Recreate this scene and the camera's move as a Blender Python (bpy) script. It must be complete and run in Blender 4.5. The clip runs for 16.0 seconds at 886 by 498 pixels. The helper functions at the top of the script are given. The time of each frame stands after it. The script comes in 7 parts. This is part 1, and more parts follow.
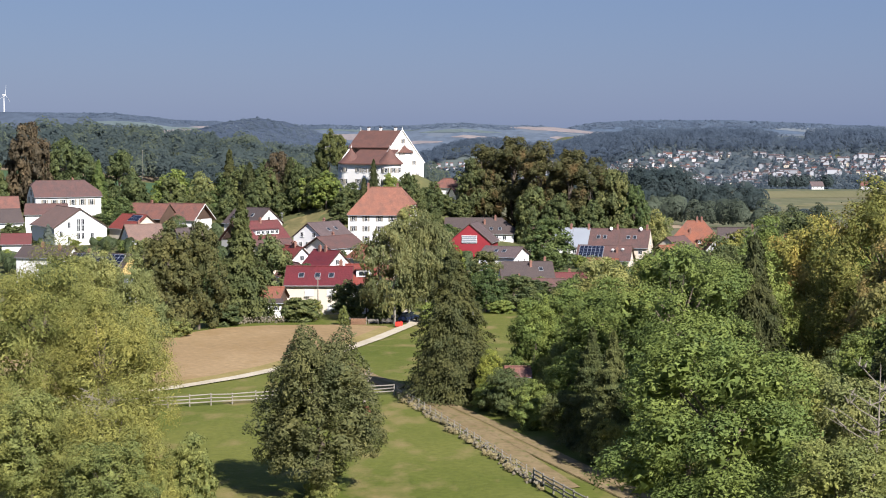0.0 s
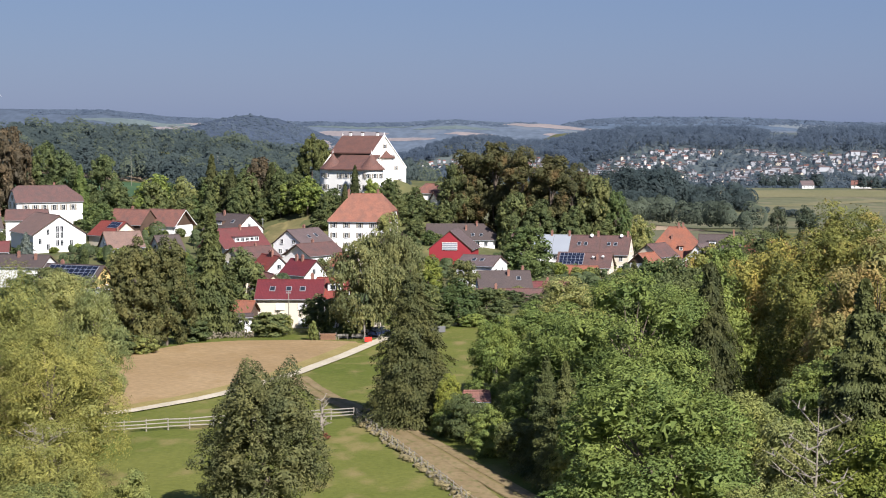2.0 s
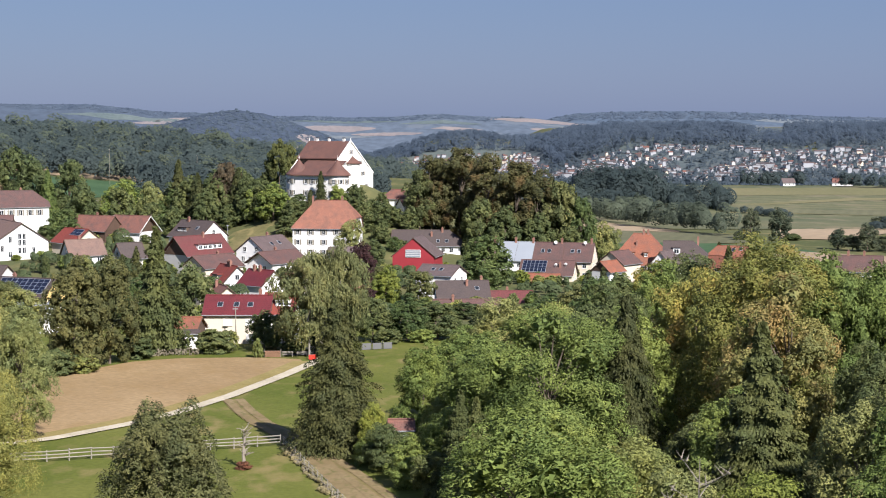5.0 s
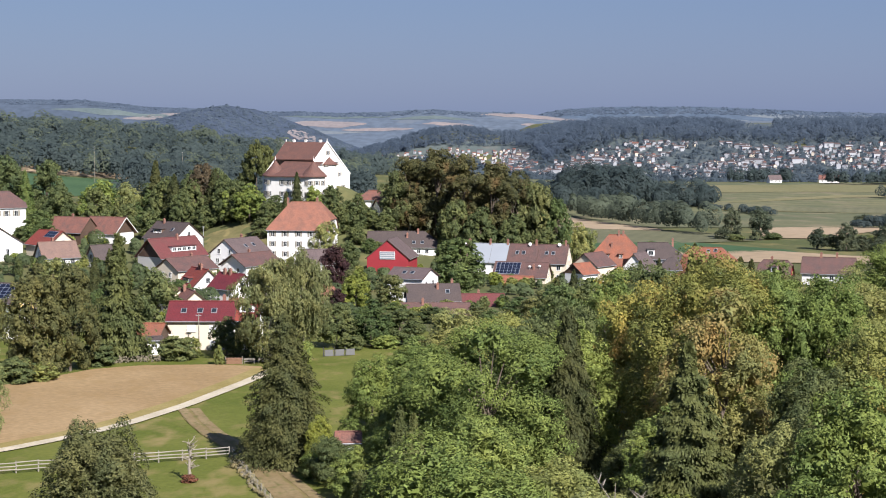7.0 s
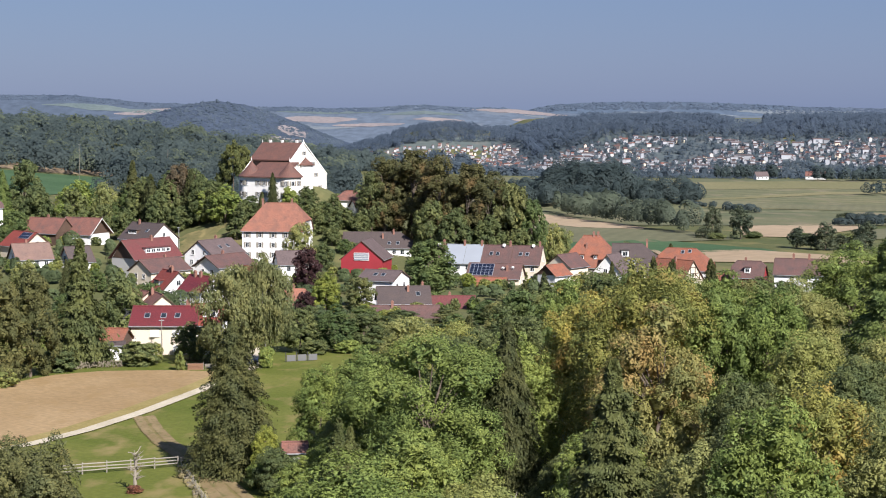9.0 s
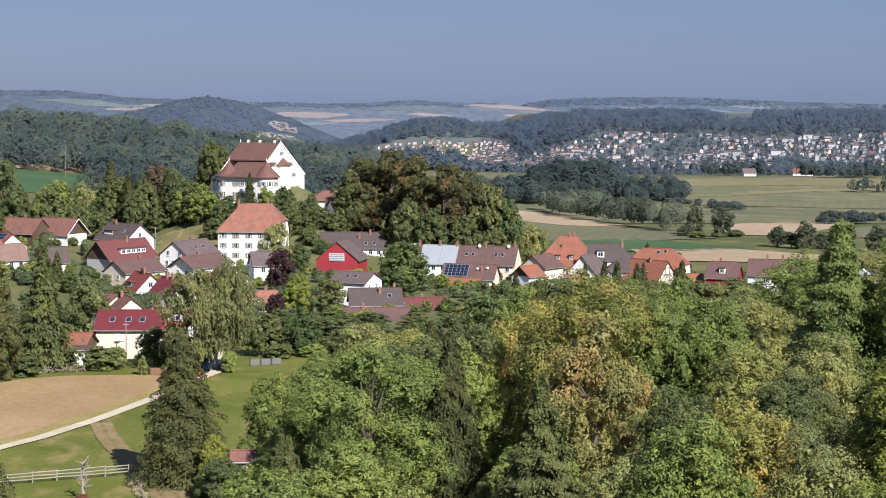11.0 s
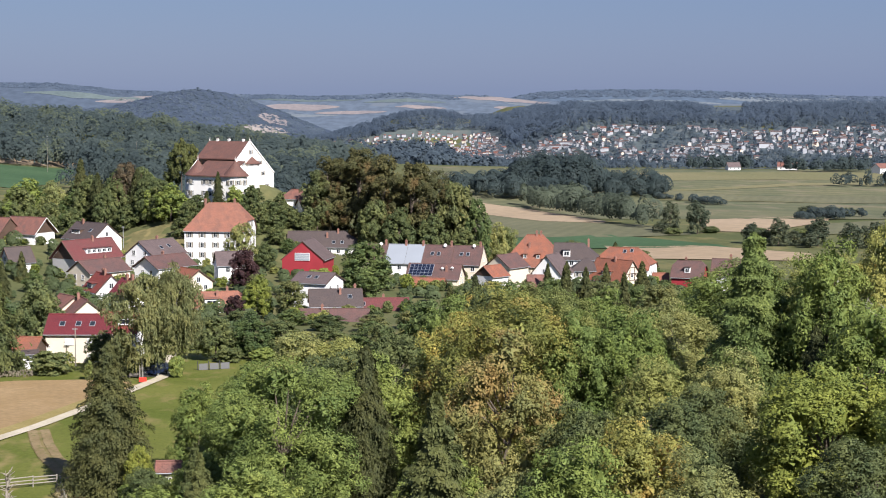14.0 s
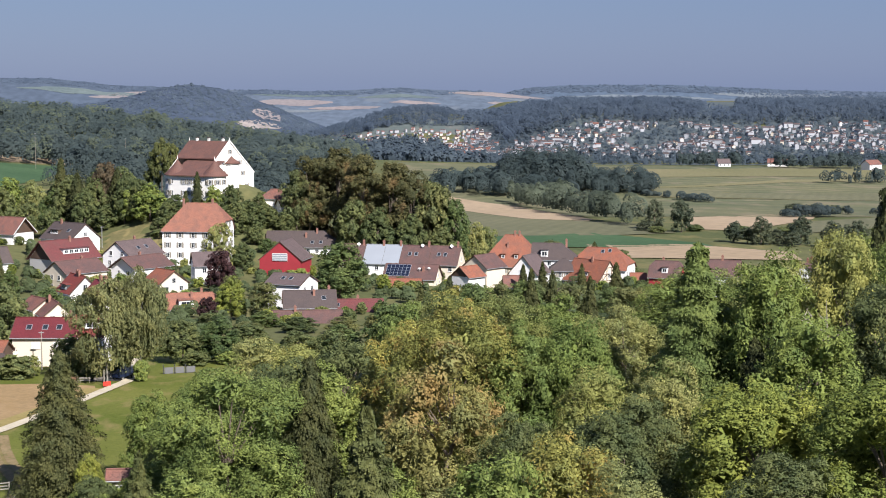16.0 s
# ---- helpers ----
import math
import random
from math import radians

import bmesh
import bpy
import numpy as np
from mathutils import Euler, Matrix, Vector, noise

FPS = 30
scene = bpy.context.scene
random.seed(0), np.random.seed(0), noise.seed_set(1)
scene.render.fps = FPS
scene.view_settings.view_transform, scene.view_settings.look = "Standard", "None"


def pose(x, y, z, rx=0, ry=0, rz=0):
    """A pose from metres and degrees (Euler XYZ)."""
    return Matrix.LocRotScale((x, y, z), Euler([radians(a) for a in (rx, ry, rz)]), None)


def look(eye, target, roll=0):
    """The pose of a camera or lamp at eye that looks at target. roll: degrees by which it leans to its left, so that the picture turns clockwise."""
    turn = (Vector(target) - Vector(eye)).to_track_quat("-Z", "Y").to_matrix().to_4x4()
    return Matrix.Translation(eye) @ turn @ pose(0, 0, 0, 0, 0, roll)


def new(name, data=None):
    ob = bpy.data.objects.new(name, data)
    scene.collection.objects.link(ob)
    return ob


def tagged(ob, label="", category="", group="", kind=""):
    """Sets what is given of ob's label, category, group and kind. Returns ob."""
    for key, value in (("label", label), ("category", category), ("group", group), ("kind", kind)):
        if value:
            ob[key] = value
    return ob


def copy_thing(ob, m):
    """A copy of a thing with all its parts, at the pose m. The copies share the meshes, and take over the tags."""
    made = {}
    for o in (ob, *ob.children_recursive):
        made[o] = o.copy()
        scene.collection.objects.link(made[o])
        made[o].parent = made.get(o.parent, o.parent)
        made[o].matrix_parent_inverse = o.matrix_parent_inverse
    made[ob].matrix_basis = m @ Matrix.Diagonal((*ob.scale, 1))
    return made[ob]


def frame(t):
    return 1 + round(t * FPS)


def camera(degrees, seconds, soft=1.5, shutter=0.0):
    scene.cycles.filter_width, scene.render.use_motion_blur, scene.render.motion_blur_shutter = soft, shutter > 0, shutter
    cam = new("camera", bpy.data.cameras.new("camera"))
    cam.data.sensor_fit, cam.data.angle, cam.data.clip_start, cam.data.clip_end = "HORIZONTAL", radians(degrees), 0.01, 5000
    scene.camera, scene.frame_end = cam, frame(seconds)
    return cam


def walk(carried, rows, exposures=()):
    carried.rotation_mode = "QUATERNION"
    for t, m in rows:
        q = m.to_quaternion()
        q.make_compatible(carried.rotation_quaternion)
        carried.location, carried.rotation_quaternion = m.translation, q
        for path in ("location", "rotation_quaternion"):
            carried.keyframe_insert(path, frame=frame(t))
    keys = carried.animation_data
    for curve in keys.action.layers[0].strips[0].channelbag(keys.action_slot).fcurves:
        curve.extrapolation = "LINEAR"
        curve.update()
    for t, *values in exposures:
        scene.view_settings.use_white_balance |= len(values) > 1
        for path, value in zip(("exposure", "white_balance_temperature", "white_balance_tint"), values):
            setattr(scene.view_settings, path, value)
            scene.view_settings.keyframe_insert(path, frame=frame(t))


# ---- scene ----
cam = camera(28.8, 16.0, soft=1.0, shutter=0.5)
# seconds, x, y, z, turn to the left, tilt upwards
ROWS = [
    (0, 0.001, -0.002, 35.000, 0.002, -4.050),
    (0.5, 0.912, 0.363, 35.792, -0.046, -4.101),
    (1, 1.879, 0.720, 36.548, -0.088, -4.136),
    (1.5, 2.906, 1.062, 37.274, -0.126, -4.165),
    (2, 3.988, 1.378, 37.976, -0.167, -4.195),
    (2.5, 5.115, 1.654, 38.660, -0.217, -4.225),
    (3, 6.278, 1.875, 39.328, -0.277, -4.257),
    (3.5, 7.477, 2.027, 39.979, -0.340, -4.293),
    (4, 8.696, 2.125, 40.602, -0.399, -4.333),
    (6.5, 14.885, 2.081, 43.237, -0.679, -4.554),
    (7, 16.157, 2.010, 43.712, -0.748, -4.598),
    (7.5, 17.438, 1.909, 44.170, -0.817, -4.643),
    (8, 18.723, 1.778, 44.625, -0.878, -4.689),
    (8.5, 20.005, 1.624, 45.078, -0.932, -4.733),
    (9, 21.278, 1.469, 45.521, -0.984, -4.776),
    (11.5, 27.532, 0.772, 47.539, -1.248, -4.993),
    (12, 28.799, 0.647, 47.927, -1.297, -5.041),
    (12.5, 30.077, 0.520, 48.308, -1.336, -5.088),
    (13, 31.361, 0.392, 48.683, -1.363, -5.136),
    (13.5, 32.644, 0.267, 49.054, -1.385, -5.184),
    (14, 33.920, 0.149, 49.422, -1.407, -5.234),
    (14.5, 35.187, 0.048, 49.789, -1.435, -5.284),
    (15, 36.451, -0.031, 50.160, -1.469, -5.330),
    (15.5, 37.719, -0.085, 50.539, -1.506, -5.370),
    (16, 38.998, -0.111, 50.928, -1.540, -5.406),
]
walk(cam, [(t, pose(x, y, z, 90 + tilt, 0, turn)) for t, x, y, z, turn, tilt in ROWS])


# heights of the land: a gentle fall away from the near meadow, the castle hill, the valley and the hills beyond
PROFILE_Y = (-400, 120, 200, 294, 345, 400, 483, 600, 760, 950, 1200, 1480, 1560, 1750, 2250, 2500, 2800, 3100, 3600, 4900)
PROFILE_Z = (4.6, 4.6, 4.4, 3.1, 0.8, -2.2, -2.6, -6, -12, -19, -25, -19, -21, -36, -52, -52, -52, -54, -56, -60)


def bump(x, y, cx, cy, sx, sy):
    return np.exp(-0.5 * (((x - cx) / sx) ** 2 + ((y - cy) / sy) ** 2))


def smooth(a, b, v):
    s = np.clip((v - a) / (b - a), 0, 1)
    return s * s * (3 - 2 * s)


def height(x, y):
    """The land's height at x, y (numbers or arrays)."""
    x, y = np.asarray(x, float), np.asarray(y, float)
    z = sum(np.interp(y + d, PROFILE_Y, PROFILE_Z) for d in (-24, -12, 0, 12, 24)) / 5
    z = z - 0.03 * np.clip(x - 30, 0, 90) * smooth(330, 480, y) * (1 - smooth(600, 800, y))
    z = z + 0.10 * np.clip(-x - 30, 0, 260) * smooth(480, 800, y) * (1 - smooth(1500, 2600, y))
    z = z + 22 * bump(x, y, -16, 545, 21, 27) + 3 * bump(x, y, 28, 525, 26, 28)
    z = z + 9 * bump(x, y, -80, 555, 50, 40)
    z = z + 0.2 * np.clip(x - 28, 0, 50) * (1 - smooth(205, 300, y))
    z = z + 9 * bump(x, y, 150, 1130, 75, 40)
    # village terrace
    z = z + 4.8 * smooth(392, 462, y) * (1 - smooth(492 - 10 * smooth(-45, -30, x), 535 - 25 * smooth(-45, -30, x), y)) * (1 - 0.75 * smooth(-78, -50, x) - 0.25 * smooth(45, 75, x)) * smooth(-260, -180, x)
    # wooded hill on one side of the valley
    z = z + 25 * bump(x, y, -620, 2000, 330, 420) + 8 * bump(x, y, -190, 1750, 190, 300)
    # slope of the town and the wooded hill above it
    side = smooth(120, 330, x)
    z = z + side * (68 * smooth(2200, 2800, y) + 2 * smooth(2800, 3050, y)) - 22 * bump(x, y, 575, 2900, 24, 170)
    z = z + 59 * bump(x, y, 85, 3250, 112, 160) * (1 - 0.7 * side)
    return z

# ---- light ----
SUN_FROM = Vector((0.44, -0.76, 0.70)).normalized()
sun_el = math.asin(SUN_FROM.z)
world = bpy.data.worlds.new("sky")
scene.world = world
world.use_nodes = True
sky = world.node_tree.nodes.new("ShaderNodeTexSky")
sky.sky_type, sky.sun_disc = "NISHITA", False
sky.sun_elevation, sky.sun_rotation = sun_el, math.atan2(SUN_FROM.x, SUN_FROM.y)
sky.air_density, sky.dust_density, sky.ozone_density = 1.0, 0.5, 3.5
sky_light = world.node_tree.nodes["Background"]
sky_light.inputs["Strength"].default_value = 0.0455
hazy = world.node_tree.nodes.new("ShaderNodeMix")
hazy.data_type, hazy.blend_type = "RGBA", "MIX"
hazy.inputs[0].default_value = 0.72
hazy.inputs[7].default_value = (1.70, 2.54, 5.35, 1)
world.node_tree.links.new(sky.outputs["Color"], hazy.inputs[6])
world.node_tree.links.new(hazy.outputs[2], sky_light.inputs["Color"])
lamp = bpy.data.lights.new("sun", "SUN")
lamp.energy, lamp.angle, lamp.color = 4.8, radians(0.6), (1.0, 0.955, 0.94)
sun = new("sun", lamp)
sun.matrix_world = look(SUN_FROM * 100, (0, 0, 0))
scene.view_settings.exposure = 1.0


# ---- materials ----
def nodes_of(name):
    m = bpy.data.materials.new(name)
    m.use_nodes = True
    nt = m.node_tree
    return m, nt, nt.nodes["Principled BSDF"]


def add(nt, kind, **inputs):
    n = nt.nodes.new(kind)
    for k, v in inputs.items():
        n.inputs[k].default_value = v
    return n


def ramp(nt, fac, stops):
    r = nt.nodes.new("ShaderNodeValToRGB")
    while len(r.color_ramp.elements) < len(stops):
        r.color_ramp.elements.new(0.5)
    for e, (p, c) in zip(r.color_ramp.elements, stops):
        e.position, e.color = p, (*c, 1)
    nt.links.new(fac, r.inputs["Fac"])
    return r.outputs["Color"]


def mix(nt, fac, a, b, blend="MIX"):
    m = nt.nodes.new("ShaderNodeMix")
    m.data_type, m.blend_type = "RGBA", blend
    for value, sock in ((fac, 0), (a, 6), (b, 7)):
        if isinstance(value, (int, float)):
            m.inputs[sock].default_value = value
        elif isinstance(value, tuple):
            m.inputs[sock].default_value = (*value, 1)
        else:
            nt.links.new(value, m.inputs[sock])
    return m.outputs[2]


def noise_at(nt, scale, detail=4.0, coords="Object", stretch=(1, 1, 1)):
    tc = nt.nodes.new("ShaderNodeTexCoord")
    mp = nt.nodes.new("ShaderNodeMapping")
    mp.inputs["Scale"].default_value = stretch
    n = add(nt, "ShaderNodeTexNoise", Scale=scale, Detail=detail)
    nt.links.new(tc.outputs[coords], mp.inputs["Vector"])
    nt.links.new(mp.outputs["Vector"], n.inputs["Vector"])
    return n.outputs["Fac"]


def bumped(nt, shader, fac, strength, distance):
    b = add(nt, "ShaderNodeBump", Strength=strength, Distance=distance)
    nt.links.new(fac, b.inputs["Height"])
    nt.links.new(b.outputs["Normal"], shader.inputs["Normal"])


def leaf(name, dark, light, tint=(0.44, 0.33, 0.11), tint_part=0.0, glow=0.27, unit=True):
    """Foliage: every leaf tuft its own tone, whole trees a little apart, some light through the leaf."""
    m, nt, p = nodes_of(name)
    geo, info = nt.nodes.new("ShaderNodeNewGeometry"), nt.nodes.new("ShaderNodeObjectInfo")
    deep = tuple(0.55 * a + 0.45 * b for a, b in zip(dark, light))
    col = ramp(nt, geo.outputs["Random Per Island"], ((0.0, deep), (0.8, tuple(0.97 * c for c in light)), (1.0, tuple(1.18 * c for c in light))))
    patch = ramp(nt, noise_at(nt, 4.5 if unit else 0.02, 3), ((0.36, (0.78, 0.84, 0.86)), (0.64, (1.22, 1.14, 1.0))) if unit else ((0.36, (0.82, 0.84, 0.86)), (0.64, (1.14, 1.12, 1.08))))
    col = mix(nt, 1.0, col, patch, "MULTIPLY")
    if tint_part:
        where = ramp(nt, noise_at(nt, 3.2, 4), ((0.64 - 0.3 * tint_part, (0, 0, 0)), (0.76 - 0.3 * tint_part, (0.85, 0.85, 0.85))))
        col = mix(nt, where, col, tint)
    if unit:
        whole = ramp(nt, info.outputs["Random"], ((0.0, (0.76, 0.78, 0.74)), (1.0, (1.20, 1.10, 0.98))))
        col = mix(nt, 1.0, col, whole, "MULTIPLY")
    nt.links.new(col, p.inputs["Base Color"])
    p.inputs["Roughness"].default_value = 0.6
    p.inputs["Specular IOR Level"].default_value = 0.12
    if glow:
        tr = nt.nodes.new("ShaderNodeBsdfTranslucent")
        nt.links.new(col, tr.inputs["Color"])
        ms = add(nt, "ShaderNodeMixShader", Fac=glow)
        nt.links.new(p.outputs["BSDF"], ms.inputs[1])
        nt.links.new(tr.outputs["BSDF"], ms.inputs[2])
        nt.links.new(ms.outputs["Shader"], nt.nodes["Material Output"].inputs["Surface"])
    return m


def plain(name, color, rough=0.7, spread=0.12, scale=1.5, metal=0.0, bump=0.15, stain=None):
    """A surface with wear at two scales."""
    m, nt, p = nodes_of(name)
    lo, hi = tuple(c * (1 - spread) for c in color), tuple(min(1, c * (1 + spread)) for c in color)
    big = noise_at(nt, scale * 0.25, 3)
    fine = noise_at(nt, scale * 9, 5)
    col = mix(nt, 0.5, ramp(nt, big, ((0.35, lo), (0.65, hi))), ramp(nt, fine, ((0.3, lo), (0.7, hi))))
    if stain:
        where = ramp(nt, noise_at(nt, scale * 0.9, 6, stretch=(1, 1, 0.25)), ((0.58, (0, 0, 0)), (0.78, (0.6, 0.6, 0.6))))
        col = mix(nt, where, col, stain)
    nt.links.new(col, p.inputs["Base Color"])
    p.inputs["Roughness"].default_value, p.inputs["Metallic"].default_value = rough, metal
    if bump:
        bumped(nt, p, fine, bump, 0.02)
    return m


def tiles(name, color, old, part=0.5, rough=0.75):
    """Roof tiles: courses along the slope, rows of tile columns, patches of weathering."""
    m, nt, p = nodes_of(name)
    tc = nt.nodes.new("ShaderNodeTexCoord")
    rows = add(nt, "ShaderNodeTexWave", Scale=1.05, Distortion=0.4, Detail=1.0)
    rows.bands_direction, rows.wave_profile = "Z", "SAW"
    cols = add(nt, "ShaderNodeTexWave", Scale=1.25, Distortion=0.2)
    cols.bands_direction = "X"
    for w in (rows, cols):
        nt.links.new(tc.outputs["Object"], w.inputs["Vector"])
    patch = noise_at(nt, 0.55, 6)
    fleck = noise_at(nt, 5.0, 3, stretch=(1, 1, 2))
    col = ramp(nt, patch, ((0.5 - 0.28 * part, color), (0.62 + 0.2 * (1 - part), old)))
    dark = ramp(nt, fleck, ((0.32, (0.62, 0.6, 0.6)), (0.6, (1.08, 1.05, 1.05))))
    col = mix(nt, 1.0, col, dark, "MULTIPLY")
    line = ramp(nt, rows.outputs["Fac"], ((0.0, (0.7, 0.7, 0.7)), (0.25, (1, 1, 1))))
    col = mix(nt, 0.6, col, line, "MULTIPLY")
    nt.links.new(col, p.inputs["Base Color"])
    p.inputs["Roughness"].default_value = rough
    h = mix(nt, 0.4, rows.outputs["Color"], cols.outputs["Color"])
    bumped(nt, p, h, 0.5, 0.05)
    return m


def field(name, a, b, scale=0.05, fine=2.0, rows=None, spots=None):
    """Open land: broad patches, fine growth, drill rows if any."""
    m, nt, p = nodes_of(name)
    col = ramp(nt, noise_at(nt, scale, 5), ((0.35, a), (0.65, b)))
    grain = ramp(nt, noise_at(nt, fine, 4), ((0.3, (0.84, 0.85, 0.83)), (0.7, (1.10, 1.09, 1.07))))
    col = mix(nt, 1.0, col, grain, "MULTIPLY")
    if spots:
        where = ramp(nt, noise_at(nt, scale * 5, 5, stretch=(1, 0.5, 1)), ((0.52, (0, 0, 0)), (0.72, (0.85, 0.85, 0.85))))
        col = mix(nt, where, col, spots)
    if rows:
        tc = nt.nodes.new("ShaderNodeTexCoord")
        mp = nt.nodes.new("ShaderNodeMapping")
        mp.inputs["Rotation"].default_value = (0, 0, rows[0])
        wv = add(nt, "ShaderNodeTexWave", Scale=rows[1], Distortion=1.5, Detail=2.0)
        nt.links.new(tc.outputs["Object"], mp.inputs["Vector"])
        nt.links.new(mp.outputs["Vector"], wv.inputs["Vector"])
        col = mix(nt, rows[2], col, ramp(nt, wv.outputs["Fac"], ((0.2, (0.75, 0.75, 0.75)), (0.8, (1.12, 1.1, 1.08)))), "MULTIPLY")
    nt.links.new(col, p.inputs["Base Color"])
    p.inputs["Roughness"].default_value = 0.9
    p.inputs["Specular IOR Level"].default_value = 0.1
    bumped(nt, p, noise_at(nt, fine * 1.7, 4), 0.6, 0.12)
    return m


def glass(name, color=(0.02, 0.025, 0.03)):
    m, nt, p = nodes_of(name)
    p.inputs["Base Color"].default_value = (*color, 1)
    p.inputs["Roughness"].default_value = 0.12
    return m


M = {}
M["grass"] = field("meadow_grass", (0.084, 0.103, 0.019), (0.125, 0.132, 0.032), 0.06, 1.6, spots=(0.209, 0.165, 0.070))
M["lawn"] = field("lawn", (0.063, 0.100, 0.018), (0.081, 0.111, 0.026), 0.06, 2.0)
M["stubble"] = field("stubble", (0.254, 0.174, 0.090), (0.304, 0.214, 0.117), 0.06, 1.2, rows=(0.5, 0.35, 0.08), spots=(0.244, 0.165, 0.078))
M["dry_edge"] = field("dry_grass", (0.222, 0.177, 0.066), (0.266, 0.214, 0.089), 0.2, 2.0)
M["gravel"] = field("pale_gravel", (0.410, 0.357, 0.268), (0.490, 0.434, 0.337), 0.3, 3.0)
M["track"] = field("dirt_track", (0.187, 0.137, 0.071), (0.231, 0.174, 0.096), 0.3, 2.0, spots=(0.113, 0.113, 0.039))
M["verge"] = field("trodden_grass", (0.165, 0.131, 0.057), (0.204, 0.158, 0.073), 0.3, 2.0, spots=(0.113, 0.109, 0.035))
M["weeds"] = leaf("dry_weeds", (0.128, 0.106, 0.051), (0.289, 0.242, 0.128), glow=0.2, unit=False)
M["asphalt"] = field("asphalt", (0.066, 0.066, 0.066), (0.104, 0.100, 0.097), 0.1, 2.0)
M["land"] = field("land", (0.070, 0.082, 0.033), (0.111, 0.111, 0.049), 0.02, 0.5, spots=(0.174, 0.148, 0.065))
M["slope_grass"] = field("dry_slope_grass", (0.106, 0.102, 0.044), (0.156, 0.133, 0.064), 0.06, 0.8, spots=(0.244, 0.196, 0.087))
M["far_meadow"] = field("far_meadow", (0.096, 0.107, 0.062), (0.142, 0.138, 0.078), 0.009, 0.25, rows=(1.2, 0.02, 0.5), spots=(0.187, 0.161, 0.104))
# blue-grey mixed into these two grounds paints haze over valley and town slope
M["valley_haze"] = field("valley_fields_hazed", (0.080, 0.100, 0.100), (0.106, 0.124, 0.116), 0.006, 0.05, spots=(0.139, 0.135, 0.120))
M["town_ground_hazed"] = field("town_gardens_hazed", (0.061, 0.078, 0.088), (0.085, 0.103, 0.107), 0.01, 0.08, spots=(0.113, 0.122, 0.120))
M["dry_meadow"] = field("dry_meadow", (0.142, 0.137, 0.070), (0.182, 0.163, 0.089), 0.01, 0.3)
M["olive_crop"] = field("olive_crop", (0.114, 0.114, 0.067), (0.138, 0.134, 0.080), 0.01, 0.3, rows=(0.261, 0.044, 0.217))
M["far_crop"] = field("far_crop", (0.044, 0.083, 0.039), (0.057, 0.100, 0.048), 0.02, 0.3)
M["far_stubble"] = field("far_stubble", (0.285, 0.216, 0.142), (0.330, 0.252, 0.170), 0.01, 0.2)

M["green"] = leaf("leaf_green", (0.066, 0.094, 0.030), (0.217, 0.279, 0.089))
M["fresh"] = leaf("leaf_fresh", (0.063, 0.095, 0.029), (0.195, 0.255, 0.078))
M["lime"] = leaf("leaf_lime", (0.086, 0.116, 0.029), (0.231, 0.273, 0.071))
M["olive"] = leaf("leaf_olive", (0.092, 0.111, 0.040), (0.256, 0.285, 0.103))
M["grey"] = leaf("leaf_greyish", (0.101, 0.118, 0.052), (0.271, 0.297, 0.125))
M["birch"] = leaf("leaf_birch", (0.068, 0.083, 0.038), (0.189, 0.208, 0.101))
M["dark"] = leaf("leaf_dark", (0.040, 0.057, 0.031), (0.134, 0.166, 0.074))
M["willow"] = leaf("leaf_willow", (0.106, 0.116, 0.038), (0.322, 0.323, 0.108))
M["pear"] = leaf("leaf_pear", (0.044, 0.055, 0.027), (0.129, 0.143, 0.068))
M["turning"] = leaf("leaf_turning", (0.103, 0.113, 0.035), (0.286, 0.290, 0.091), (0.40, 0.28, 0.090), 0.42)
M["autumn"] = leaf("leaf_autumn", (0.117, 0.120, 0.042), (0.318, 0.299, 0.117), (0.46, 0.30, 0.12), 0.5)
M["chestnut"] = leaf("leaf_chestnut", (0.042, 0.048, 0.026), (0.112, 0.116, 0.056), (0.150, 0.106, 0.052), 0.34)
M["red_leaf"] = leaf("leaf_red", (0.120, 0.053, 0.038), (0.301, 0.133, 0.095))
M["copper"] = leaf("leaf_copper", (0.017, 0.010, 0.014), (0.055, 0.031, 0.036), glow=0.15)
M["russet"] = leaf("leaf_russet", (0.034, 0.032, 0.024), (0.104, 0.086, 0.060), glow=0.2)
M["needle"] = leaf("needle_dark", (0.027, 0.036, 0.017), (0.076, 0.087, 0.038), glow=0.15)
M["brown_olive"] = leaf("needle_olive", (0.064, 0.072, 0.034), (0.146, 0.150, 0.067), glow=0.3)
M["needle_light"] = leaf("needle_light", (0.036, 0.049, 0.021), (0.104, 0.124, 0.052), glow=0.2)
M["cedar"] = leaf("leaf_cedar", (0.044, 0.073, 0.028), (0.135, 0.188, 0.067))
# maple, linden and alder leaves are cooled and dulled to paint in distance haze
M["maple"] = leaf("leaf_green_hazed", (0.038, 0.062, 0.028), (0.124, 0.172, 0.070))
M["linden"] = leaf("leaf_olive_hazed", (0.063, 0.078, 0.036), (0.167, 0.186, 0.084))
M["alder"] = leaf("leaf_grey_hazed", (0.042, 0.058, 0.042), (0.098, 0.122, 0.086))
M["needle_blue"] = leaf("needle_blue", (0.060, 0.076, 0.072), (0.181, 0.209, 0.199), glow=0.1)
# far and valley leaf greens carry blue-grey that paints haze into the colour
M["far_green_hazed"] = leaf("leaf_far_hazed", (0.044, 0.062, 0.066), (0.068, 0.090, 0.086), glow=0.45, unit=False)
M["far_olive_hazed"] = leaf("leaf_far_olive_hazed", (0.071, 0.090, 0.068), (0.107, 0.129, 0.090), glow=0.45, unit=False)
M["far_dark_hazed"] = leaf("leaf_far_dark_hazed", (0.043, 0.056, 0.054), (0.054, 0.071, 0.066), glow=0.3, unit=False)
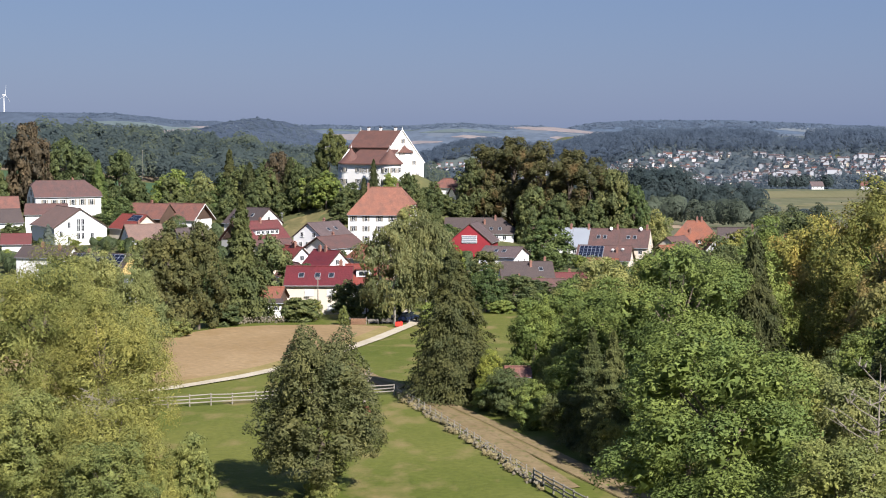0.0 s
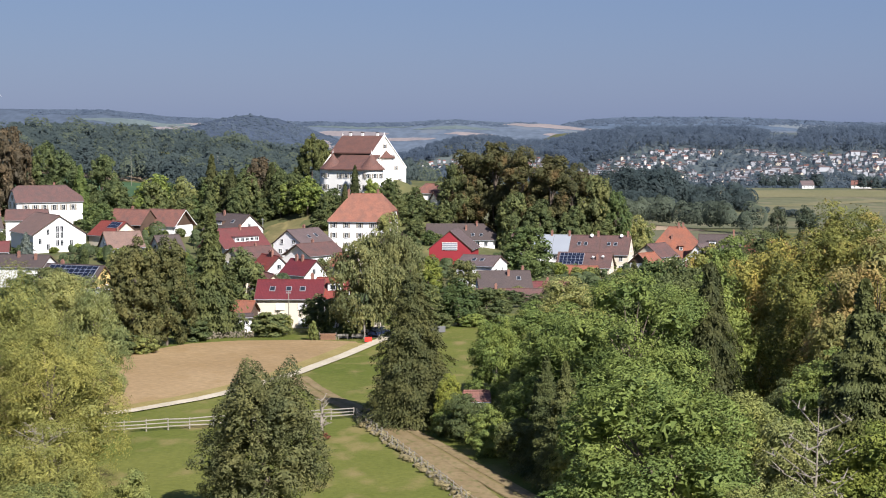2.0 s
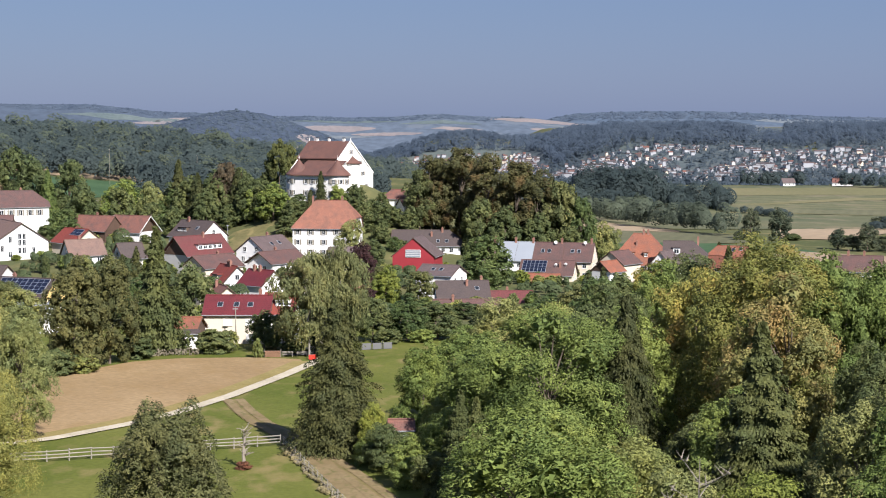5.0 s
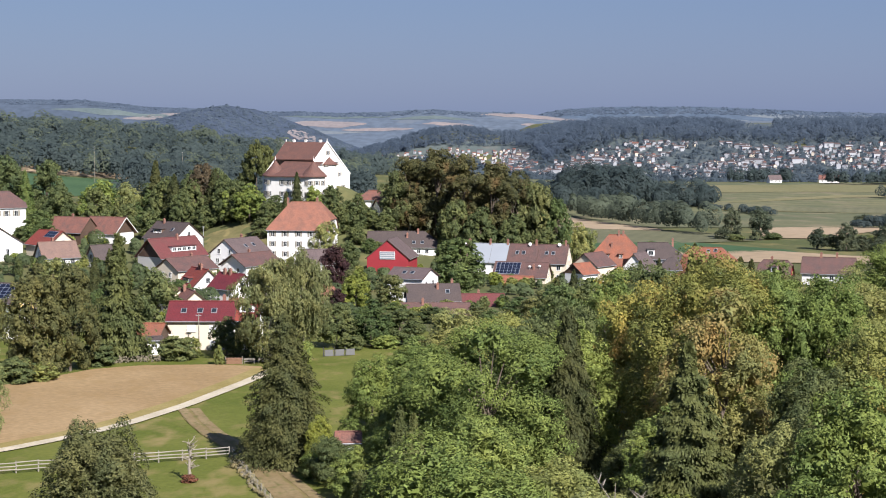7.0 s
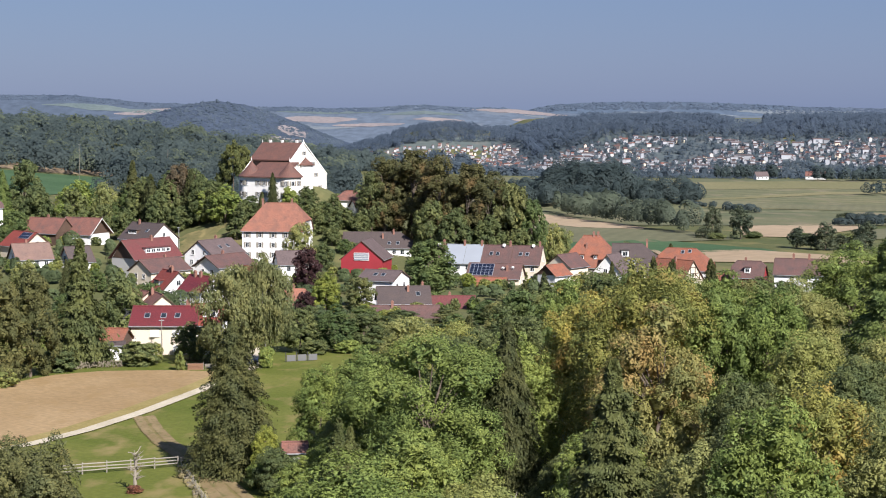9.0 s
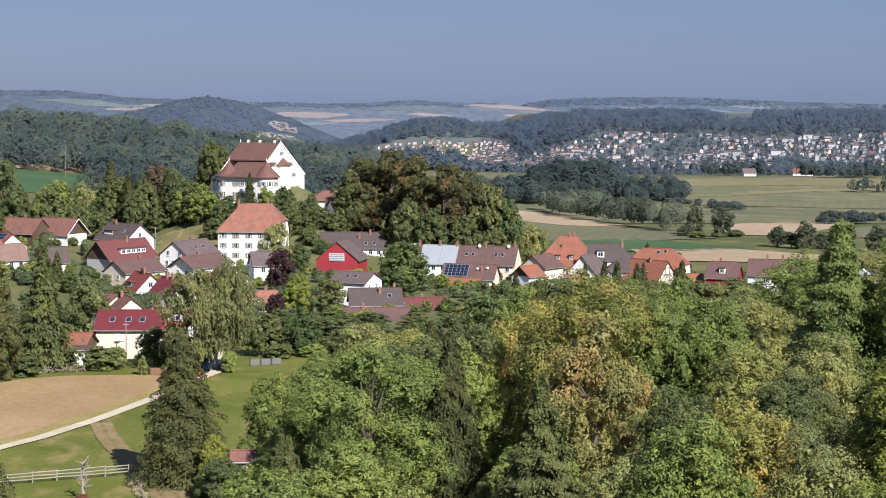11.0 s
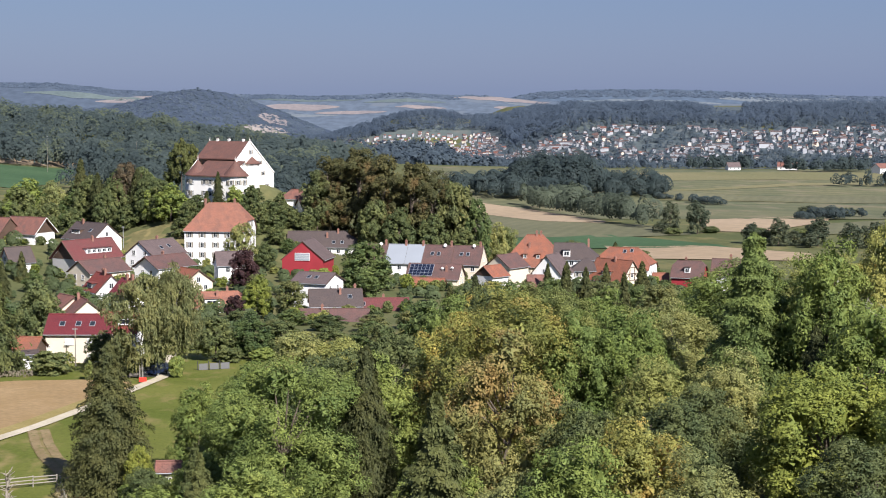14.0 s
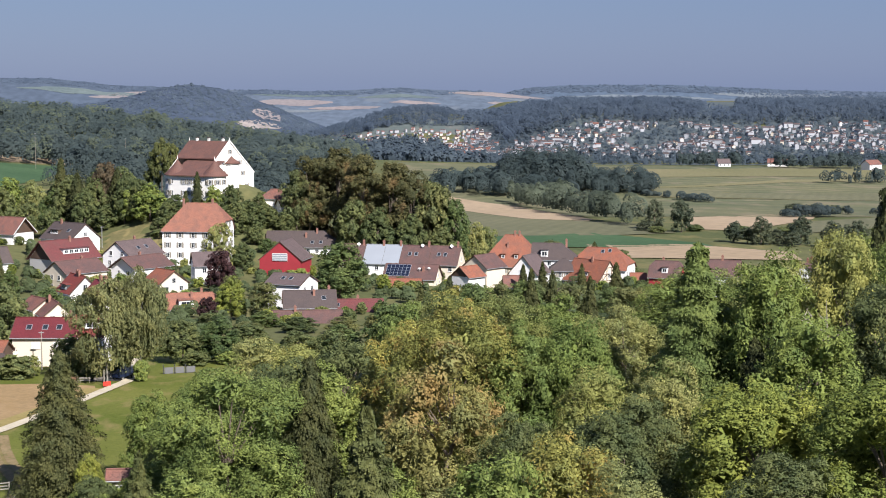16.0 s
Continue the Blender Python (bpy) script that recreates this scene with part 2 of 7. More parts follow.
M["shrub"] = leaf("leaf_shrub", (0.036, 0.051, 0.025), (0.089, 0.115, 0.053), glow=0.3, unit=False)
M["valley_green_hazed"] = leaf("leaf_valley_hazed", (0.032, 0.048, 0.049), (0.054, 0.073, 0.070), glow=0.3, unit=False)
# distant leaves tinted bluer the farther they stand, haze put into their base colour
M["far_wood"] = leaf("leaf_distant_hazed", (0.053, 0.073, 0.094), (0.073, 0.097, 0.118), glow=0.4, unit=False)
M["hill_wood"] = leaf("leaf_hill_hazed", (0.043, 0.060, 0.088), (0.061, 0.083, 0.114), glow=0.3, unit=False)
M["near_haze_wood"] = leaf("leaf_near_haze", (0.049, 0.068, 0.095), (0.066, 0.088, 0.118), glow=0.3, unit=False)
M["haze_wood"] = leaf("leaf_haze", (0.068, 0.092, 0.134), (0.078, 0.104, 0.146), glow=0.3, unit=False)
M["bark"] = plain("bark", (0.13, 0.10, 0.075), 0.9, 0.3, 2)
M["birch_bark"] = plain("birch_bark", (0.22, 0.205, 0.18), 0.8, 0.25, 2, stain=(0.06, 0.05, 0.045))
M["log_wood"] = plain("split_logs", (0.20, 0.11, 0.065), 0.9, 0.3, 3)
M["dead_wood"] = plain("dead_wood", (0.23, 0.20, 0.16), 0.9, 0.2, 2)

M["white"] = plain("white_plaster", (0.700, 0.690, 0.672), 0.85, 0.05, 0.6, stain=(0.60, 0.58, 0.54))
# white plaster dulled and slightly blued, painting haze onto the far town's walls
M["town_white_hazed"] = plain("town_plaster_hazed", (0.31, 0.32, 0.34), 0.85, 0.06, 0.6)
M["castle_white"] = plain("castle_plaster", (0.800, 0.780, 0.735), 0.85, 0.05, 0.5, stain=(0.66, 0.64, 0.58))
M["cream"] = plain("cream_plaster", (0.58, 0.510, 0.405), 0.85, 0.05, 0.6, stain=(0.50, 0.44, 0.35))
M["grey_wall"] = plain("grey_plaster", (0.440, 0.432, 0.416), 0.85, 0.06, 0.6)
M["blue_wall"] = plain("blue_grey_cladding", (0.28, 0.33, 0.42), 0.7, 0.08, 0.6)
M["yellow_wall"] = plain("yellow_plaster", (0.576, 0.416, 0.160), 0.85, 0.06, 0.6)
M["red_wood"] = plain("red_boards", (0.25, 0.018, 0.026), 0.7, 0.12, 1.2)
M["brown_wood"] = plain("brown_boards", (0.075, 0.045, 0.03), 0.8, 0.3, 1.2)
M["grey_wood"] = plain("weathered_wood", (0.235, 0.212, 0.175), 0.9, 0.2, 2)
M["trim_white"] = plain("white_paint", (0.640, 0.640, 0.624), 0.5, 0.03, 1, bump=0)
M["grey_panel"] = plain("grey_fence_panel", (0.12, 0.12, 0.12), 0.8, 0.15, 2)
M["shutter"] = plain("grey_shutter", (0.22, 0.20, 0.16), 0.7, 0.15, 2, bump=0)
M["stone"] = plain("field_stone", (0.160, 0.138, 0.096), 0.95, 0.3, 2, bump=0.5)
M["brick"] = plain("chimney_brick", (0.23, 0.115, 0.085), 0.9, 0.25, 2)
M["metal"] = plain("galvanised_metal", (0.42, 0.43, 0.44), 0.45, 0.08, 1, metal=0.6, bump=0)
M["dark_metal"] = plain("dark_metal", (0.06, 0.06, 0.065), 0.5, 0.1, 1, metal=0.4, bump=0)
M["red_plastic"] = plain("red_plastic", (0.62, 0.03, 0.015), 0.5, 0.08, 1, bump=0)
M["car_paint"] = plain("dark_blue_paint", (0.012, 0.02, 0.05), 0.25, 0.05, 1, bump=0)
M["car_silver"] = plain("silver_paint", (0.5, 0.5, 0.51), 0.3, 0.05, 1, metal=0.5, bump=0)
M["rubber"] = plain("rubber", (0.02, 0.02, 0.02), 0.9, 0.1, 1, bump=0)
M["pane"] = glass("window_glass")
M["solar"] = glass("solar_glass", (0.010, 0.014, 0.030))

M["t_brown"] = tiles("tiles_brown", (0.116, 0.060, 0.051), (0.080, 0.052, 0.047))
M["t_grey"] = tiles("tiles_grey", (0.113, 0.083, 0.079), (0.087, 0.065, 0.062))
M["t_dark"] = tiles("tiles_dark", (0.063, 0.048, 0.045), (0.075, 0.056, 0.049))
M["t_rust"] = tiles("tiles_rust", (0.200, 0.084, 0.060), (0.118, 0.066, 0.054), 0.55)
M["t_castle"] = tiles("tiles_castle", (0.110, 0.056, 0.044), (0.150, 0.069, 0.050), 0.45)
M["t_orange"] = tiles("tiles_orange", (0.251, 0.086, 0.046), (0.172, 0.076, 0.049), 0.5)
M["t_salmon"] = tiles("tiles_salmon", (0.264, 0.110, 0.069), (0.176, 0.086, 0.060), 0.45)
M["t_red"] = tiles("tiles_red", (0.198, 0.039, 0.026), (0.154, 0.037, 0.028), 0.3)
M["t_crimson"] = tiles("tiles_crimson", (0.132, 0.023, 0.025), (0.104, 0.021, 0.023), 0.3, 0.5)
M["t_pale"] = tiles("tiles_pale", (0.189, 0.119, 0.092), (0.145, 0.097, 0.079))
M["t_wine"] = tiles("tiles_wine", (0.128, 0.033, 0.032), (0.105, 0.038, 0.033), 0.4)
M["t_metal"] = plain("pale_sheet_roof", (0.24, 0.26, 0.285), 0.5, 0.06, 0.8, bump=0)


# ---- builders ----
def mesh_of(name, verts, faces, mat, smooth_faces=False):
    me = bpy.data.meshes.new(name)
    me.from_pydata([tuple(v) for v in verts], [], faces)
    me.materials.append(mat)
    if smooth_faces:
        me.polygons.foreach_set("use_smooth", [True] * len(me.polygons))
    me.update()
    return me


def part(name, bm, material, parent, label="", m=None):
    """Links a bmesh, or a mesh that is there already, as ONE mesh object under a thing or under a part."""
    if isinstance(bm, bpy.types.Mesh):
        me = bm
    else:
        me = bpy.data.meshes.new(name)
        bmesh.ops.recalc_face_normals(bm, faces=bm.faces)
        bm.to_mesh(me)
        bm.free()
        me.materials.append(material)
    ob = new(name, me)
    ob.parent = parent
    if m is not None:
        ob.matrix_basis = m
    if label:
        ob["label"] = label
    return ob


def box(bm, x0, x1, y0, y1, z0, z1, m=None, bevel=0.0):
    vs = bmesh.ops.create_cube(bm, size=1.0)["verts"]
    t = Matrix.LocRotScale(((x0 + x1) / 2, (y0 + y1) / 2, (z0 + z1) / 2), None, (x1 - x0, y1 - y0, z1 - z0))
    bmesh.ops.transform(bm, matrix=(m @ t) if m is not None else t, verts=vs)
    if bevel:
        es = {e for v in vs for e in v.link_edges}
        bmesh.ops.bevel(bm, geom=list(es), offset=bevel, segments=2, affect="EDGES")
    return vs


def tube(bm, pts, radii, sides=7):
    """A tapered tube along points."""
    rings = []
    for i, p in enumerate(pts):
        p = Vector(p)
        d = (Vector(pts[min(i + 1, len(pts) - 1)]) - Vector(pts[max(i - 1, 0)])).normalized()
        a = d.orthogonal().normalized()
        b = d.cross(a)
        rings.append([bm.verts.new(p + (a * math.cos(k * 2 * math.pi / sides) + b * math.sin(k * 2 * math.pi / sides)) * radii[i]) for k in range(sides)])
    for r, s in zip(rings, rings[1:]):
        for k in range(sides):
            bm.faces.new((r[k], r[(k + 1) % sides], s[(k + 1) % sides], s[k]))
    bm.faces.new(rings[-1])
    bm.faces.new(rings[0][::-1])


def ground_at(x, y):
    return float(height(x, y))


def patch_mesh(name, row_a, row_b, mat, lift, steps=24, across=6):
    """A strip of land draped over the ground between two edge lines."""
    def along(line, s):
        q = s * (len(line) - 1)
        i = min(int(q), len(line) - 2)
        return np.array(line[i]) * (1 - (q - i)) + np.array(line[i + 1]) * (q - i)
    vs, fs = [], []
    for i in range(steps + 1):
        a, b = along(row_a, i / steps), along(row_b, i / steps)
        for k in range(across + 1):
            p = a + (b - a) * k / across
            vs.append((p[0], p[1], ground_at(p[0], p[1]) + lift))
    n = across + 1
    for i in range(steps):
        for k in range(across):
            fs.append((i * n + k, i * n + k + 1, (i + 1) * n + k + 1, (i + 1) * n + k))
    me = mesh_of(name, vs, fs, mat, True)
    return me


def land_patch(name, row_a, row_b, mat, label, category, lift=0.06, steps=24, across=6):
    ob = new(name, patch_mesh(name, row_a, row_b, mat, lift, steps, across))
    return tagged(ob, label, category, kind="structure")


# ---- the land ----
def build_ground():
    ys = [-300, -150, -50, 30, 80]
    step = 6.0
    while ys[-1] < 4950:
        ys.append(ys[-1] + step)
        step = 6.0 if ys[-1] < 640 else min(step * 1.06, 75)
    us = np.sign(np.linspace(-1, 1, 121)) * np.abs(np.linspace(-1, 1, 121)) ** 1.35
    ys = np.array(ys)
    half = 260 + 0.62 * np.clip(ys, 0, None)
    X, Y = us[None, :] * half[:, None], np.repeat(ys[:, None], len(us), 1)
    Z = height(X, Y)
    vs = np.stack([X, Y, Z], -1).reshape(-1, 3)
    n = len(us)
    fs = [(i * n + k, i * n + k + 1, (i + 1) * n + k + 1, (i + 1) * n + k) for i in range(len(ys) - 1) for k in range(n - 1)]
    ob = new("ground", mesh_of("ground", vs.tolist(), fs, M["land"], True))
    tagged(ob, "rolling farmland with meadows, sinking into a wide valley", "ground", kind="structure")


build_ground()


def offset(line, d):
    out = []
    for i, p in enumerate(line):
        a, b = np.array(line[max(i - 1, 0)], float), np.array(line[min(i + 1, len(line) - 1)], float)
        t = (b - a) / np.linalg.norm(b - a)
        out.append((p[0] - t[1] * d, p[1] + t[0] * d))
    return out


LANE = [(-75, 176), (-50, 189), (-36, 197.3), (-32.3, 200.2), (-25, 210.3), (-20.5, 219), (-15.5, 232.8), (-9.7, 254), (-6.3, 268.9), (-4.6, 276.5), (-5.5, 288), (-7, 305)]
TRACK = [(-14.8, 230), (-12.2, 220), (-9.3, 211), (-4.6, 200), (-0.6, 190), (3.6, 178), (8, 164), (13, 149), (18, 134), (24, 118)]
land_patch("near_meadow", [(-95, 90), (-95, 180), (-95, 330)], [(26, 90), (26, 180), (26, 330)], M["grass"], "short green meadow grass with drier patches", "meadow", 0.03, 60, 40)
land_patch("stubble_field", offset(LANE[1:9], 2.2), [(-75, 222), (-60, 238), (-50, 247), (-43, 254), (-35, 269), (-28, 273.5), (-17, 274.5), (-9, 272)], M["stubble"], "harvested field of dry tan stubble", "field", 0.10, 40, 14)
land_patch("field_margin", offset(LANE[1:9], 1.1), offset(LANE[1:9], 3.6), M["dry_edge"], "strip of dry yellow grass along the field", "grass strip", 0.14, 40, 3)
land_patch("farm_lane", offset(LANE, -1.0), offset(LANE, 1.0), M["gravel"], "pale gravel lane curving to the village", "lane", 0.17, 60, 3)
land_patch("track_verge", offset(TRACK, -1.5), offset(TRACK, 1.5), M["verge"], "dry trodden grass between the wheel ruts", "track", 0.09, 50, 4)
for side_of in (-1, 1):
    land_patch("dirt_track", offset(TRACK, 0.8 * side_of - 0.6), offset(TRACK, 0.8 * side_of + 0.6), M["track"], "bare wheel rut of the dirt track", "track", 0.13, 50, 2)
land_patch("bare_earth", [(-4.0, 194), (-0.2, 180), (4.2, 164), (9.6, 143)], [(-1.6, 195), (2.2, 181), (6.6, 165), (11.6, 144)], M["track"], "bare brown earth of the track beside the stone bank", "track", 0.11, 40, 4)
land_patch("house_yard", [(-12, 276.5), (-12, 288), (-13, 296)], [(-4, 277.5), (-6, 288), (-8, 296)], M["asphalt"], "worn asphalt yard between the houses", "yard", 0.15, 12, 4)
land_patch("hillside_meadow", [(-62, 500), (-60, 512), (-60, 522)], [(-28, 500), (-30, 512), (-32, 520)], M["slope_grass"], "dry grassy slope below the castle wood", "meadow", 0.1, 8, 12)
# fields of the valley
land_patch("valley_meadow", [(40, 890), (30, 1080), (30, 1250), (40, 1490)], [(620, 860), (640, 1080), (700, 1250), (780, 1490)], M["far_meadow"], "wide pale green meadows in the valley", "meadow", 0.3, 40, 50)
land_patch("meadow_strip", [(204, 1182), (270, 1196), (420, 1200)], [(200, 1078), (268, 1088), (420, 1084)], M["olive_crop"], "darker olive strip across the valley meadows", "meadow", 0.5, 20, 14)
land_patch("hay_strip", [(165, 1240), (260, 1275), (340, 1330), (460, 1340)], [(165, 1228), (260, 1258), (340, 1306), (460, 1312)], M["dry_meadow"], "narrow strip of mown tan grass", "meadow", 0.5, 24, 4)
land_patch("mown_meadow", [(230, 1440), (330, 1452), (480, 1440)], [(220, 1352), (330, 1366), (480, 1350)], M["dry_meadow"], "mown meadow drying to yellow", "meadow", 0.5, 20, 10)
land_patch("meadow_path", [(196, 1076), (268, 1086), (420, 1082)], [(196, 1072.5), (268, 1082.5), (420, 1078.5)], M["dry_meadow"], "pale field path through the meadows", "path", 0.6, 24, 2)
land_patch("slope_field", [(72, 1085), (108, 1019), (124, 937), (136, 850)], [(70, 992), (90, 908), (104, 855), (132, 830)], M["far_stubble"], "harvested field on the slope below the wood", "field", 0.42, 14, 12)
land_patch("olive_field", [(70, 988), (91, 905), (107, 852), (148, 815)], [(70, 700), (96, 708), (134, 716), (158, 728)], M["olive_crop"], "dull olive-green field on the slope", "field", 0.3, 14, 14)
land_patch("maize_field", [(78, 700), (100, 710), (121, 731), (158, 668)], [(78, 640), (96, 640), (124, 648), (160, 648)], M["far_crop"], "dark green crop field behind the village", "field", 0.3, 16, 10)
land_patch("harvested_field", [(112, 661), (124, 658), (150, 664), (182, 618)], [(110, 590), (124, 590), (154, 582), (176, 576)], M["far_stubble"], "tan harvested field behind the roofs", "field", 0.3, 16, 10)
land_patch("long_stubble_field", [(186, 872), (210, 890), (240, 915), (268, 930)], [(166, 752), (192, 742), (222, 800), (246, 850)], M["far_stubble"], "long tan stubble field between hedges", "field", 0.3, 16, 10)
land_patch("pale_field", [(228, 812), (292, 876), (420, 900)], [(212, 724), (258, 758), (420, 780)], M["olive_crop"], "pale green field beyond the hedge", "field", 0.3, 16, 10)
land_patch("upland_crop", [(-330, 1180), (-232, 1180), (-190, 1205)], [(-330, 940), (-176, 940), (-172, 1030)], M["far_crop"], "fresh green crop field before the wood", "field", 0.3, 14, 14)
land_patch("upland_stubble", [(-340, 1255), (-243, 1240), (-195, 1258)], [(-340, 1195), (-232, 1196), (-190, 1218)], M["far_stubble"], "strip of tan stubble at the wood's edge", "field", 0.3, 10, 10)

land_patch("valley_floor", [(-420, 2080), (-420, 2500), (-420, 3150)], [(330, 2080), (380, 2500), (420, 3150)], M["valley_haze"], "fields on the far valley floor, painted pale with haze", "field", 0.4, 60, 60)
land_patch("town_slope", [(100, 2160), (140, 2500), (190, 4000)], [(1150, 2160), (1250, 2500), (1450, 4000)], M["town_ground_hazed"], "gardens and lawns on the town's slope, painted grey with haze", "slope", 0.5, 50, 60)


# ---- trees ----
def leaf_mesh(name, pos, nrm, size, rng, mat, narrow=1.0, droop=None, loose=0.4):
    """Tufts of leaves: three-cornered blades at the points, turned roughly along the normals."""
    n = len(pos)
    nrm = nrm + rng.normal(0, loose, (n, 3))
    nrm /= np.linalg.norm(nrm, axis=1)[:, None] + 1e-9
    ref = rng.normal(0, 1, (n, 3)) if droop is None else np.zeros((n, 3)) + np.array(droop, float) + rng.normal(0, 0.25, (n, 3))
    a = ref - (ref * nrm).sum(1)[:, None] * nrm
    a /= np.linalg.norm(a, axis=1)[:, None] + 1e-9
    b = np.cross(nrm, a)
    s = np.reshape(size, (-1, 1)) * rng.uniform(0.65, 1.35, (n, 1))
    lift = nrm * s * 0.22
    v = np.stack([pos - a * s, pos + (a * 0.7 + b * 0.75 * narrow) * s - lift, pos + (a * 0.7 - b * 0.75 * narrow) * s - lift], 1).reshape(-1, 3)
    me = bpy.data.meshes.new(name)
    me.vertices.add(3 * n)
    me.vertices.foreach_set("co", v.ravel())
    me.loops.add(3 * n)
    me.loops.foreach_set("vertex_index", np.arange(3 * n))
    me.polygons.add(n)
    me.polygons.foreach_set("loop_start", np.arange(0, 3 * n, 3))
    me.polygons.foreach_set("loop_total", np.full(n, 3))
    me.materials.append(mat)
    me.update(calc_edges=True)
    return me


def sphere_points(n, rng):
    p = rng.normal(0, 1, (n, 3))
    return p / np.linalg.norm(p, axis=1)[:, None]


def unit(v):
    return v / (np.linalg.norm(v, axis=1)[:, None] + 1e-9)


def broad_crown(rng, n, low, wide, lobes=26, lobe=0.34, top=0.4, uneven=0.24, aspect=0.72, boughs=13):
    """Points, normals and leaf sizes of a crown in a tree one high: lobes that carry domed boughs, each a shell of small leaves,
    with larger leaves filling the shade inside. low: where the crown begins; wide: half its width."""
    c, rz = np.array([0, 0, (low + 1.0) / 2]), (1.0 - low) / 2
    # lobes spread evenly round the crown, none straight below
    i = np.arange(lobes)
    up, turn = 1 - 1.8 * (i + 0.5) / lobes, i * 2.39996 + rng.uniform(0, 6.28)
    ring = np.sqrt(np.clip(1 - up ** 2, 0, 1))
    d = unit(np.stack([ring * np.cos(turn), ring * np.sin(turn), up], 1) + rng.normal(0, 0.16, (lobes, 3)))
    k = rng.uniform(0.60, 0.60 + uneven, lobes)[:, None]
    cen = c + d * k * np.array([wide, wide, rz])
    cen[:, :2] *= np.clip(1.12 - 0.35 * (cen[:, 2:3] - low) / (1 - low), 0.5, 1.1) ** top
    rad = lobe * wide * rng.uniform(0.75, 1.3, lobes)
    squash = np.array([1, 1, 0.85 * aspect])
    sub = np.repeat(np.arange(lobes), boughs)
    out = unit(sphere_points(lobes * boughs, rng) + 0.45 * d[sub] + np.array([0, 0, 0.15]))
    spot = cen[sub] + out * squash * (rad[sub] * rng.uniform(0.78, 1.02, lobes * boughs))[:, None]
    inside = np.min(np.where(np.arange(lobes)[None, :] == sub[:, None], 9, np.linalg.norm((spot[:, None] - cen[None]) / squash, axis=2) / rad[None]), axis=1)
    keep = (inside > 0.78) & ((spot[:, 2] > low) | (low <= 0))
    spot, out, tuft = spot[keep], out[keep], rad[sub][keep] * rng.uniform(0.26, 0.58, keep.sum())
    # small leaves on the domes
    shell = int(n * 0.82)
    which = rng.choice(len(spot), shell, p=tuft ** 2 / (tuft ** 2).sum())
    axis = unit(out + np.array([0, 0, 0.55]))[which]
    q = sphere_points(shell, rng)
    back = (q * axis).sum(1) < -0.15
    q[back] = unit(q[back] - 2 * (q[back] * axis[back]).sum(1)[:, None] * axis[back])
    pos = spot[which] + q * np.array([1, 1, 0.75 * aspect]) * (tuft[which] * np.where(rng.random(shell) < 0.14, rng.uniform(1.0, 1.35, shell), rng.uniform(0.72, 1.05, shell)))[:, None]
    q = q + 0.35 * axis
    # larger leaves within
    fill = n - shell
    j = rng.integers(0, lobes, fill)
    p = sphere_points(fill, rng)
    pos = np.concatenate([pos, cen[j] + p * squash * (rad[j] * rng.uniform(0.1, 0.70, fill))[:, None]])
    return pos, np.concatenate([q, p]), cen, rad, np.concatenate([np.ones(shell), np.full(fill, 2.5)])


def tier_crown(rng, n, low, wide, tiers=22, droop=0.35, gap=0.2, power=0.85):
    """Points and normals of a conifer one high: whorls of separate boughs, each a flat spray that hangs at its end."""
    pos, nrm = [], []
    sizes = [(1 - i / tiers) + 0.25 for i in range(tiers)]
    for i in range(tiers):
        f = max(0, (i + rng.uniform(-0.3, 0.3)) / tiers)
        z, r = low + (1 - low) * f, wide * (1 - f) ** power * min(1, 0.72 + 2.0 * f) * rng.uniform(0.88, 1.1) + 0.012
        arms = max(5, int(9 * (1 - f) + 4))
        share = max(8, int(n * sizes[i] / sum(sizes)))
        arm = rng.integers(0, arms, share)
        length = rng.uniform(0.72, 1.12, arms)[arm]
        lean = rng.normal(0, 0.012, arms)[arm]
        s = rng.uniform(gap, 1, share) ** 0.6
        rr = r * s * length
        side = rng.normal(0, 0.42, share) * (1.15 - s) * r + rng.normal(0, 0.006, share)
        ang = arm * 2 * math.pi / arms + i * 1.7
        x, y = np.cos(ang) * rr - np.sin(ang) * side, np.sin(ang) * rr + np.cos(ang) * side
        hang = np.abs(rng.normal(0, 0.016, share)) * (0.5 + s)
        pos.append(np.stack([x, y, z + lean - droop * r * s ** 1.6 - hang], 1))
        nrm.append(np.stack([np.cos(ang) * 0.6, np.sin(ang) * 0.6, np.full(share, 0.75)], 1))
    fill = n // 5
    f = rng.uniform(0, 0.97, fill)
    a, r = rng.uniform(0, 6.28, fill), wide * (1 - f) ** power * np.minimum(1, 0.72 + 2.0 * f) * rng.uniform(0.15, 0.6, fill)
    pos.append(np.stack([np.cos(a) * r, np.sin(a) * r, low + (1 - low) * f - droop * r], 1))
    nrm.append(np.stack([np.cos(a), np.sin(a), np.full(fill, 0.3)], 1))
    pos = np.concatenate(pos)
    return pos, np.concatenate(nrm), np.concatenate([np.ones(len(pos) - fill), np.full(fill, 3.0)])


def strand_crown(rng, n, low, wide):
    """A birch: narrow lobes with hanging strands."""
    pos, q, cen, rad, big = broad_crown(rng, n, low + 0.03, wide * 0.94, 30, 0.36, 0.2, 0.3, 0.6)
    roots = pos[rng.integers(0, int(len(pos) * 0.8), n // 14)]
    n = int(n * 0.8)
    k = rng.integers(0, len(roots), n)
    hang = rng.uniform(0, 1, n)
    reach = rng.uniform(0.02, 0.10, len(roots))[k]
    p = roots[k] + np.stack([rng.normal(0, 0.005, n), rng.normal(0, 0.005, n), -hang * reach], 1)
    p = p[p[:, 2] > low * 0.55]
    out = p * np.array([1, 1, 0.1])
    return np.concatenate([pos, p]), np.concatenate([q, unit(out)]), cen, rad, np.concatenate([big, np.full(len(p), 0.9)])


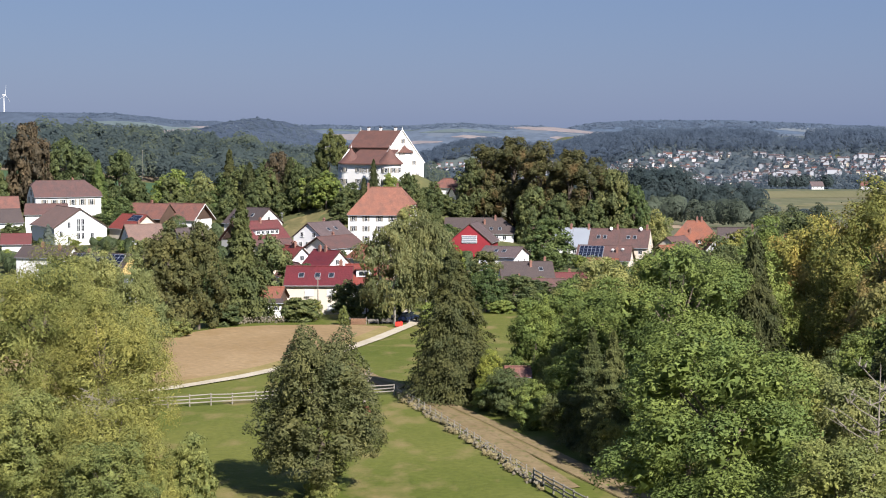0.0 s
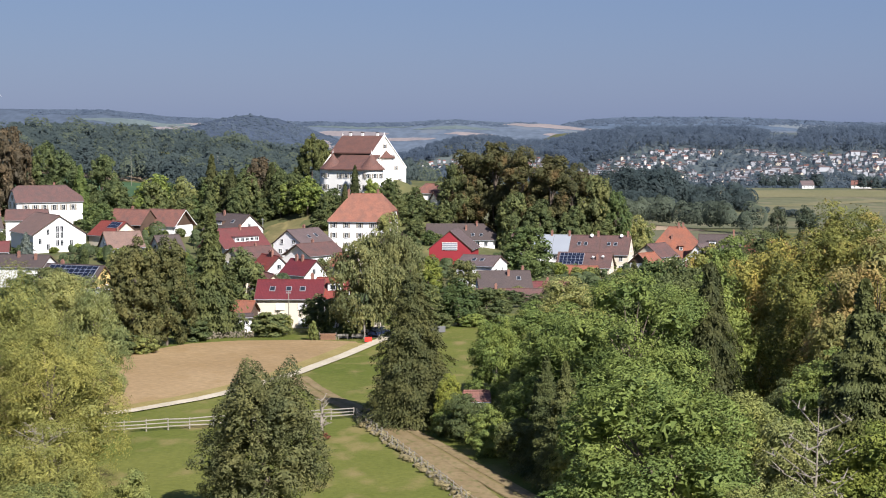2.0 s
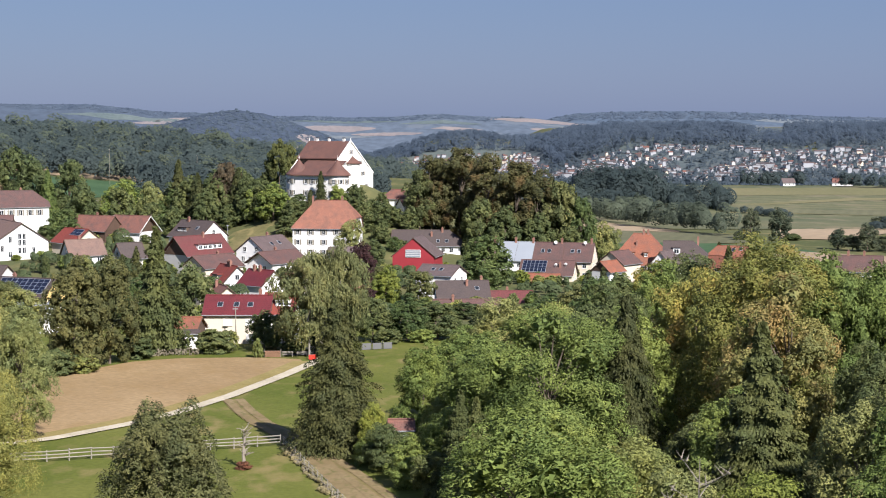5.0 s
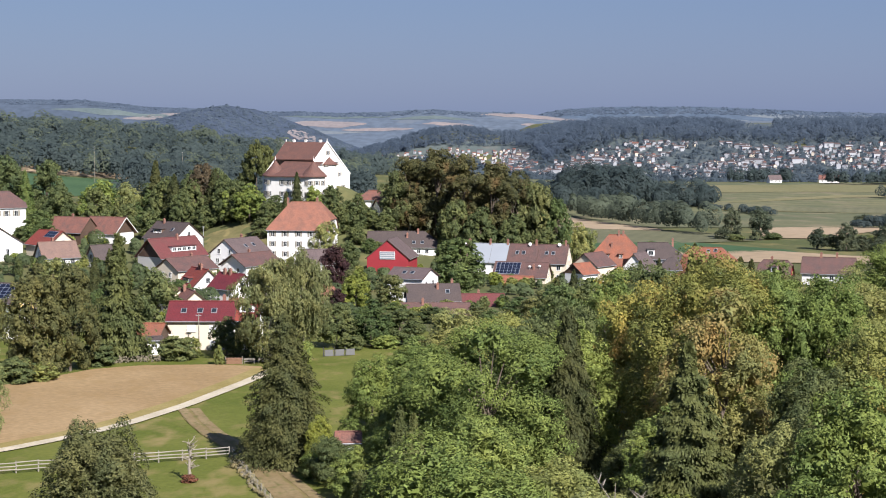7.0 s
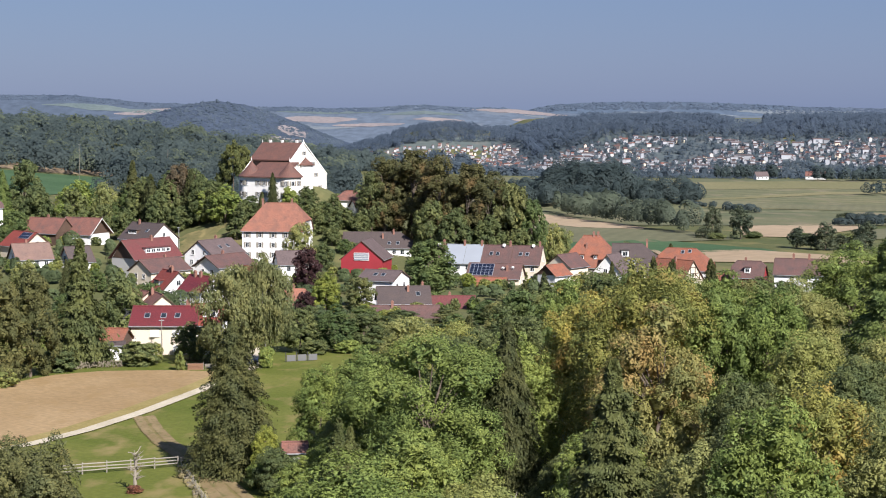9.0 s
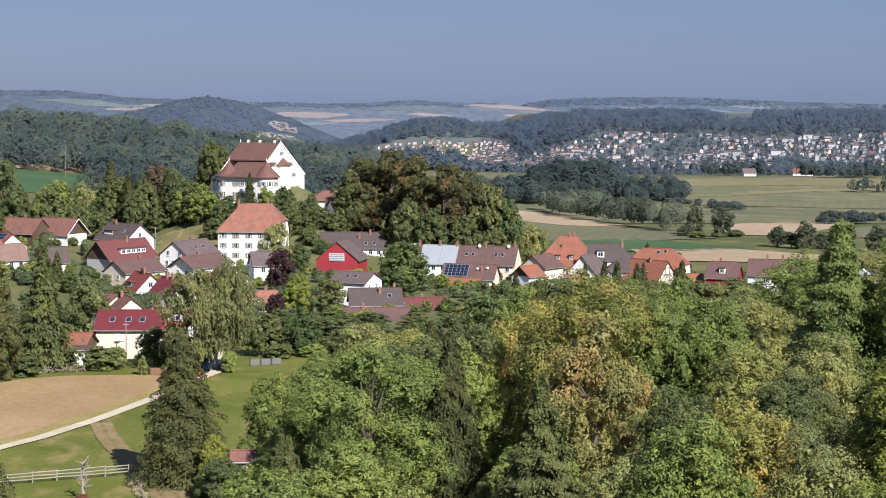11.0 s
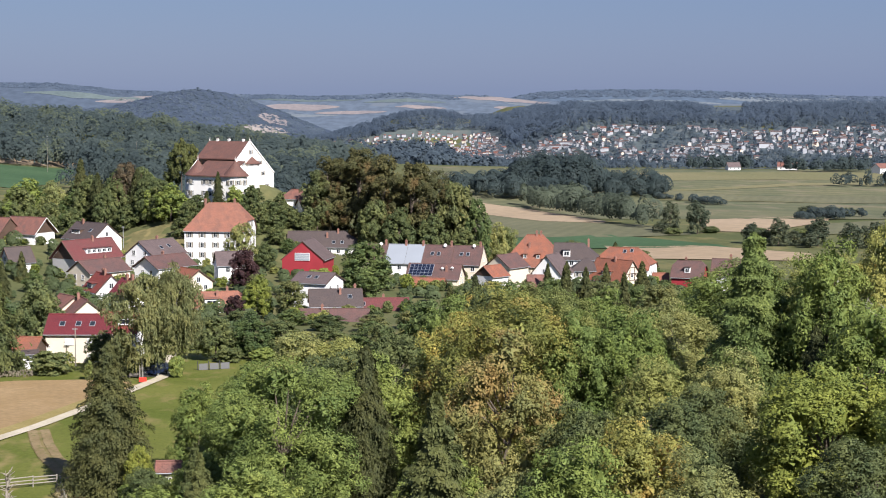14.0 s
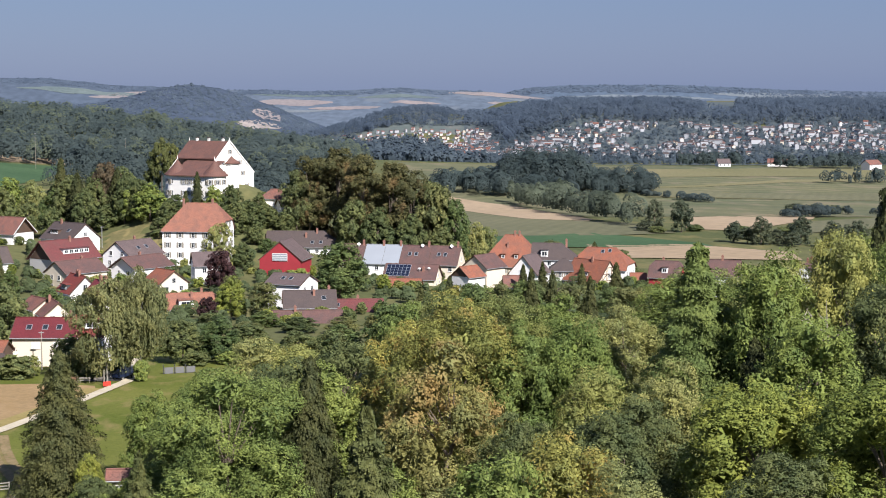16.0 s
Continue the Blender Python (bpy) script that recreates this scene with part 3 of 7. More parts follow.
def trunk_mesh(name, rng, low, cen, mat, girth=0.022, limbs=9, reach=0.9):
    bm = bmesh.new()
    bend = rng.normal(0, 0.012, (5, 2))
    top = min(0.9, low + 0.55)
    pts = [(bend[i][0] * i, bend[i][1] * i, -0.02 + (top + 0.02) * i / 4) for i in range(5)]
    tube(bm, pts, [girth * 1.35, girth, girth * 0.85, girth * 0.6, girth * 0.2], 8)
    for c in cen[:limbs]:
        z0 = max(low * 0.75, min(top * 0.8, c[2] - 0.2))
        s = Vector(pts[1]).lerp(Vector(pts[3]), min(1, max(0, (z0 - pts[1][2]) / (pts[3][2] - pts[1][2]))))
        e = Vector(c) * reach + s * (1 - reach)
        mid = s.lerp(e, 0.5) + Vector((0, 0, 0.02))
        tube(bm, [s, mid, e], [girth * 0.5, girth * 0.3, girth * 0.1], 5)
    me = bpy.data.meshes.new(name)
    bm.to_mesh(me)
    bm.free()
    me.materials.append(mat)
    return me


# species: shape, leaf material, crown begins, leaf size (part of the height), label, category
SPECIES = {
    "green": ("broad", "green", 0.06, 0.021, "broad-leaved tree with a full mid-green crown", "tree"),
    "fresh": ("broad", "fresh", 0.06, 0.022, "broad-leaved tree with a bright green crown", "tree"),
    "lime": ("broad", "lime", 0.06, 0.022, "rounded tree with yellow-green leaves", "tree"),
    "olive": ("broad", "olive", 0.06, 0.020, "tree with a dull olive-green crown", "tree"),
    "grey": ("broad", "grey", 0.06, 0.019, "tree with a thin grey-green crown", "tree"),
    "dark": ("broad", "dark", 0.06, 0.021, "dense tree with dark green leaves", "tree"),
    # maple, linden, alder: green, olive and grey trees recoloured with haze, no species meant
    "maple": ("broad", "maple", 0.06, 0.021, "dense broad-leaved tree, its green cooled by painted haze", "tree"),
    "linden": ("broad", "linden", 0.06, 0.020, "tree with a yellowish-green crown dulled by painted haze", "tree"),
    "alder": ("broad", "alder", 0.04, 0.020, "tree among the valley fields, greyed by painted haze", "tree"),
    "willow": ("broad", "willow", 0.02, 0.017, "large willow with yellow-green leaves", "tree"),
    "pear": ("broad", "pear", 0.11, 0.019, "old fruit tree with grey-green leaves in the meadow", "tree"),
    "turning": ("broad", "turning", 0.06, 0.021, "tree whose crown turns yellow and orange", "tree"),
    "autumn": ("broad", "autumn", 0.08, 0.020, "tree with orange-brown autumn leaves", "tree"),
    "chestnut": ("broad", "chestnut", 0.02, 0.021, "tall chestnut with browned dark leaves", "tree"),
    "copper": ("broad", "copper", 0.10, 0.022, "copper beech with dark purple leaves", "tree"),
    "russet": ("broad", "russet", 0.12, 0.021, "tree with dull reddish-brown leaves", "tree"),
    "birch": ("strand", "birch", 0.05, 0.016, "weeping birch with hanging grey-green twigs", "tree"),
    "loose": ("broad", "brown_olive", 0.02, 0.018, "loose brownish-olive evergreen at the field's edge", "tree"),
    "spruce": ("tier", "needle", 0.02, 0.0225, "dense dark conifer reaching to the ground", "conifer"),
    "larch": ("tier", "needle_light", 0.03, 0.024, "light olive-green conifer with drooping boughs", "conifer"),
    "cedar": ("tier", "cedar", 0.04, 0.024, "tall conifer with fresh green layered boughs", "conifer"),
    "blue_spruce": ("tier", "needle_blue", 0.03, 0.020, "blue-grey spruce in a garden", "conifer"),
    "pine": ("pine", "needle_light", 0.40, 0.022, "tall pine with a bare reddish trunk", "conifer"),
    "bush": ("bush", "green", 0.0, 0.045, "rounded green bush in the garden", "bush"),
    "olive_bush": ("bush", "olive", 0.0, 0.045, "loose olive-green bush in the grass", "bush"),
    "dark_bush": ("bush", "dark", 0.0, 0.045, "dense dark green bush of a hedge", "bush"),
    "fresh_bush": ("bush", "lime", 0.0, 0.045, "low bush with yellow-green leaves", "bush"),
    "red_bush": ("bush", "red_leaf", 0.0, 0.045, "small bush with reddish leaves at the wood's edge", "bush"),
    "yew": ("column", "dark", 0.0, 0.03, "narrow upright dark evergreen", "evergreen"),
}
LEAVES = {"near": 27000, "mid": 8200, "far": 1500}
GROW = {"near": 0.455, "mid": 0.77, "far": 1.6}
protos = {}


def tree(kind, x, y, high, width, lod="near", variant=0, base=None):
    """A tree of that height and crown width on the ground at x, y."""
    shape, leafmat, low, size, label, category = SPECIES[kind]
    fine = lod == "near" and width > 13
    variant += 2 if fine else 0
    key = (kind, lod, variant)
    z = (ground_at(x, y) if base is None else base) - 0.05
    m = Matrix.LocRotScale((x, y, z), Euler((0, 0, (x * 7.3 + y * 3.1) % 6.28)), (width, width, high))
    if key in protos:
        ob = protos[key]
        grow = (width / ob.scale.x, width / ob.scale.y, high / ob.scale.z)
        return copy_thing(ob, Matrix.LocRotScale(m.to_translation(), m.to_quaternion(), grow))
    rng = np.random.default_rng(sum(map(ord, kind)) * 31 + variant * 7 + len(lod))
    n, s = int(LEAVES[lod] * (1.6 if fine else 1.0)), size * GROW[lod] * (0.7 if fine else 1.0)
    big = None
    cen = np.zeros((0, 3))
    narrow, droop, bark = 0.62 if lod == "near" else 0.8, None, M["bark"]
    # shapes are one wide and one high; the crown's spread is half
    if shape == "broad":
        aspect = {"chestnut": 0.5, "pear": 0.8, "willow": 0.85}.get(kind, 0.68)
        n = int(n * ({"pear": 1.4, "willow": 1.3}.get(kind, 1.0) if lod == "near" else {"chestnut": 2.2, "russet": 1.5, "loose": 1.5, "dark": 1.15}.get(kind, 1.0)))
        pos, nrm, cen, rad, big = broad_crown(rng, n, low, 0.5, 26 if kind == "willow" else {"near": 44, "mid": 30, "far": 16}[lod], 0.42 if kind == "willow" else {"near": 0.31, "mid": 0.36, "far": 0.42}[lod], {"pear": 2.2, "loose": 2.0}.get(kind, 0.7), 0.3, aspect, 14 if lod == "near" else 9)
        if kind == "willow":
            narrow, droop = 0.42, nrm * np.array([1, 1, 0.4]) + np.array([0.2, 0, -0.5])
        if kind == "pear":
            # two crests with a dip between them
            u = pos[:, 0] * 0.66 - pos[:, 1] * 0.75
            crest = np.maximum(0.95 * np.exp(-((u + 0.10) / 0.17) ** 2), np.exp(-((u - 0.22) / 0.13) ** 2))
            pos[:, 2] = low + (pos[:, 2] - low) * (0.86 + 0.14 * crest)
    elif shape == "strand":
        pos, nrm, cen, rad, big = strand_crown(rng, int(n * 1.3), low, 0.5)
        narrow, droop, bark = 0.6, (0, 0, -1), M["birch_bark"]
    elif shape == "tier":
        pos, nrm, big = tier_crown(rng, int(n * 1.7), low, 0.5, 15 if kind in ("cedar", "larch") else 26 if lod == "near" else 16, {"larch": 0.1, "cedar": 0.16}.get(kind, 0.26), power={"larch": 0.9, "cedar": 0.72}.get(kind, 0.66))
        out = pos * np.array([1, 1, 0])
        narrow, droop = 0.6, out / (np.linalg.norm(out, axis=1)[:, None] + 1e-6) * 0.8 + np.array([0, 0, -0.45])
    elif shape == "pine":
        pos, nrm, cen, rad, big = broad_crown(rng, n, low, 0.5, 20, 0.30, 1.6, 0.3, 0.5)
        narrow = 0.6
    elif shape == "column":
        pos, nrm, cen, rad, big = broad_crown(rng, n // 2, 0.0, 0.5, 24, 0.5, 0.2)
    else:
        pos, nrm, cen, rad, big = broad_crown(rng, n // 2 if lod == "near" else int(n * 1.3) if lod == "mid" else int(n / 1.5), 0.0, 0.5, 22, 0.42, 0.3)
        above = pos[:, 2] > 0.01
        pos, nrm, big = pos[above], nrm[above], big[above]
    # fit the crown to the tree's height and width
    lo, hi = np.percentile(pos[:, 2], 0.5), np.percentile(pos[:, 2], 99.7)
    floor = low if shape not in ("strand", "tier") else lo
    k_xy = 0.5 / np.percentile(np.linalg.norm(pos[:, :2], axis=1), 98.5)
    pos = np.stack([pos[:, 0] * k_xy, pos[:, 1] * k_xy, floor + (pos[:, 2] - lo) * (1 - floor) / (hi - lo)], 1)
    cen = np.stack([cen[:, 0] * k_xy, cen[:, 1] * k_xy, floor + (cen[:, 2] - lo) * (1 - floor) / (hi - lo)], 1) if len(cen) else cen
    base_name = "conifer" if category == "conifer" else ("bush" if category in ("bush", "evergreen") else "tree")
    ob = new(base_name)
    # blades keep their proportions when the tree is stretched: shape them in a tree 14 high and 10 wide
    ref = {"bush": np.array([5.0, 5.0, 4.0])}.get(shape, np.array([13.0, 13.0, 27.0]) if kind == "chestnut" else np.array([10.0, 10.0, 14.0]))
    me = leaf_mesh("crown", pos * ref, nrm, s * min(ref[2], 14.0) * (1.0 if big is None else big), rng, M[leafmat], narrow, droop)
    co = np.empty(len(me.vertices) * 3)
    me.vertices.foreach_get("co", co)
    me.vertices.foreach_set("co", (co.reshape(-1, 3) / ref).ravel())
    part("crown", me, None, ob)
    if shape != "bush":
        girth = {"tier": 0.02, "strand": 0.012}.get(shape, 0.019)
        part("trunk", trunk_mesh("trunk", rng, max(low, 0.1), cen, bark, girth, 10 if lod == "near" else 5), None, ob)
    tagged(ob, label, category)
    ob.matrix_basis = Matrix.LocRotScale(m.to_translation(), m.to_quaternion(), None)
    ob.scale = (width, width, high)
    protos[key] = ob
    return ob


# ---- houses ----
FOOTPRINTS = []


def face(bm, pts):
    return bm.faces.new([bm.verts.new(p) for p in pts])


def hip_points(L, W, rise, f, sx, k=0.9):
    """Corner of the eaves, top of the verge and end of the ridge at one end; f: 0 gable, 1 full hip."""
    return (sx * L / 2, W / 2, 0.0), (sx * L / 2, W / 2 * f, rise * (1 - f)), (sx * (L / 2 - f * W / 2 * k), 0.0, rise)


def roof_bmesh(L, W, rise, hips=(0, 0), thick=0.22):
    """Two slopes and the hips as one slab, eaves at z = 0, ridge along x."""
    bm = bmesh.new()
    (el, vl, rl), (er, vr, rr) = hip_points(L, W, rise, hips[0], -1), hip_points(L, W, rise, hips[1], 1)
    for s in (-1, 1):
        line = [el, er, vr, rr, rl, vl]
        face(bm, [(x, s * y, z) for x, y, z in line])
    for v, r, f in ((vl, rl, hips[0]), (vr, rr, hips[1])):
        if f > 0:
            face(bm, [(v[0], v[1], v[2]), (v[0], -v[1], v[2]), r])
    bmesh.ops.remove_doubles(bm, verts=bm.verts, dist=0.002)
    bmesh.ops.dissolve_degenerate(bm, dist=0.002, edges=bm.edges)
    bmesh.ops.recalc_face_normals(bm, faces=bm.faces)
    geo = bmesh.ops.extrude_face_region(bm, geom=bm.faces[:])
    bmesh.ops.translate(bm, verts=[g for g in geo["geom"] if isinstance(g, bmesh.types.BMVert)], vec=(0, 0, -thick))
    return bm


def wall_bmesh(L, W, tall, rise, hips=(0, 0), sink=1.5):
    """The outer walls, with their gables; z = 0 at the eaves."""
    bm = bmesh.new()
    for s in (-1, 1):
        face(bm, [(-L / 2, s * W / 2, -tall - sink), (L / 2, s * W / 2, -tall - sink), (L / 2, s * W / 2, 0), (-L / 2, s * W / 2, 0)])
    for sx, f in ((-1, hips[0]), (1, hips[1])):
        top = [(sx * L / 2, W / 2 * f, rise * (1 - f)), (sx * L / 2, -W / 2 * f, rise * (1 - f))] if f > 0 else [(sx * L / 2, 0, rise)]
        if f >= 1:
            top = []
        face(bm, [(sx * L / 2, -W / 2, -tall - sink), (sx * L / 2, W / 2, -tall - sink), (sx * L / 2, W / 2, 0), *top, (sx * L / 2, -W / 2, 0)])
    bmesh.ops.remove_doubles(bm, verts=bm.verts, dist=0.002)
    return bm


window_meshes = {}


def window(parent, m, wide=1.1, tall=1.3, shutters=None, bars=True, frame_mat="trim_white", blind=False):
    """A window on a wall: m puts it, its own x along the wall and -y outwards."""
    key = (round(wide, 2), round(tall, 2), bars, frame_mat)
    if key not in window_meshes:
        w, h, b = wide / 2, tall / 2, 0.09
        outer = [(-w, -h), (w, -h), (w, h), (-w, h)]
        inner = [(-w + b, -h + b), (w - b, -h + b), (w - b, h - b), (-w + b, h - b)]
        bm = bmesh.new()
        rings = [[bm.verts.new((x, y, z)) for x, z in loop] for loop, y in ((outer, 0.03), (outer, -0.07), (inner, -0.07), (inner, 0.03))]
        for r, s in zip(rings, rings[1:]):
            for i in range(4):
                bm.faces.new((r[i], r[(i + 1) % 4], s[(i + 1) % 4], s[i]))

        def done(name, bm, mat):
            me = bpy.data.meshes.new(name)
            bm.to_mesh(me)
            bm.free()
            if mat:
                me.materials.append(M[mat])
            return me
        fr = done("window", bm, frame_mat)
        bm = bmesh.new()
        box(bm, -w + 0.04, w - 0.04, -0.02, 0.01, -h + 0.04, h - 0.04)
        pa = done("pane", bm, "pane")
        bm = bmesh.new()
        box(bm, -0.035, 0.035, -0.06, 0.02, -h + b, h - b)
        mu = done("mullion", bm, frame_mat)
        bm = bmesh.new()
        box(bm, -w - 0.08, w + 0.08, -0.14, 0.02, -h - 0.07, -h)
        si = done("sill", bm, frame_mat)
        bm = bmesh.new()
        box(bm, -w * 0.5, w * 0.5, -0.08, -0.01, -h, h)
        sh = done("shutter", bm, None)
        window_meshes[key] = fr, pa, mu, si, sh
    fr, pa, mu, si, sh = window_meshes[key]
    ob = part("window", fr, None, parent, m=m)
    part("pane", pa, None, ob)
    part("sill", si, None, ob)
    if blind:
        bm = bmesh.new()
        for k in range(5):
            z = -tall / 2 + 0.1 + k * (tall - 0.2) / 5
            box(bm, -wide / 2 + 0.1, wide / 2 - 0.1, -0.055, -0.022, z + 0.008, z + (tall - 0.2) / 5)
        part("roller_blind", bm, M["trim_white"], ob, "closed white roller blind")
    elif bars:
        part("mullion", mu, None, ob)
    if shutters:
        if not sh.materials:
            sh.materials.append(M[shutters])
        for s in (-1, 1):
            part("shutter", sh, None, ob, m=pose(s * (wide / 2 + wide * 0.26), 0, 0))
    return ob


def chimney(parent, x, y, z, tall=1.4, wide=0.55, mat="brick", cap=None):
    bm = bmesh.new()
    box(bm, -wide / 2, wide / 2, -wide / 2, wide / 2, -1.0, tall)
    box(bm, -wide * 0.62, wide * 0.62, -wide * 0.62, wide * 0.62, tall - 0.22, tall - 0.06)
    box(bm, -wide * 0.3, wide * 0.3, -wide * 0.3, wide * 0.3, tall, tall + 0.25)
    stack = part("chimney", bm, M[mat], parent, m=pose(x, y, z))
    if cap:
        bm = bmesh.new()
        box(bm, -wide * 0.66, wide * 0.66, -wide * 0.66, wide * 0.66, tall + 0.2, tall + 0.42)
        part("cap", bm, M[cap], stack, "dark tiled chimney cap")


def house(name, label, x, y, turn, L, W, eave, rise, wall="white", roof="t_brown", hips=(0, 0), over=0.45, verge=0.35, category="house",
          front=(), back=(), left=(), right=(), chimneys=(), skylights=(), solar=None, dormers=(), shutters=None, win=(1.1, 1.3), gable_wood=(), group="", blinds=False, barge="brown_wood", dishes=(), balcony=None):
    """A house with its ridge along its own x, turned about z. front/back/left/right: windows (along the wall, height over the eaves).
    chimneys: (along, across); skylights: (side, along, part of the slope); solar: (side, along 0, along 1, rows, columns)."""
    foot = min(ground_at(x + i * L / 2.5, y + j * W / 2.5) for i in (-1, 0, 1) for j in (-1, 0, 1))
    tall = max(eave - foot, 2.2)
    FOOTPRINTS.append((x, y, math.hypot(L, W)))
    ob = new(name)
    ob.matrix_basis = pose(x, y, eave, 0, 0, turn)
    tagged(ob, label, category, group)
    slope = math.atan2(rise, W / 2)
    drop = over * math.tan(slope)
    part("wall", wall_bmesh(L, W, tall, rise - 0.05, hips), M[wall], ob)
    roof_ob = part("roof", roof_bmesh(L + 2 * verge, W + 2 * over, rise + drop, hips), M[roof], ob, m=pose(0, 0, -drop + 0.22))
    # ridge tiles, gutters along the eaves
    rl, rr = hip_points(L + 2 * verge, W + 2 * over, rise, hips[0], -1)[2][0], hip_points(L + 2 * verge, W + 2 * over, rise, hips[1], 1)[2][0]
    bm = bmesh.new()
    tube(bm, [(rl, 0, rise + 0.22), (rr, 0, rise + 0.22)], [0.13, 0.13], 6)
    part("ridge_tiles", bm, M[roof], ob)
    for s in (-1, 1):
        bm = bmesh.new()
        tube(bm, [(-L / 2 - verge, s * (W / 2 + over + 0.05), -drop + 0.05), (L / 2 + verge, s * (W / 2 + over + 0.05), -drop + 0.05)], [0.08, 0.08], 6)
        part("gutter", bm, M["metal"], ob)
    # barge boards on the gables
    for sx, f in ((-1, hips[0]), (1, hips[1])):
        if f < 1:
            for s in (-1, 1):
                bm = bmesh.new()
                a, b = Vector((sx * (L / 2 + verge), s * (W / 2 + over), -drop)), Vector((sx * (L / 2 + verge), s * (W / 2 + over) * f, (rise + drop) * (1 - f) - drop))
                tube(bm, [a + Vector((0, 0, 0.1)), b + Vector((0, 0, 0.1))], [0.12, 0.12], 4)
                part("barge_board", bm, M[barge], ob)
    ww, wh = win
    for s, turn_w, spots in ((-1, 0, front), (1, 180, back)):
        for a, z in spots:
            window(ob, pose(a, s * (W / 2 + 0.01), z, 0, 0, turn_w), ww, wh, shutters, blind=blinds)
    for s, turn_w, spots in ((-1, -90, left), (1, 90, right)):
        for a, z in spots:
            window(ob, pose(s * (L / 2 + 0.01), a, z, 0, 0, turn_w), ww, wh, shutters, blind=blinds)
    for sx in gable_wood:
        bm = bmesh.new()
        face(bm, [(sx * (L / 2 + 0.06), -W / 2 * 0.97, 0.0), (sx * (L / 2 + 0.06), W / 2 * 0.97, 0.0), (sx * (L / 2 + 0.06), 0, rise * 0.97)])
        g = bmesh.ops.extrude_face_region(bm, geom=bm.faces[:])
        bmesh.ops.translate(bm, verts=[v for v in g["geom"] if isinstance(v, bmesh.types.BMVert)], vec=(-sx * 0.05, 0, 0))
        part("gable_boarding", bm, M["brown_wood"], ob, "dark brown boarded gable")
    for a, c in chimneys:
        chimney(ob, a, c * W / 2, rise * (1 - abs(c)) + 0.1, 1.3)

    def on_slope(s, a, f):
        """A pose on the roof, z out of the slope and y up it."""
        return Matrix.Translation((a, s * W / 2 * (1 - f), rise * f + 0.24)) @ Matrix.Rotation(0 if s < 0 else math.pi, 4, "Z") @ Matrix.Rotation(slope, 4, "X")
    for s, a, f in skylights:
        bm = bmesh.new()
        box(bm, -0.5, 0.5, -0.65, 0.65, -0.05, 0.10)
        sk = part("skylight", bm, M["metal"], ob, m=on_slope(s, a, f))
        bm = bmesh.new()
        box(bm, -0.4, 0.4, -0.54, 0.54, 0.09, 0.125)
        part("pane", bm, M["pane"], sk)
    if solar:
        s, a0, a1, f0, f1, nr, nc = solar
        shared = None
        pw, ph = (a1 - a0) / nc, (f1 - f0) * math.hypot(W / 2, rise) / nr
        bm = bmesh.new()
        box(bm, -pw * 0.46, pw * 0.46, -ph * 0.46, ph * 0.46, 0.06, 0.12)
        shared = bpy.data.meshes.new("solar_panel")
        bm.to_mesh(shared)
        bm.free()
        shared.materials.append(M["solar"])
        bm = bmesh.new()
        box(bm, -(a1 - a0) / 2 - 0.05, (a1 - a0) / 2 + 0.05, -nr * ph / 2 - 0.05, nr * ph / 2 + 0.05, 0.02, 0.09)
        part("solar_rack", bm, M["metal"], ob, "pale metal rack", m=on_slope(s, (a0 + a1) / 2, (f0 + f1) / 2))
        for i in range(nr):
            for k in range(nc):
                part("solar_panel", shared, None, ob, m=on_slope(s, a0 + (k + 0.5) * pw, f0 + (f1 - f0) * (i + 0.5) / nr))
    for s, a, f in dishes:
        # a dish on a short mast
        m = Matrix.Translation((a, s * W / 2 * (1 - f), rise * f + 0.2))
        bm = bmesh.new()
        tube(bm, [(0, 0, -0.2), (0, 0, 0.9)], [0.035, 0.03], 6)
        mast = part("dish_mast", bm, M["metal"], ob, m=m)
        bm = bmesh.new()
        tube(bm, [(0, 0, 0), (0.02, -0.1, 0.05), (0.04, -0.16, 0.08)], [0.08, 0.32, 0.45], 12)
        part("satellite_dish", bm, M["trim_white"], mast, "white satellite dish", m=pose(0, -0.05, 0.7))
    if balcony:
        a0, a1, z, out = balcony
        bm = bmesh.new()
        box(bm, a0, a1, -W / 2 - out, -W / 2 + 0.05, z - 0.18, z)
        bal = part("balcony", bm, M["trim_white"], ob, "white balcony")
        n = max(2, int((a1 - a0) / 0.45))
        for k in range(n + 1):
            bm = bmesh.new()
            px = a0 + 0.05 + (a1 - a0 - 0.1) * k / n
            box(bm, px - 0.05, px + 0.05, -W / 2 - out, -W / 2 - out + 0.05, z, z + 0.95)
            part("baluster", bm, M["trim_white"], bal)
        bm = bmesh.new()
        box(bm, a0, a1, -W / 2 - out - 0.03, -W / 2 - out + 0.08, z + 0.95, z + 1.05)
        part("handrail", bm, M["brown_wood"], bal)
    for s, a, f, dw, dh, panes, dmat in dormers:
        # a box dormer with its own lid
        zf = rise * f + 0.1
        yf = s * W / 2 * (1 - f)
        depth = min(dh / math.tan(slope), W / 2 * (1 - f))
        bm = bmesh.new()
        box(bm, a - dw / 2, a + dw / 2, min(yf, yf - s * depth), max(yf, yf - s * depth), zf - 0.6, zf + dh)
        d = part("dormer", bm, M[dmat], ob)
        bm = bmesh.new()
        box(bm, a - dw / 2 - 0.2, a + dw / 2 + 0.2, min(yf + s * 0.35, yf - s * depth), max(yf + s * 0.35, yf - s * depth), zf + dh, zf + dh + 0.14)
        part("dormer_roof", bm, M[roof], d)
        for k in range(panes):
            px = a - dw / 2 + dw * (k + 0.5) / panes
            window(d, pose(px, yf + s * 0.01, zf + dh * 0.5, 0, 0, 0 if s < 0 else 180), dw / panes * 0.72, dh * 0.62)
    return ob


def grid(xs, zs):
    return [(a, z) for a in xs for z in zs]


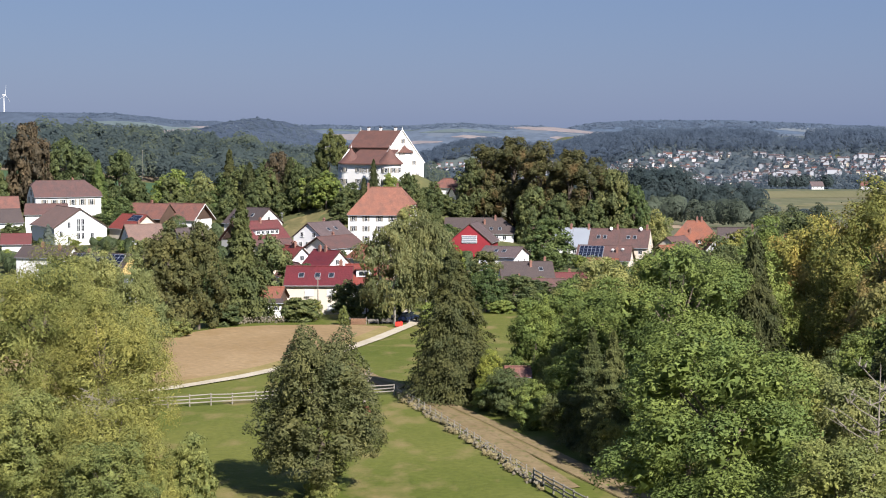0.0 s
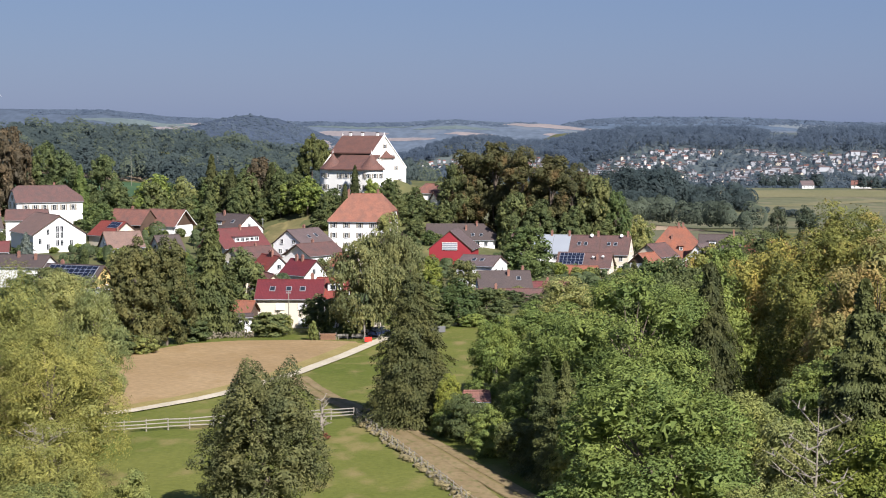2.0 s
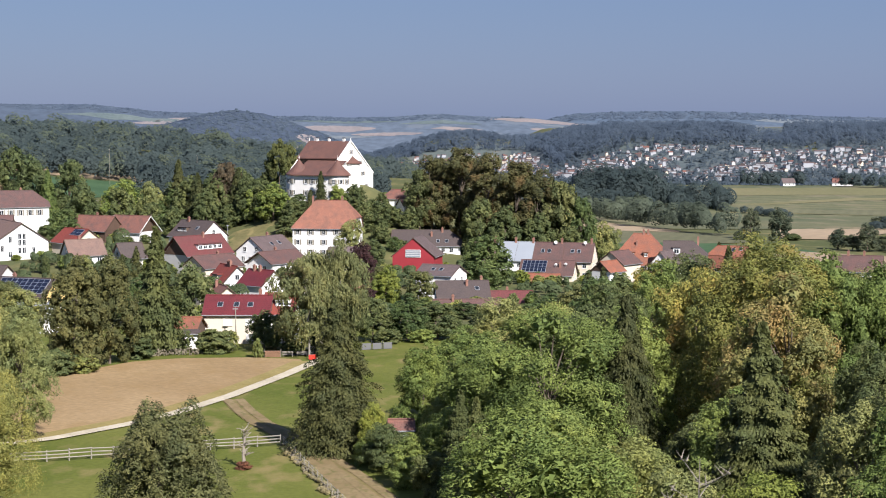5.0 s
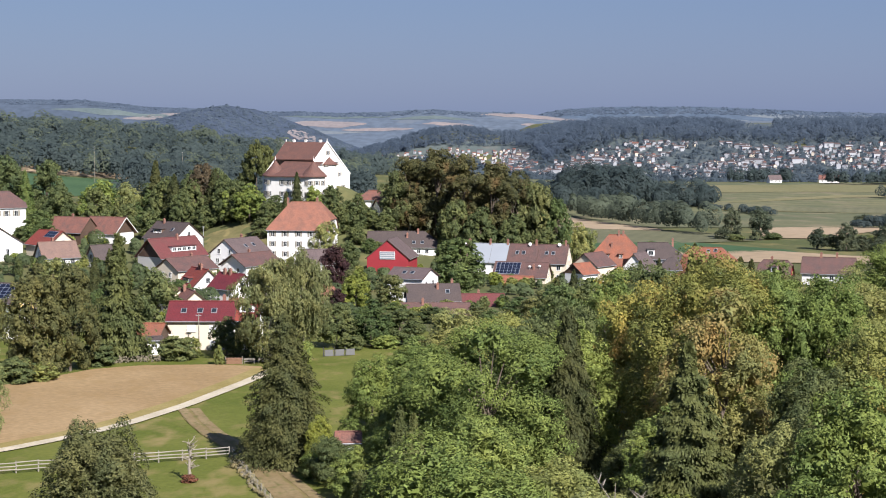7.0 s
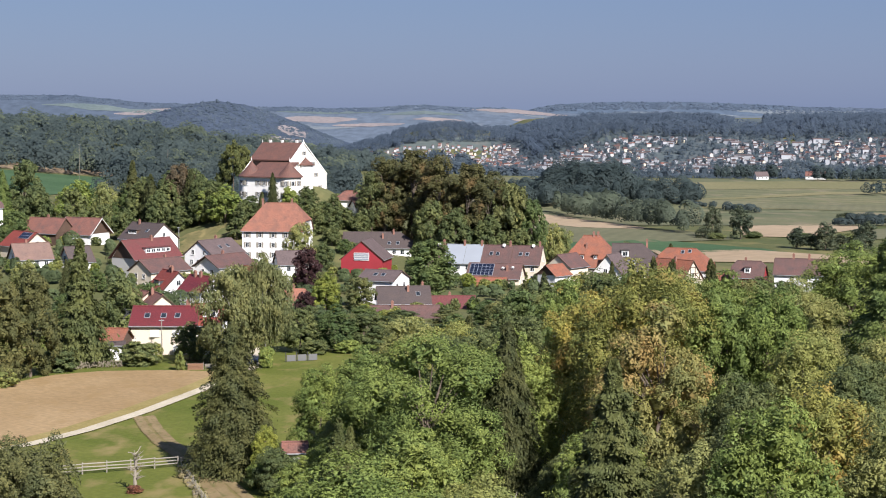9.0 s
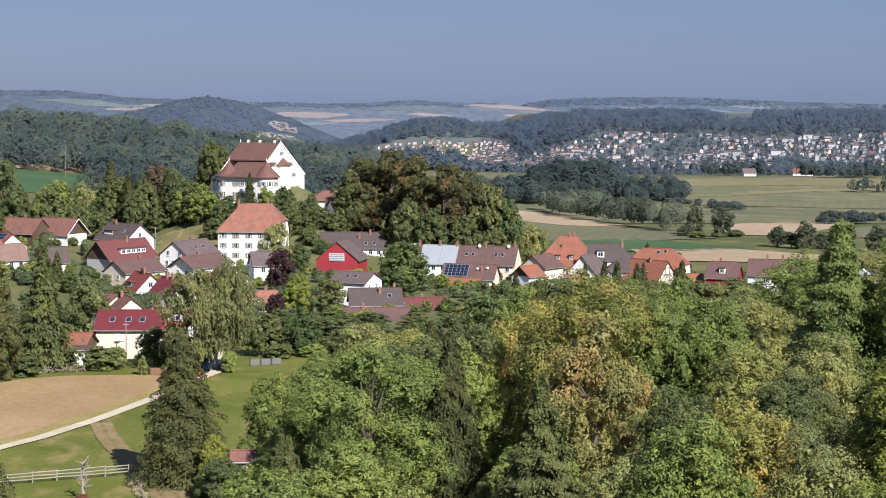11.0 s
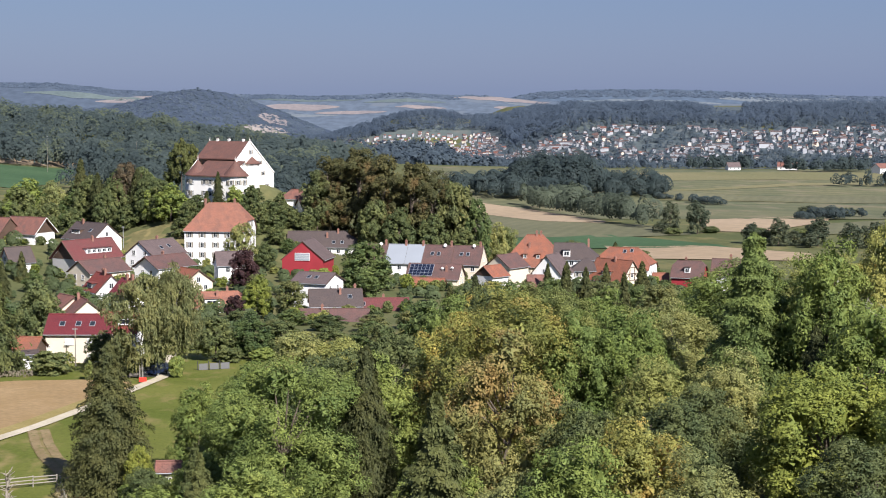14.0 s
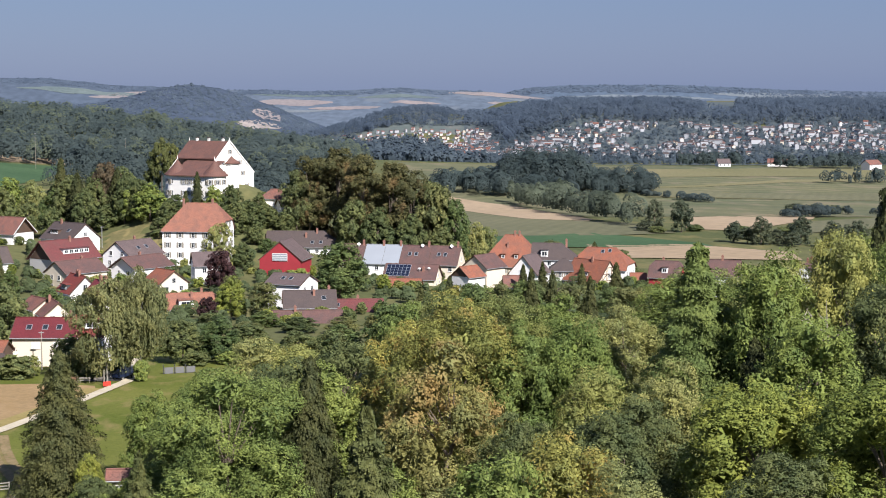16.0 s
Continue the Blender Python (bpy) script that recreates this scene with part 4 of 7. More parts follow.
# near cream house at the lane, with its lower continuation
house("house", "cream house with a crimson tiled roof and skylights at the lane", -21.4, 299.2, -1.5, 11.0, 8.6, 8.0, 2.6, "cream", "t_crimson", front=[(-1.5, -1.4), (2.3, -1.4), (2.4, -4.0), (-1.6, -4.0)],
      left=[(0, -1.3)], skylights=((-1, -3.0, 0.45), (-1, -0.2, 0.45), (-1, 2.2, 0.45)), chimneys=((3.6, 0.1),), win=(1.5, 1.1), blinds=True, balcony=(-7.2, -4.6, -2.7, 1.3))
house("house", "white house half with red roof and a wide dormer", -14.2, 300.0, -1.5, 5.0, 8.6, 8.0, 2.9, "white", "t_red", front=[(-0.6, -1.4), (1.2, -1.4)], dormers=((-1, 0.6, 0.3, 2.6, 1.5, 1, "trim_white"),))
house("garden_shed", "white garden shed with a flat dark roof", -28.3, 288.5, 8, 2.2, 2.4, 5.6, 0.3, "white", "t_dark", category="shed", front=[(0, -0.9)], win=(1.0, 0.7))
house("garden_hut", "small cream hut with a rust-red tiled roof among the trees", 8.2, 189.0, 4, 2.3, 2.2, 7.7, 0.7, "cream", "t_rust", over=0.35, verge=0.3, category="hut", front=[(0, -1.0)], win=(0.7, 0.7))
house("carport", "open garden shelter with an orange tiled roof", -29.8, 292.0, -12, 5.4, 5.0, 6.0, 1.7, "brown_wood", "t_orange", category="shelter")
# the lower village, gables towards the sun
house("house", "house with dark brown roof and white gable", -54.8, 496.8, 142.2, 12.5, 11, 7.5, 4.1, "white", "t_dark", left=grid((-2.2, 2.2), (-1.4, -4)) + [(0, 1.2)], chimneys=((3, 0.1),), dormers=((1, 2.2, 0.25, 3.6, 1.3, 3, "brown_wood"),), skylights=((1, -2.5, 0.5),))
house("house", "house with rust-red roof, long white dormer and dark open gable", -51.1, 467.8, 49.3, 15.3, 10, 4.7, 4.6, "grey_wall", "t_wine", dormers=((-1, 1.0, 0.22, 8.6, 1.5, 5, "trim_white"),), chimneys=((1.5, -0.1),), gable_wood=(-1,), verge=0.9)
house("house", "house with grey-brown roof and pale cream gable", -45.2, 452.9, 48, 13.2, 9, 2.5, 2.8, "cream", "t_brown", left=grid((-1.5, 1.6), (-1.2, -3.6)), chimneys=((2.5, 0.2),))
house("house", "grey house with grey-brown roof and two skylights", -32.7, 469.5, 56.1, 13.2, 10, 5.4, 3.6, "white", "t_grey", left=grid((-2, 2), (0.6,)) + grid((-2.5, 0.2, 2.5), (-2,)), skylights=((-1, -1.0, 0.45), (-1, 2.4, 0.5)), chimneys=((1, 0.1),))
house("house", "white house with brown roof and dark eaves", -28.7, 457.2, 52.4, 13.1, 9, 3.3, 2.7, "white", "t_brown", left=[(1.5, -1.3), (-1.6, -1.3)], chimneys=((0, 0.15),), verge=0.9)
house("house", "small white house with bright red roof and a dark dormer", -34.6, 398, 121.9, 8.5, 7.2, 3.8, 3.5, "white", "t_red", left=[(0, 1.2), (-1.6, -1.2), (1.6, -1.2)], chimneys=((-1.2, 0.05), (-0.2, 0.05)), dormers=((1, 0.4, 0.08, 3.2, 1.3, 2, "dark_metal"),))
house("house", "white house with dark red roof beside a red-roofed neighbour", -26.2, 388.0, 140, 7.5, 7.2, 4.2, 2.9, "white", "t_crimson", left=[(0.6, 0.6), (-1.4, -1.2)], chimneys=((0, 0.1), (1.8, 0.1)))
house("house", "small pink gabled house with brown roof", -30.4, 349.0, 112, 8.0, 6.0, 5.0, 2.5, "cream", "t_rust", left=[(-1.2, -0.6), (1.2, -0.6)], chimneys=((2.0, 0.2),))
house("house", "small yellow house with a red roof behind the garden", -34.6, 354.0, 128, 6, 5.6, 5.6, 1.9, "cream", "t_rust", left=[(0, -0.8)])
house("house", "narrow white gabled house among the trees", -68.5, 461.5, 39.7, 7, 6, 4.2, 3.6, "white", "t_dark", left=[(0, 0.8), (-1.2, -1.4), (1.2, -1.4)])
house("villa", "long white house with half-hipped brown roof and arched shutters", -122.0, 555.1, 26, 21, 12, 12.9, 4.7, "white", "t_brown", hips=(0.3, 0.7), front=grid((-7.6, -4.6, -1.6, 1.4, 4.4, 7.4), (-1.9,)), left=[(-3, -1.2), (0, 1.2), (3, -1.2)], shutters="shutter", chimneys=((3, 0.1),), win=(1.15, 1.9))
house("hall", "large white hall with brown roof and tall arched windows", -103.6, 476.6, 119.1, 22, 14.5, 7.9, 4.8, "white", "t_pale", left=[(-0.6, 1.4), (0.6, 1.4), (-0.6, -0.3), (0.6, -0.3), (-0.6, -2.4), (0.6, -2.4), (3.2, 0.6), (5.4, -1.8), (3.2, -3.4), (-3.2, -2.4)], win=(0.95, 1.7))
house("house", "house with red roof, solar panels and cream gable", -84.8, 473.8, 136.1, 10.9, 9, 7.4, 3.4, "cream", "t_red", left=[(0, 0.6), (-2, -1.6), (2, -1.6)], solar=(1, -4.4, 0.2, 0.5, 0.92, 2, 5))
house("house", "white house with a faded brown roof and small attic windows", -79.2, 454.3, 28.5, 9.5, 8, 5.6, 3.6, "white", "t_pale", left=[(0, 0.8), (-1.6, -1.4), (1.6, -1.4)], front=[(-2.5, -1.3), (0.5, -1.3), (3, -1.3)], chimneys=((-1, 0.1),))
house("barn", "old barn with rust tiles and a dark boarded gable", -86.5, 510.8, 153.7, 12.8, 9, 8.3, 3.9, "brown_wood", "t_rust", category="barn", gable_wood=(-1,), chimneys=((0, -0.1),))
house("barn", "barn with rust tiles, white verge and dark boarded gable", -76.2, 512.5, 152.5, 11, 10, 7.8, 4.3, "white", "t_rust", category="barn", gable_wood=(-1,), verge=1.2, barge="trim_white")
house("house", "low house with a dark brown roof and brick chimney", -90.5, 395, 168, 12, 8.5, 5.4, 2.2, "white", "t_dark", chimneys=((1.0, 0.2), (-3.5, 0.4)))
house("house", "low house with a faded red roof", -109.0, 440, 10, 7, 6, 5.4, 2.2, "white", "t_wine")
house("house", "house with broad brown roofs beside the villa", -136.0, 522, 20, 14, 10, 9.5, 4.2, "white", "t_rust", front=grid((-4, 0, 4), (-1.5,)))
house("house", "brown-roofed annex before the villa", -121.0, 526, 8, 12, 8, 8.6, 2.8, "white", "t_brown")
house("house", "dark-roofed house behind the hall", -128.0, 500, 28, 10, 8, 7.6, 3.4, "white", "t_dark")
house("house", "yellow house with a dark roof full of solar panels", -66.5, 336, -22, 12.5, 8, 7.2, 3.0, "yellow_wall", "t_dark", right=[(1.0, -1.2), (-2, -1.4)], solar=(-1, -5.4, 5.6, 0.12, 0.92, 4, 9), chimneys=((-3.5, 0.2),))
house("garage", "low garage with a pale roof", -60.5, 318, -8, 8, 6, 6.6, 0.6, "white", "t_metal", category="garage")
# the hip-roofed house below the castle
house("manor_house", "tall white house with a salmon half-hipped roof and grey shutters", -17.0, 487.2, -9.5, 17.4, 12.0, 10.8, 7.0, "white", "t_salmon", hips=(0.95, 0.62), over=0.5, verge=0.3,
      front=grid((-7.2, -3.6, 0.2, 3.8, 7.0), (-1.4, -4.2, -7.0)), right=grid((-3.6, 0, 3.6), (-1.4, -4.2, -7.0)) + [(-1.6, 1.2), (1.6, 1.2)], shutters="shutter", win=(1.0, 1.5), chimneys=((-4.2, 0.02), (4.2, 0.02)))
# middle of the village
house("farmhouse", "long dark brown roof with a half hip and white balcony", 10.9, 510, -3, 20, 11, 3.9, 4.0, "white", "t_dark", hips=(0, 0.7), category="farmhouse", front=grid((0, 2.4, 5, 7.4), (-1.3,)), chimneys=((4.6, -0.12), (1.5, -0.4)), skylights=((-1, 3.5, 0.25), (-1, 6.0, 0.25)), balcony=(-0.8, 6.5, -2.4, 1.4))
house("barn", "dark red boarded barn with a band window", 8.4, 473.9, 78.5, 12, 11.5, 3.8, 4.8, "red_wood", "t_grey", category="barn", verge=0.2)
house("workshop", "low white workshop with a flat grey roof and skylight", 14.3, 404.0, 155, 9.0, 9, 4.9, 1.9, "white", "t_grey", category="workshop", left=[(2.2, -1.3), (-1.5, -1.3)], skylights=((1, -1, 0.5), (1, 1, 0.5)))
house("house", "house with a dark grey roof and blue-grey gable", 18.9, 394.0, 5.5, 11.6, 9, 0.8, 3.2, "blue_wall", "t_dark", left=[(0, 0.6)], chimneys=((1.0, -0.3), (4.5, 0.1)), skylights=((-1, 3.2, 0.5),))
house("house", "long wine-red roof with a pair of skylights", 28.0, 404.6, 3, 15, 8, -2.0, 2.6, "white", "t_wine", skylights=((-1, -4.1, 0.55), (-1, -3.0, 0.55)), chimneys=((1.8, 0.2),))
house("outbuilding", "long low outbuilding with a brown tiled roof", 19.2, 377.7, 3, 15, 8.5, -1.3, 2.8, "grey_wall", "t_brown", category="outbuilding", chimneys=((-2.6, -0.1),), skylights=((-1, -3.2, 0.5),))
house("house", "house with brown roof, solar panels and cream gable", 43.2, 458.5, 166, 13.9, 9, 0.0, 3.3, "cream", "t_brown", left=[(0, 0.8), (-1.8, -1.3), (1.8, -1.3)], solar=(1, 0.2, 6.6, 0.12, 0.92, 4, 6), chimneys=((-3.5, 0.5),), dishes=((1, -2.4, 0.45), (1, -5.0, 0.5)))
house("annex", "small annex with an orange roof", 41.0, 446.0, 168, 8.5, 5.5, -1.2, 2.0, "cream", "t_orange", category="annex")
for i, (along, wide, tile, lab) in enumerate(((-13.5, 6.4, "t_brown", "terraced house with a brown roof"), (-7.4, 5.6, "t_metal", "terraced house with a pale sheet-metal roof"), (-2.2, 4.8, "t_metal", "terraced house with a pale blue-grey roof"),
                                              (4.4, 8.3, "t_brown", "terraced house with a dark brown roof"), (12.6, 8.2, "t_brown", "end terraced house with brown roof and cream gable"))):
    c, s = math.cos(radians(-15)), math.sin(radians(-15))
    house("terraced_house", lab, 40.5 + along * c, 474.7 + along * s, -15, wide, 9.5, 2.5, 4.4, "cream" if i == 4 else "white", tile, verge=0.0, category="house", group="terraced row",
          front=grid((-wide / 4, wide / 4), (-1.3, -3.8)), right=[(0, 1.0), (-2, -1.4), (2, -1.4)] if i == 4 else (), chimneys=((wide * 0.4, -0.02),), skylights=((-1, 0.2, 0.5), (-1, -1.6, 0.5)) if i > 2 else (), dishes=((-1, wide * 0.2, 0.85),) if i in (0, 3, 4) else ())
# around the church-like slate roof
house("house", "cream gabled house with a brown roof", 62.6, 463.5, 50, 8.5, 8, 2.4, 3.0, "cream", "t_brown", left=[(-1.6, -0.9), (1.6, -0.9)])
house("summer_house", "small white house with orange roof and boarded gable", 57.4, 442.0, 44, 6, 6, 2.2, 2.3, "white", "t_orange", gable_wood=(-1,))
house("large_house", "large house with a steep orange hipped roof and dormers", 72.8, 497, -12, 17.0, 15, -0.4, 8.2, "cream", "t_orange", hips=(0.9, 0.9), front=grid((-4, -1.4, 1.4, 4), (-1.3, -3.9)), shutters="shutter",
      dormers=((-1, -2.2, 0.22, 1.3, 1.4, 1, "t_orange"), (-1, 1.6, 0.22, 1.3, 1.4, 1, "t_orange")), chimneys=((0.5, -0.02), (1.8, -0.02), (-1.2, -0.4)))
house("large_house", "house with a dark slate roof and small brick turret", 83.5, 484, -8, 12, 9.5, 2.6, 3.9, "white", "t_dark", hips=(0, 0.9), front=grid((-3.5, -1.2, 1.2, 3.5), (-1.2, -3.8)), right=grid((-2, 2), (-1.2, -3.8)), chimneys=((3.4, -0.02),), dormers=((-1, -2.6, 0.1, 2.0, 2.0, 1, "white"),))
house("house", "white house with a steep dark grey roof", 74.6, 460.0, 62, 8.5, 8, 1.1, 4.6, "white", "t_grey", left=[(0.4, 0.4)])
house("house", "white house with hipped dark roof and rows of windows", 85.0, 472.0, -6, 7.5, 8, 0.6, 2.8, "white", "t_dark", hips=(0.9, 0.9), front=grid((-2.6, -0.9, 0.9, 2.6), (-1.2, -3.4)), right=grid((-2, 0, 2), (-1.2, -3.4)), shutters="shutter", win=(0.8, 1.2))
house("cottage", "small white cottage with a red-brown roof", 68.6, 431.5, 0, 5.2, 5.5, 0.8, 2.3, "white", "t_rust", front=[(-1.2, -1.2)])
house("cottage", "low white gable with a dark roof", 81.4, 427.6, 40, 7, 6, -2.6, 3.0, "white", "t_dark")
house("inn", "large white house with a bright orange hipped roof", 97.4, 491.0, -21, 17.5, 12, -0.8, 5.4, "white", "t_orange", hips=(0.9, 0.75), right=grid((-3.6, -1.2, 1.2, 3.6), (-1.4, -4.0)), front=grid((-5, -2, 1, 4, 7), (-1.4, -4)), skylights=((-1, 1.0, 0.8), (-1, 3.0, 0.85)))
timber = house("timbered_house", "half-timbered gable house with an orange roof", 92.2, 466.4, 133.1, 12.1, 9, -1.5, 5.1, "cream", "t_orange", left=[(0, 1.4), (-1.6, -1.3), (1.6, -1.3)], dormers=((1, 0.0, 0.2, 3.4, 1.2, 2, "brown_wood"),), chimneys=((-0.5, 0.1),))
for a, z0, b, z1 in ((-4.2, 0.0, 4.2, 0.0), (-2.7, 1.8, 2.7, 1.8), (-1.3, 3.5, 1.3, 3.5), (-3.0, 0.0, -3.0, 1.6), (-1.0, 0.0, -1.0, 3.6), (1.0, 0.0, 1.0, 3.6), (3.0, 0.0, 3.0, 1.6), (-3.0, 0.0, -1.0, 1.8), (3.0, 0.0, 1.0, 1.8)):
    bm = bmesh.new()
    tube(bm, [(-6.1, a, z0), (-6.1, b, z1)], [0.11, 0.11], 4)
    part("timber", bm, M["brown_wood"], timber, "dark timber of the framed gable")
house("house", "white house with an orange roof and round-arched window", -18.0, 424, 128, 8, 8, 2.9, 2.8, "cream", "t_orange", left=[(0, 0.6), (-2, -1.4), (2, -1.4)])
house("house", "white house with a low orange roof behind the birch", -8.2, 402.5, 12, 13, 9.5, -0.5, 3.0, "white", "t_salmon", hips=(0, 0.6), front=[(-3, -1.2), (0, -1.2), (2.5, -1.2)], dormers=((-1, -2.5, 0.05, 3.4, 1.8, 1, "white"),), chimneys=((1.5, 0.1), (-1, -0.3)))
house("house", "white house with a grey roof beside the manor", -10.2, 453.5, 14, 9, 8, 4.2, 3.0, "white", "t_grey", front=[(-2, -1.3), (2, -1.3)])
house("cottage", "red cottage with a brown half-hipped roof and white dormer gable", 113.7, 473.0, -20, 8.5, 8, -1.4, 3.9, "red_wood", "t_brown", category="cottage", hips=(0.3, 0.3), dormers=((-1, 0, 0.2, 1.6, 1.7, 1, "white"),), chimneys=((-1.0, 0.1),))
house("house", "white gabled house with a brown roof and two chimneys", 122.0, 446.0, -18, 13, 8, 2.0, 3.5, "white", "t_brown", front=[(-2, -1.3), (1, -1.3)], right=[(0, 0.6), (-1.5, -1.4), (1.5, -1.4)], chimneys=((-2, 0.02), (2, 0.02)))
house("house", "white gabled house with a brown roof among tall trees", 147.0, 446.0, 62, 10, 7.5, 1.4, 3.4, "white", "t_brown", left=[(0, 0.8), (-1.6, -1.3), (1.6, -1.3)], chimneys=((-2, 0.02), (2, 0.02)))
house("shed", "small shed with an ochre roof and a red gate", 106.5, 478.0, -10, 4, 4, -3.0, 1.6, "red_wood", "t_orange", category="shed")
house("castle_annex", "low white castle annex with a red tiled roof", 1.8, 534.0, -20, 6.4, 5.6, 16.5, 2.4, "castle_white", "t_rust", category="annex", hips=(0.6, 0.6))
house("castle_shed", "low castle shed with a rust-red tiled roof", 6.0, 530.0, 25, 7.0, 5.0, 14.6, 2.0, "castle_white", "t_rust", category="shed")


# band window of the red barn and its balcony neighbour
def band_window():
    ob = new("band_window")
    ob.matrix_basis = pose(7.17, 467.95, 4.5, 0, 0, -11.5)
    bm = bmesh.new()
    box(bm, -2.1, 2.1, -0.12, 0.04, -1.05, 1.05)
    part("frame", bm, M["trim_white"], ob)
    for k in range(4):
        bm = bmesh.new()
        box(bm, -2.0, 2.0, -0.17, -0.1, -0.95 + k * 0.5, -0.58 + k * 0.5)
        part("slat", bm, M["t_metal"], ob)
    tagged(ob, "wide louvred band window on the red barn", "window")


band_window()


# ---- the castle ----
def ring_wall(r, z0, z1, sides=28, flare=0.0):
    bm = bmesh.new()
    tube(bm, [(0, 0, z0), (0, 0, z0 + 0.35 * (z1 - z0)), (0, 0, z1)], [r + flare, r, r], sides)
    return bm


def cone(r, z0, z1, sides=28, bell=0.0):
    bm = bmesh.new()
    n = 7
    zs = [z0 + (z1 - z0) * i / n for i in range(n + 1)]
    rs = [max(0.03, r * (1 - i / n) + bell * r * math.sin(math.pi * (1 - i / n)) * -0.12) for i in range(n + 1)]
    tube(bm, [(0, 0, z0 - 0.25)] + [(0, 0, z) for z in zs], [r] + rs, sides)
    return bm


def finial(parent, x, y, z, tall=1.0):
    bm = bmesh.new()
    tube(bm, [(0, 0, -0.2), (0, 0, 0.2), (0, 0, 0.35), (0, 0, tall * 0.6), (0, 0, tall)], [0.13, 0.09, 0.14, 0.05, 0.02], 8)
    part("finial", bm, M["castle_white"], parent, m=pose(x, y, z))


def castle():
    turn = -32.0
    u = Vector((math.cos(radians(turn)), math.sin(radians(turn)), 0))
    ob = new("castle")
    gable_top = Vector((-12.6, 535.0, 0))
    L, W, eave, rise, foot = 15.6, 24.6, 23.6, 10.0, 7.0
    c = gable_top - u * L / 2
    ob.matrix_basis = pose(c.x, c.y, eave, 0, 0, turn)
    tagged(ob, "white castle with brown tiled roofs, round towers and stair turret", "castle")
    part("wall", wall_bmesh(L, W, eave - foot, rise - 0.1, (0, 0), 1.0), M["castle_white"], ob)
    # upper roof: long slope behind, short slope in front that ends over the wing
    zb = 5.1
    yb = -W / 2 * (1 - zb / rise)

    def slab(name, faces, thick=0.3, mat="t_castle"):
        bm = bmesh.new()
        for f in faces:
            face(bm, f)
        bmesh.ops.remove_doubles(bm, verts=bm.verts, dist=0.002)
        g = bmesh.ops.extrude_face_region(bm, geom=bm.faces[:])
        bmesh.ops.translate(bm, verts=[q for q in g["geom"] if isinstance(q, bmesh.types.BMVert)], vec=(0, 0, -thick))
        return part(name, bm, M[mat], ob)
    x0, x1 = -L / 2 - 0.2, L / 2 - 0.15
    slab("roof", [[(x0, 0, rise + 0.3), (x1, 0, rise + 0.3), (x1, yb - 0.5, zb + 0.05), (x0, yb - 0.5, zb + 0.05)], [(x0, 0, rise + 0.3), (x1, 0, rise + 0.3), (x1, W / 2 + 0.4, -0.05), (x0, W / 2 + 0.4, -0.05)]], 0.35)
    # wall strip under the overhang, its dark brown put in for the shade there
    bm = bmesh.new()
    box(bm, x0 + 0.4, x1 - 0.3, yb + 0.2, yb + 0.6, zb - 1.5, zb + 0.2)
    part("eaves_shade_wall", bm, M["brown_wood"], ob)
    # raised verge of the gable
    for s in (-1, 1):
        bm = bmesh.new()
        tube(bm, [(L / 2 + 0.02, s * (W / 2 + 0.2), 0.15), (L / 2 + 0.02, 0, rise + 0.4)], [0.24, 0.24], 4)
        part("verge", bm, M["castle_white"], ob)
    for a in (-4.9, -0.4, 5.2):
        chimney(ob, a, 0.2, rise, 0.95, 0.62, "castle_white", "t_dark")
    finial(ob, L / 2, 0, rise + 0.5)
    finial(ob, -L / 2, 0, rise + 0.3)
    # front wing with two round towers
    r, y0, ze, zt = 3.75, -11.3, 0.4, 4.5
    ax = -3.8, 10.5
    bm = bmesh.new()
    box(bm, ax[0], ax[1], y0 - 3.1, y0 + 5.0, -17, ze)
    part("wing_wall", bm, M["castle_white"], ob)
    slab("wing_roof", [[(ax[0], y0 - 3.9, ze - 0.15), (ax[1], y0 - 3.9, ze - 0.15), (ax[1], yb - 0.1, zt), (ax[0], yb - 0.1, zt)], [(ax[0], yb - 0.1, zt), (ax[0], y0 - 3.9, ze - 0.15), (ax[0] - 3.6, y0 + 1.5, ze - 0.1), (ax[0] - 3.0, yb - 0.1, ze + 1.5)]], 0.3)
    for a in ax:
        tw = part("tower", ring_wall(r - 0.3, -17, ze, 28, 0.3), M["castle_white"], ob, m=pose(a, y0 + 0.3, 0))
        part("tower_roof", cone(r + 0.4, ze - 0.1, zt + 0.5, 28, 0.5), M["t_castle"], tw)
        finial(ob, a, y0 + 0.3, zt + 0.4, 1.3)
        for ang in (-150, -112, -75, -38, 0):
            for z in (-1.7, -5.2, -8.8):
                d = r - 0.28
                window(ob, pose(a + d * math.cos(radians(ang)), y0 + 0.3 + d * math.sin(radians(ang)), z, 0, 0, ang + 90), 1.0, 1.5, "shutter")
    for a in (1.2, 3.5, 6.0):
        for z in (-1.7, -5.2, -8.8):
            window(ob, pose(a, y0 - 3.12, z), 1.0, 1.5, "shutter")
    # stair turret on the gable wall
    tx, ty = L / 2 + 0.5, 0.4
    tw = part("turret", ring_wall(2.2, -16, 3.7, 20), M["castle_white"], ob, m=pose(tx, ty, 0))
    part("turret_roof", cone(2.75, 3.6, 5.8, 20, 0.8), M["t_castle"], tw)
    window(tw, pose(1.8, 1.2, 1.8, 0, 0, 122), 0.5, 0.8)
    for a, z in ((0.3, 7.0), (-3.4, 3.6), (5.0, 3.6), (6.6, 0.2), (8.6, -3.8), (8.4, -7.6), (5.6, -7.6), (-3.2, 0.6)):
        window(ob, pose(L / 2 + 0.02, a, z, 0, 0, 90), 1.0, 1.3, "shutter")
    # buttress at the foot
    bm = bmesh.new()
    vs = box(bm, L / 2 - 1.0, L / 2 + 1.4, W / 2 - 2.4, W / 2 + 1.6, -17, -8.0)
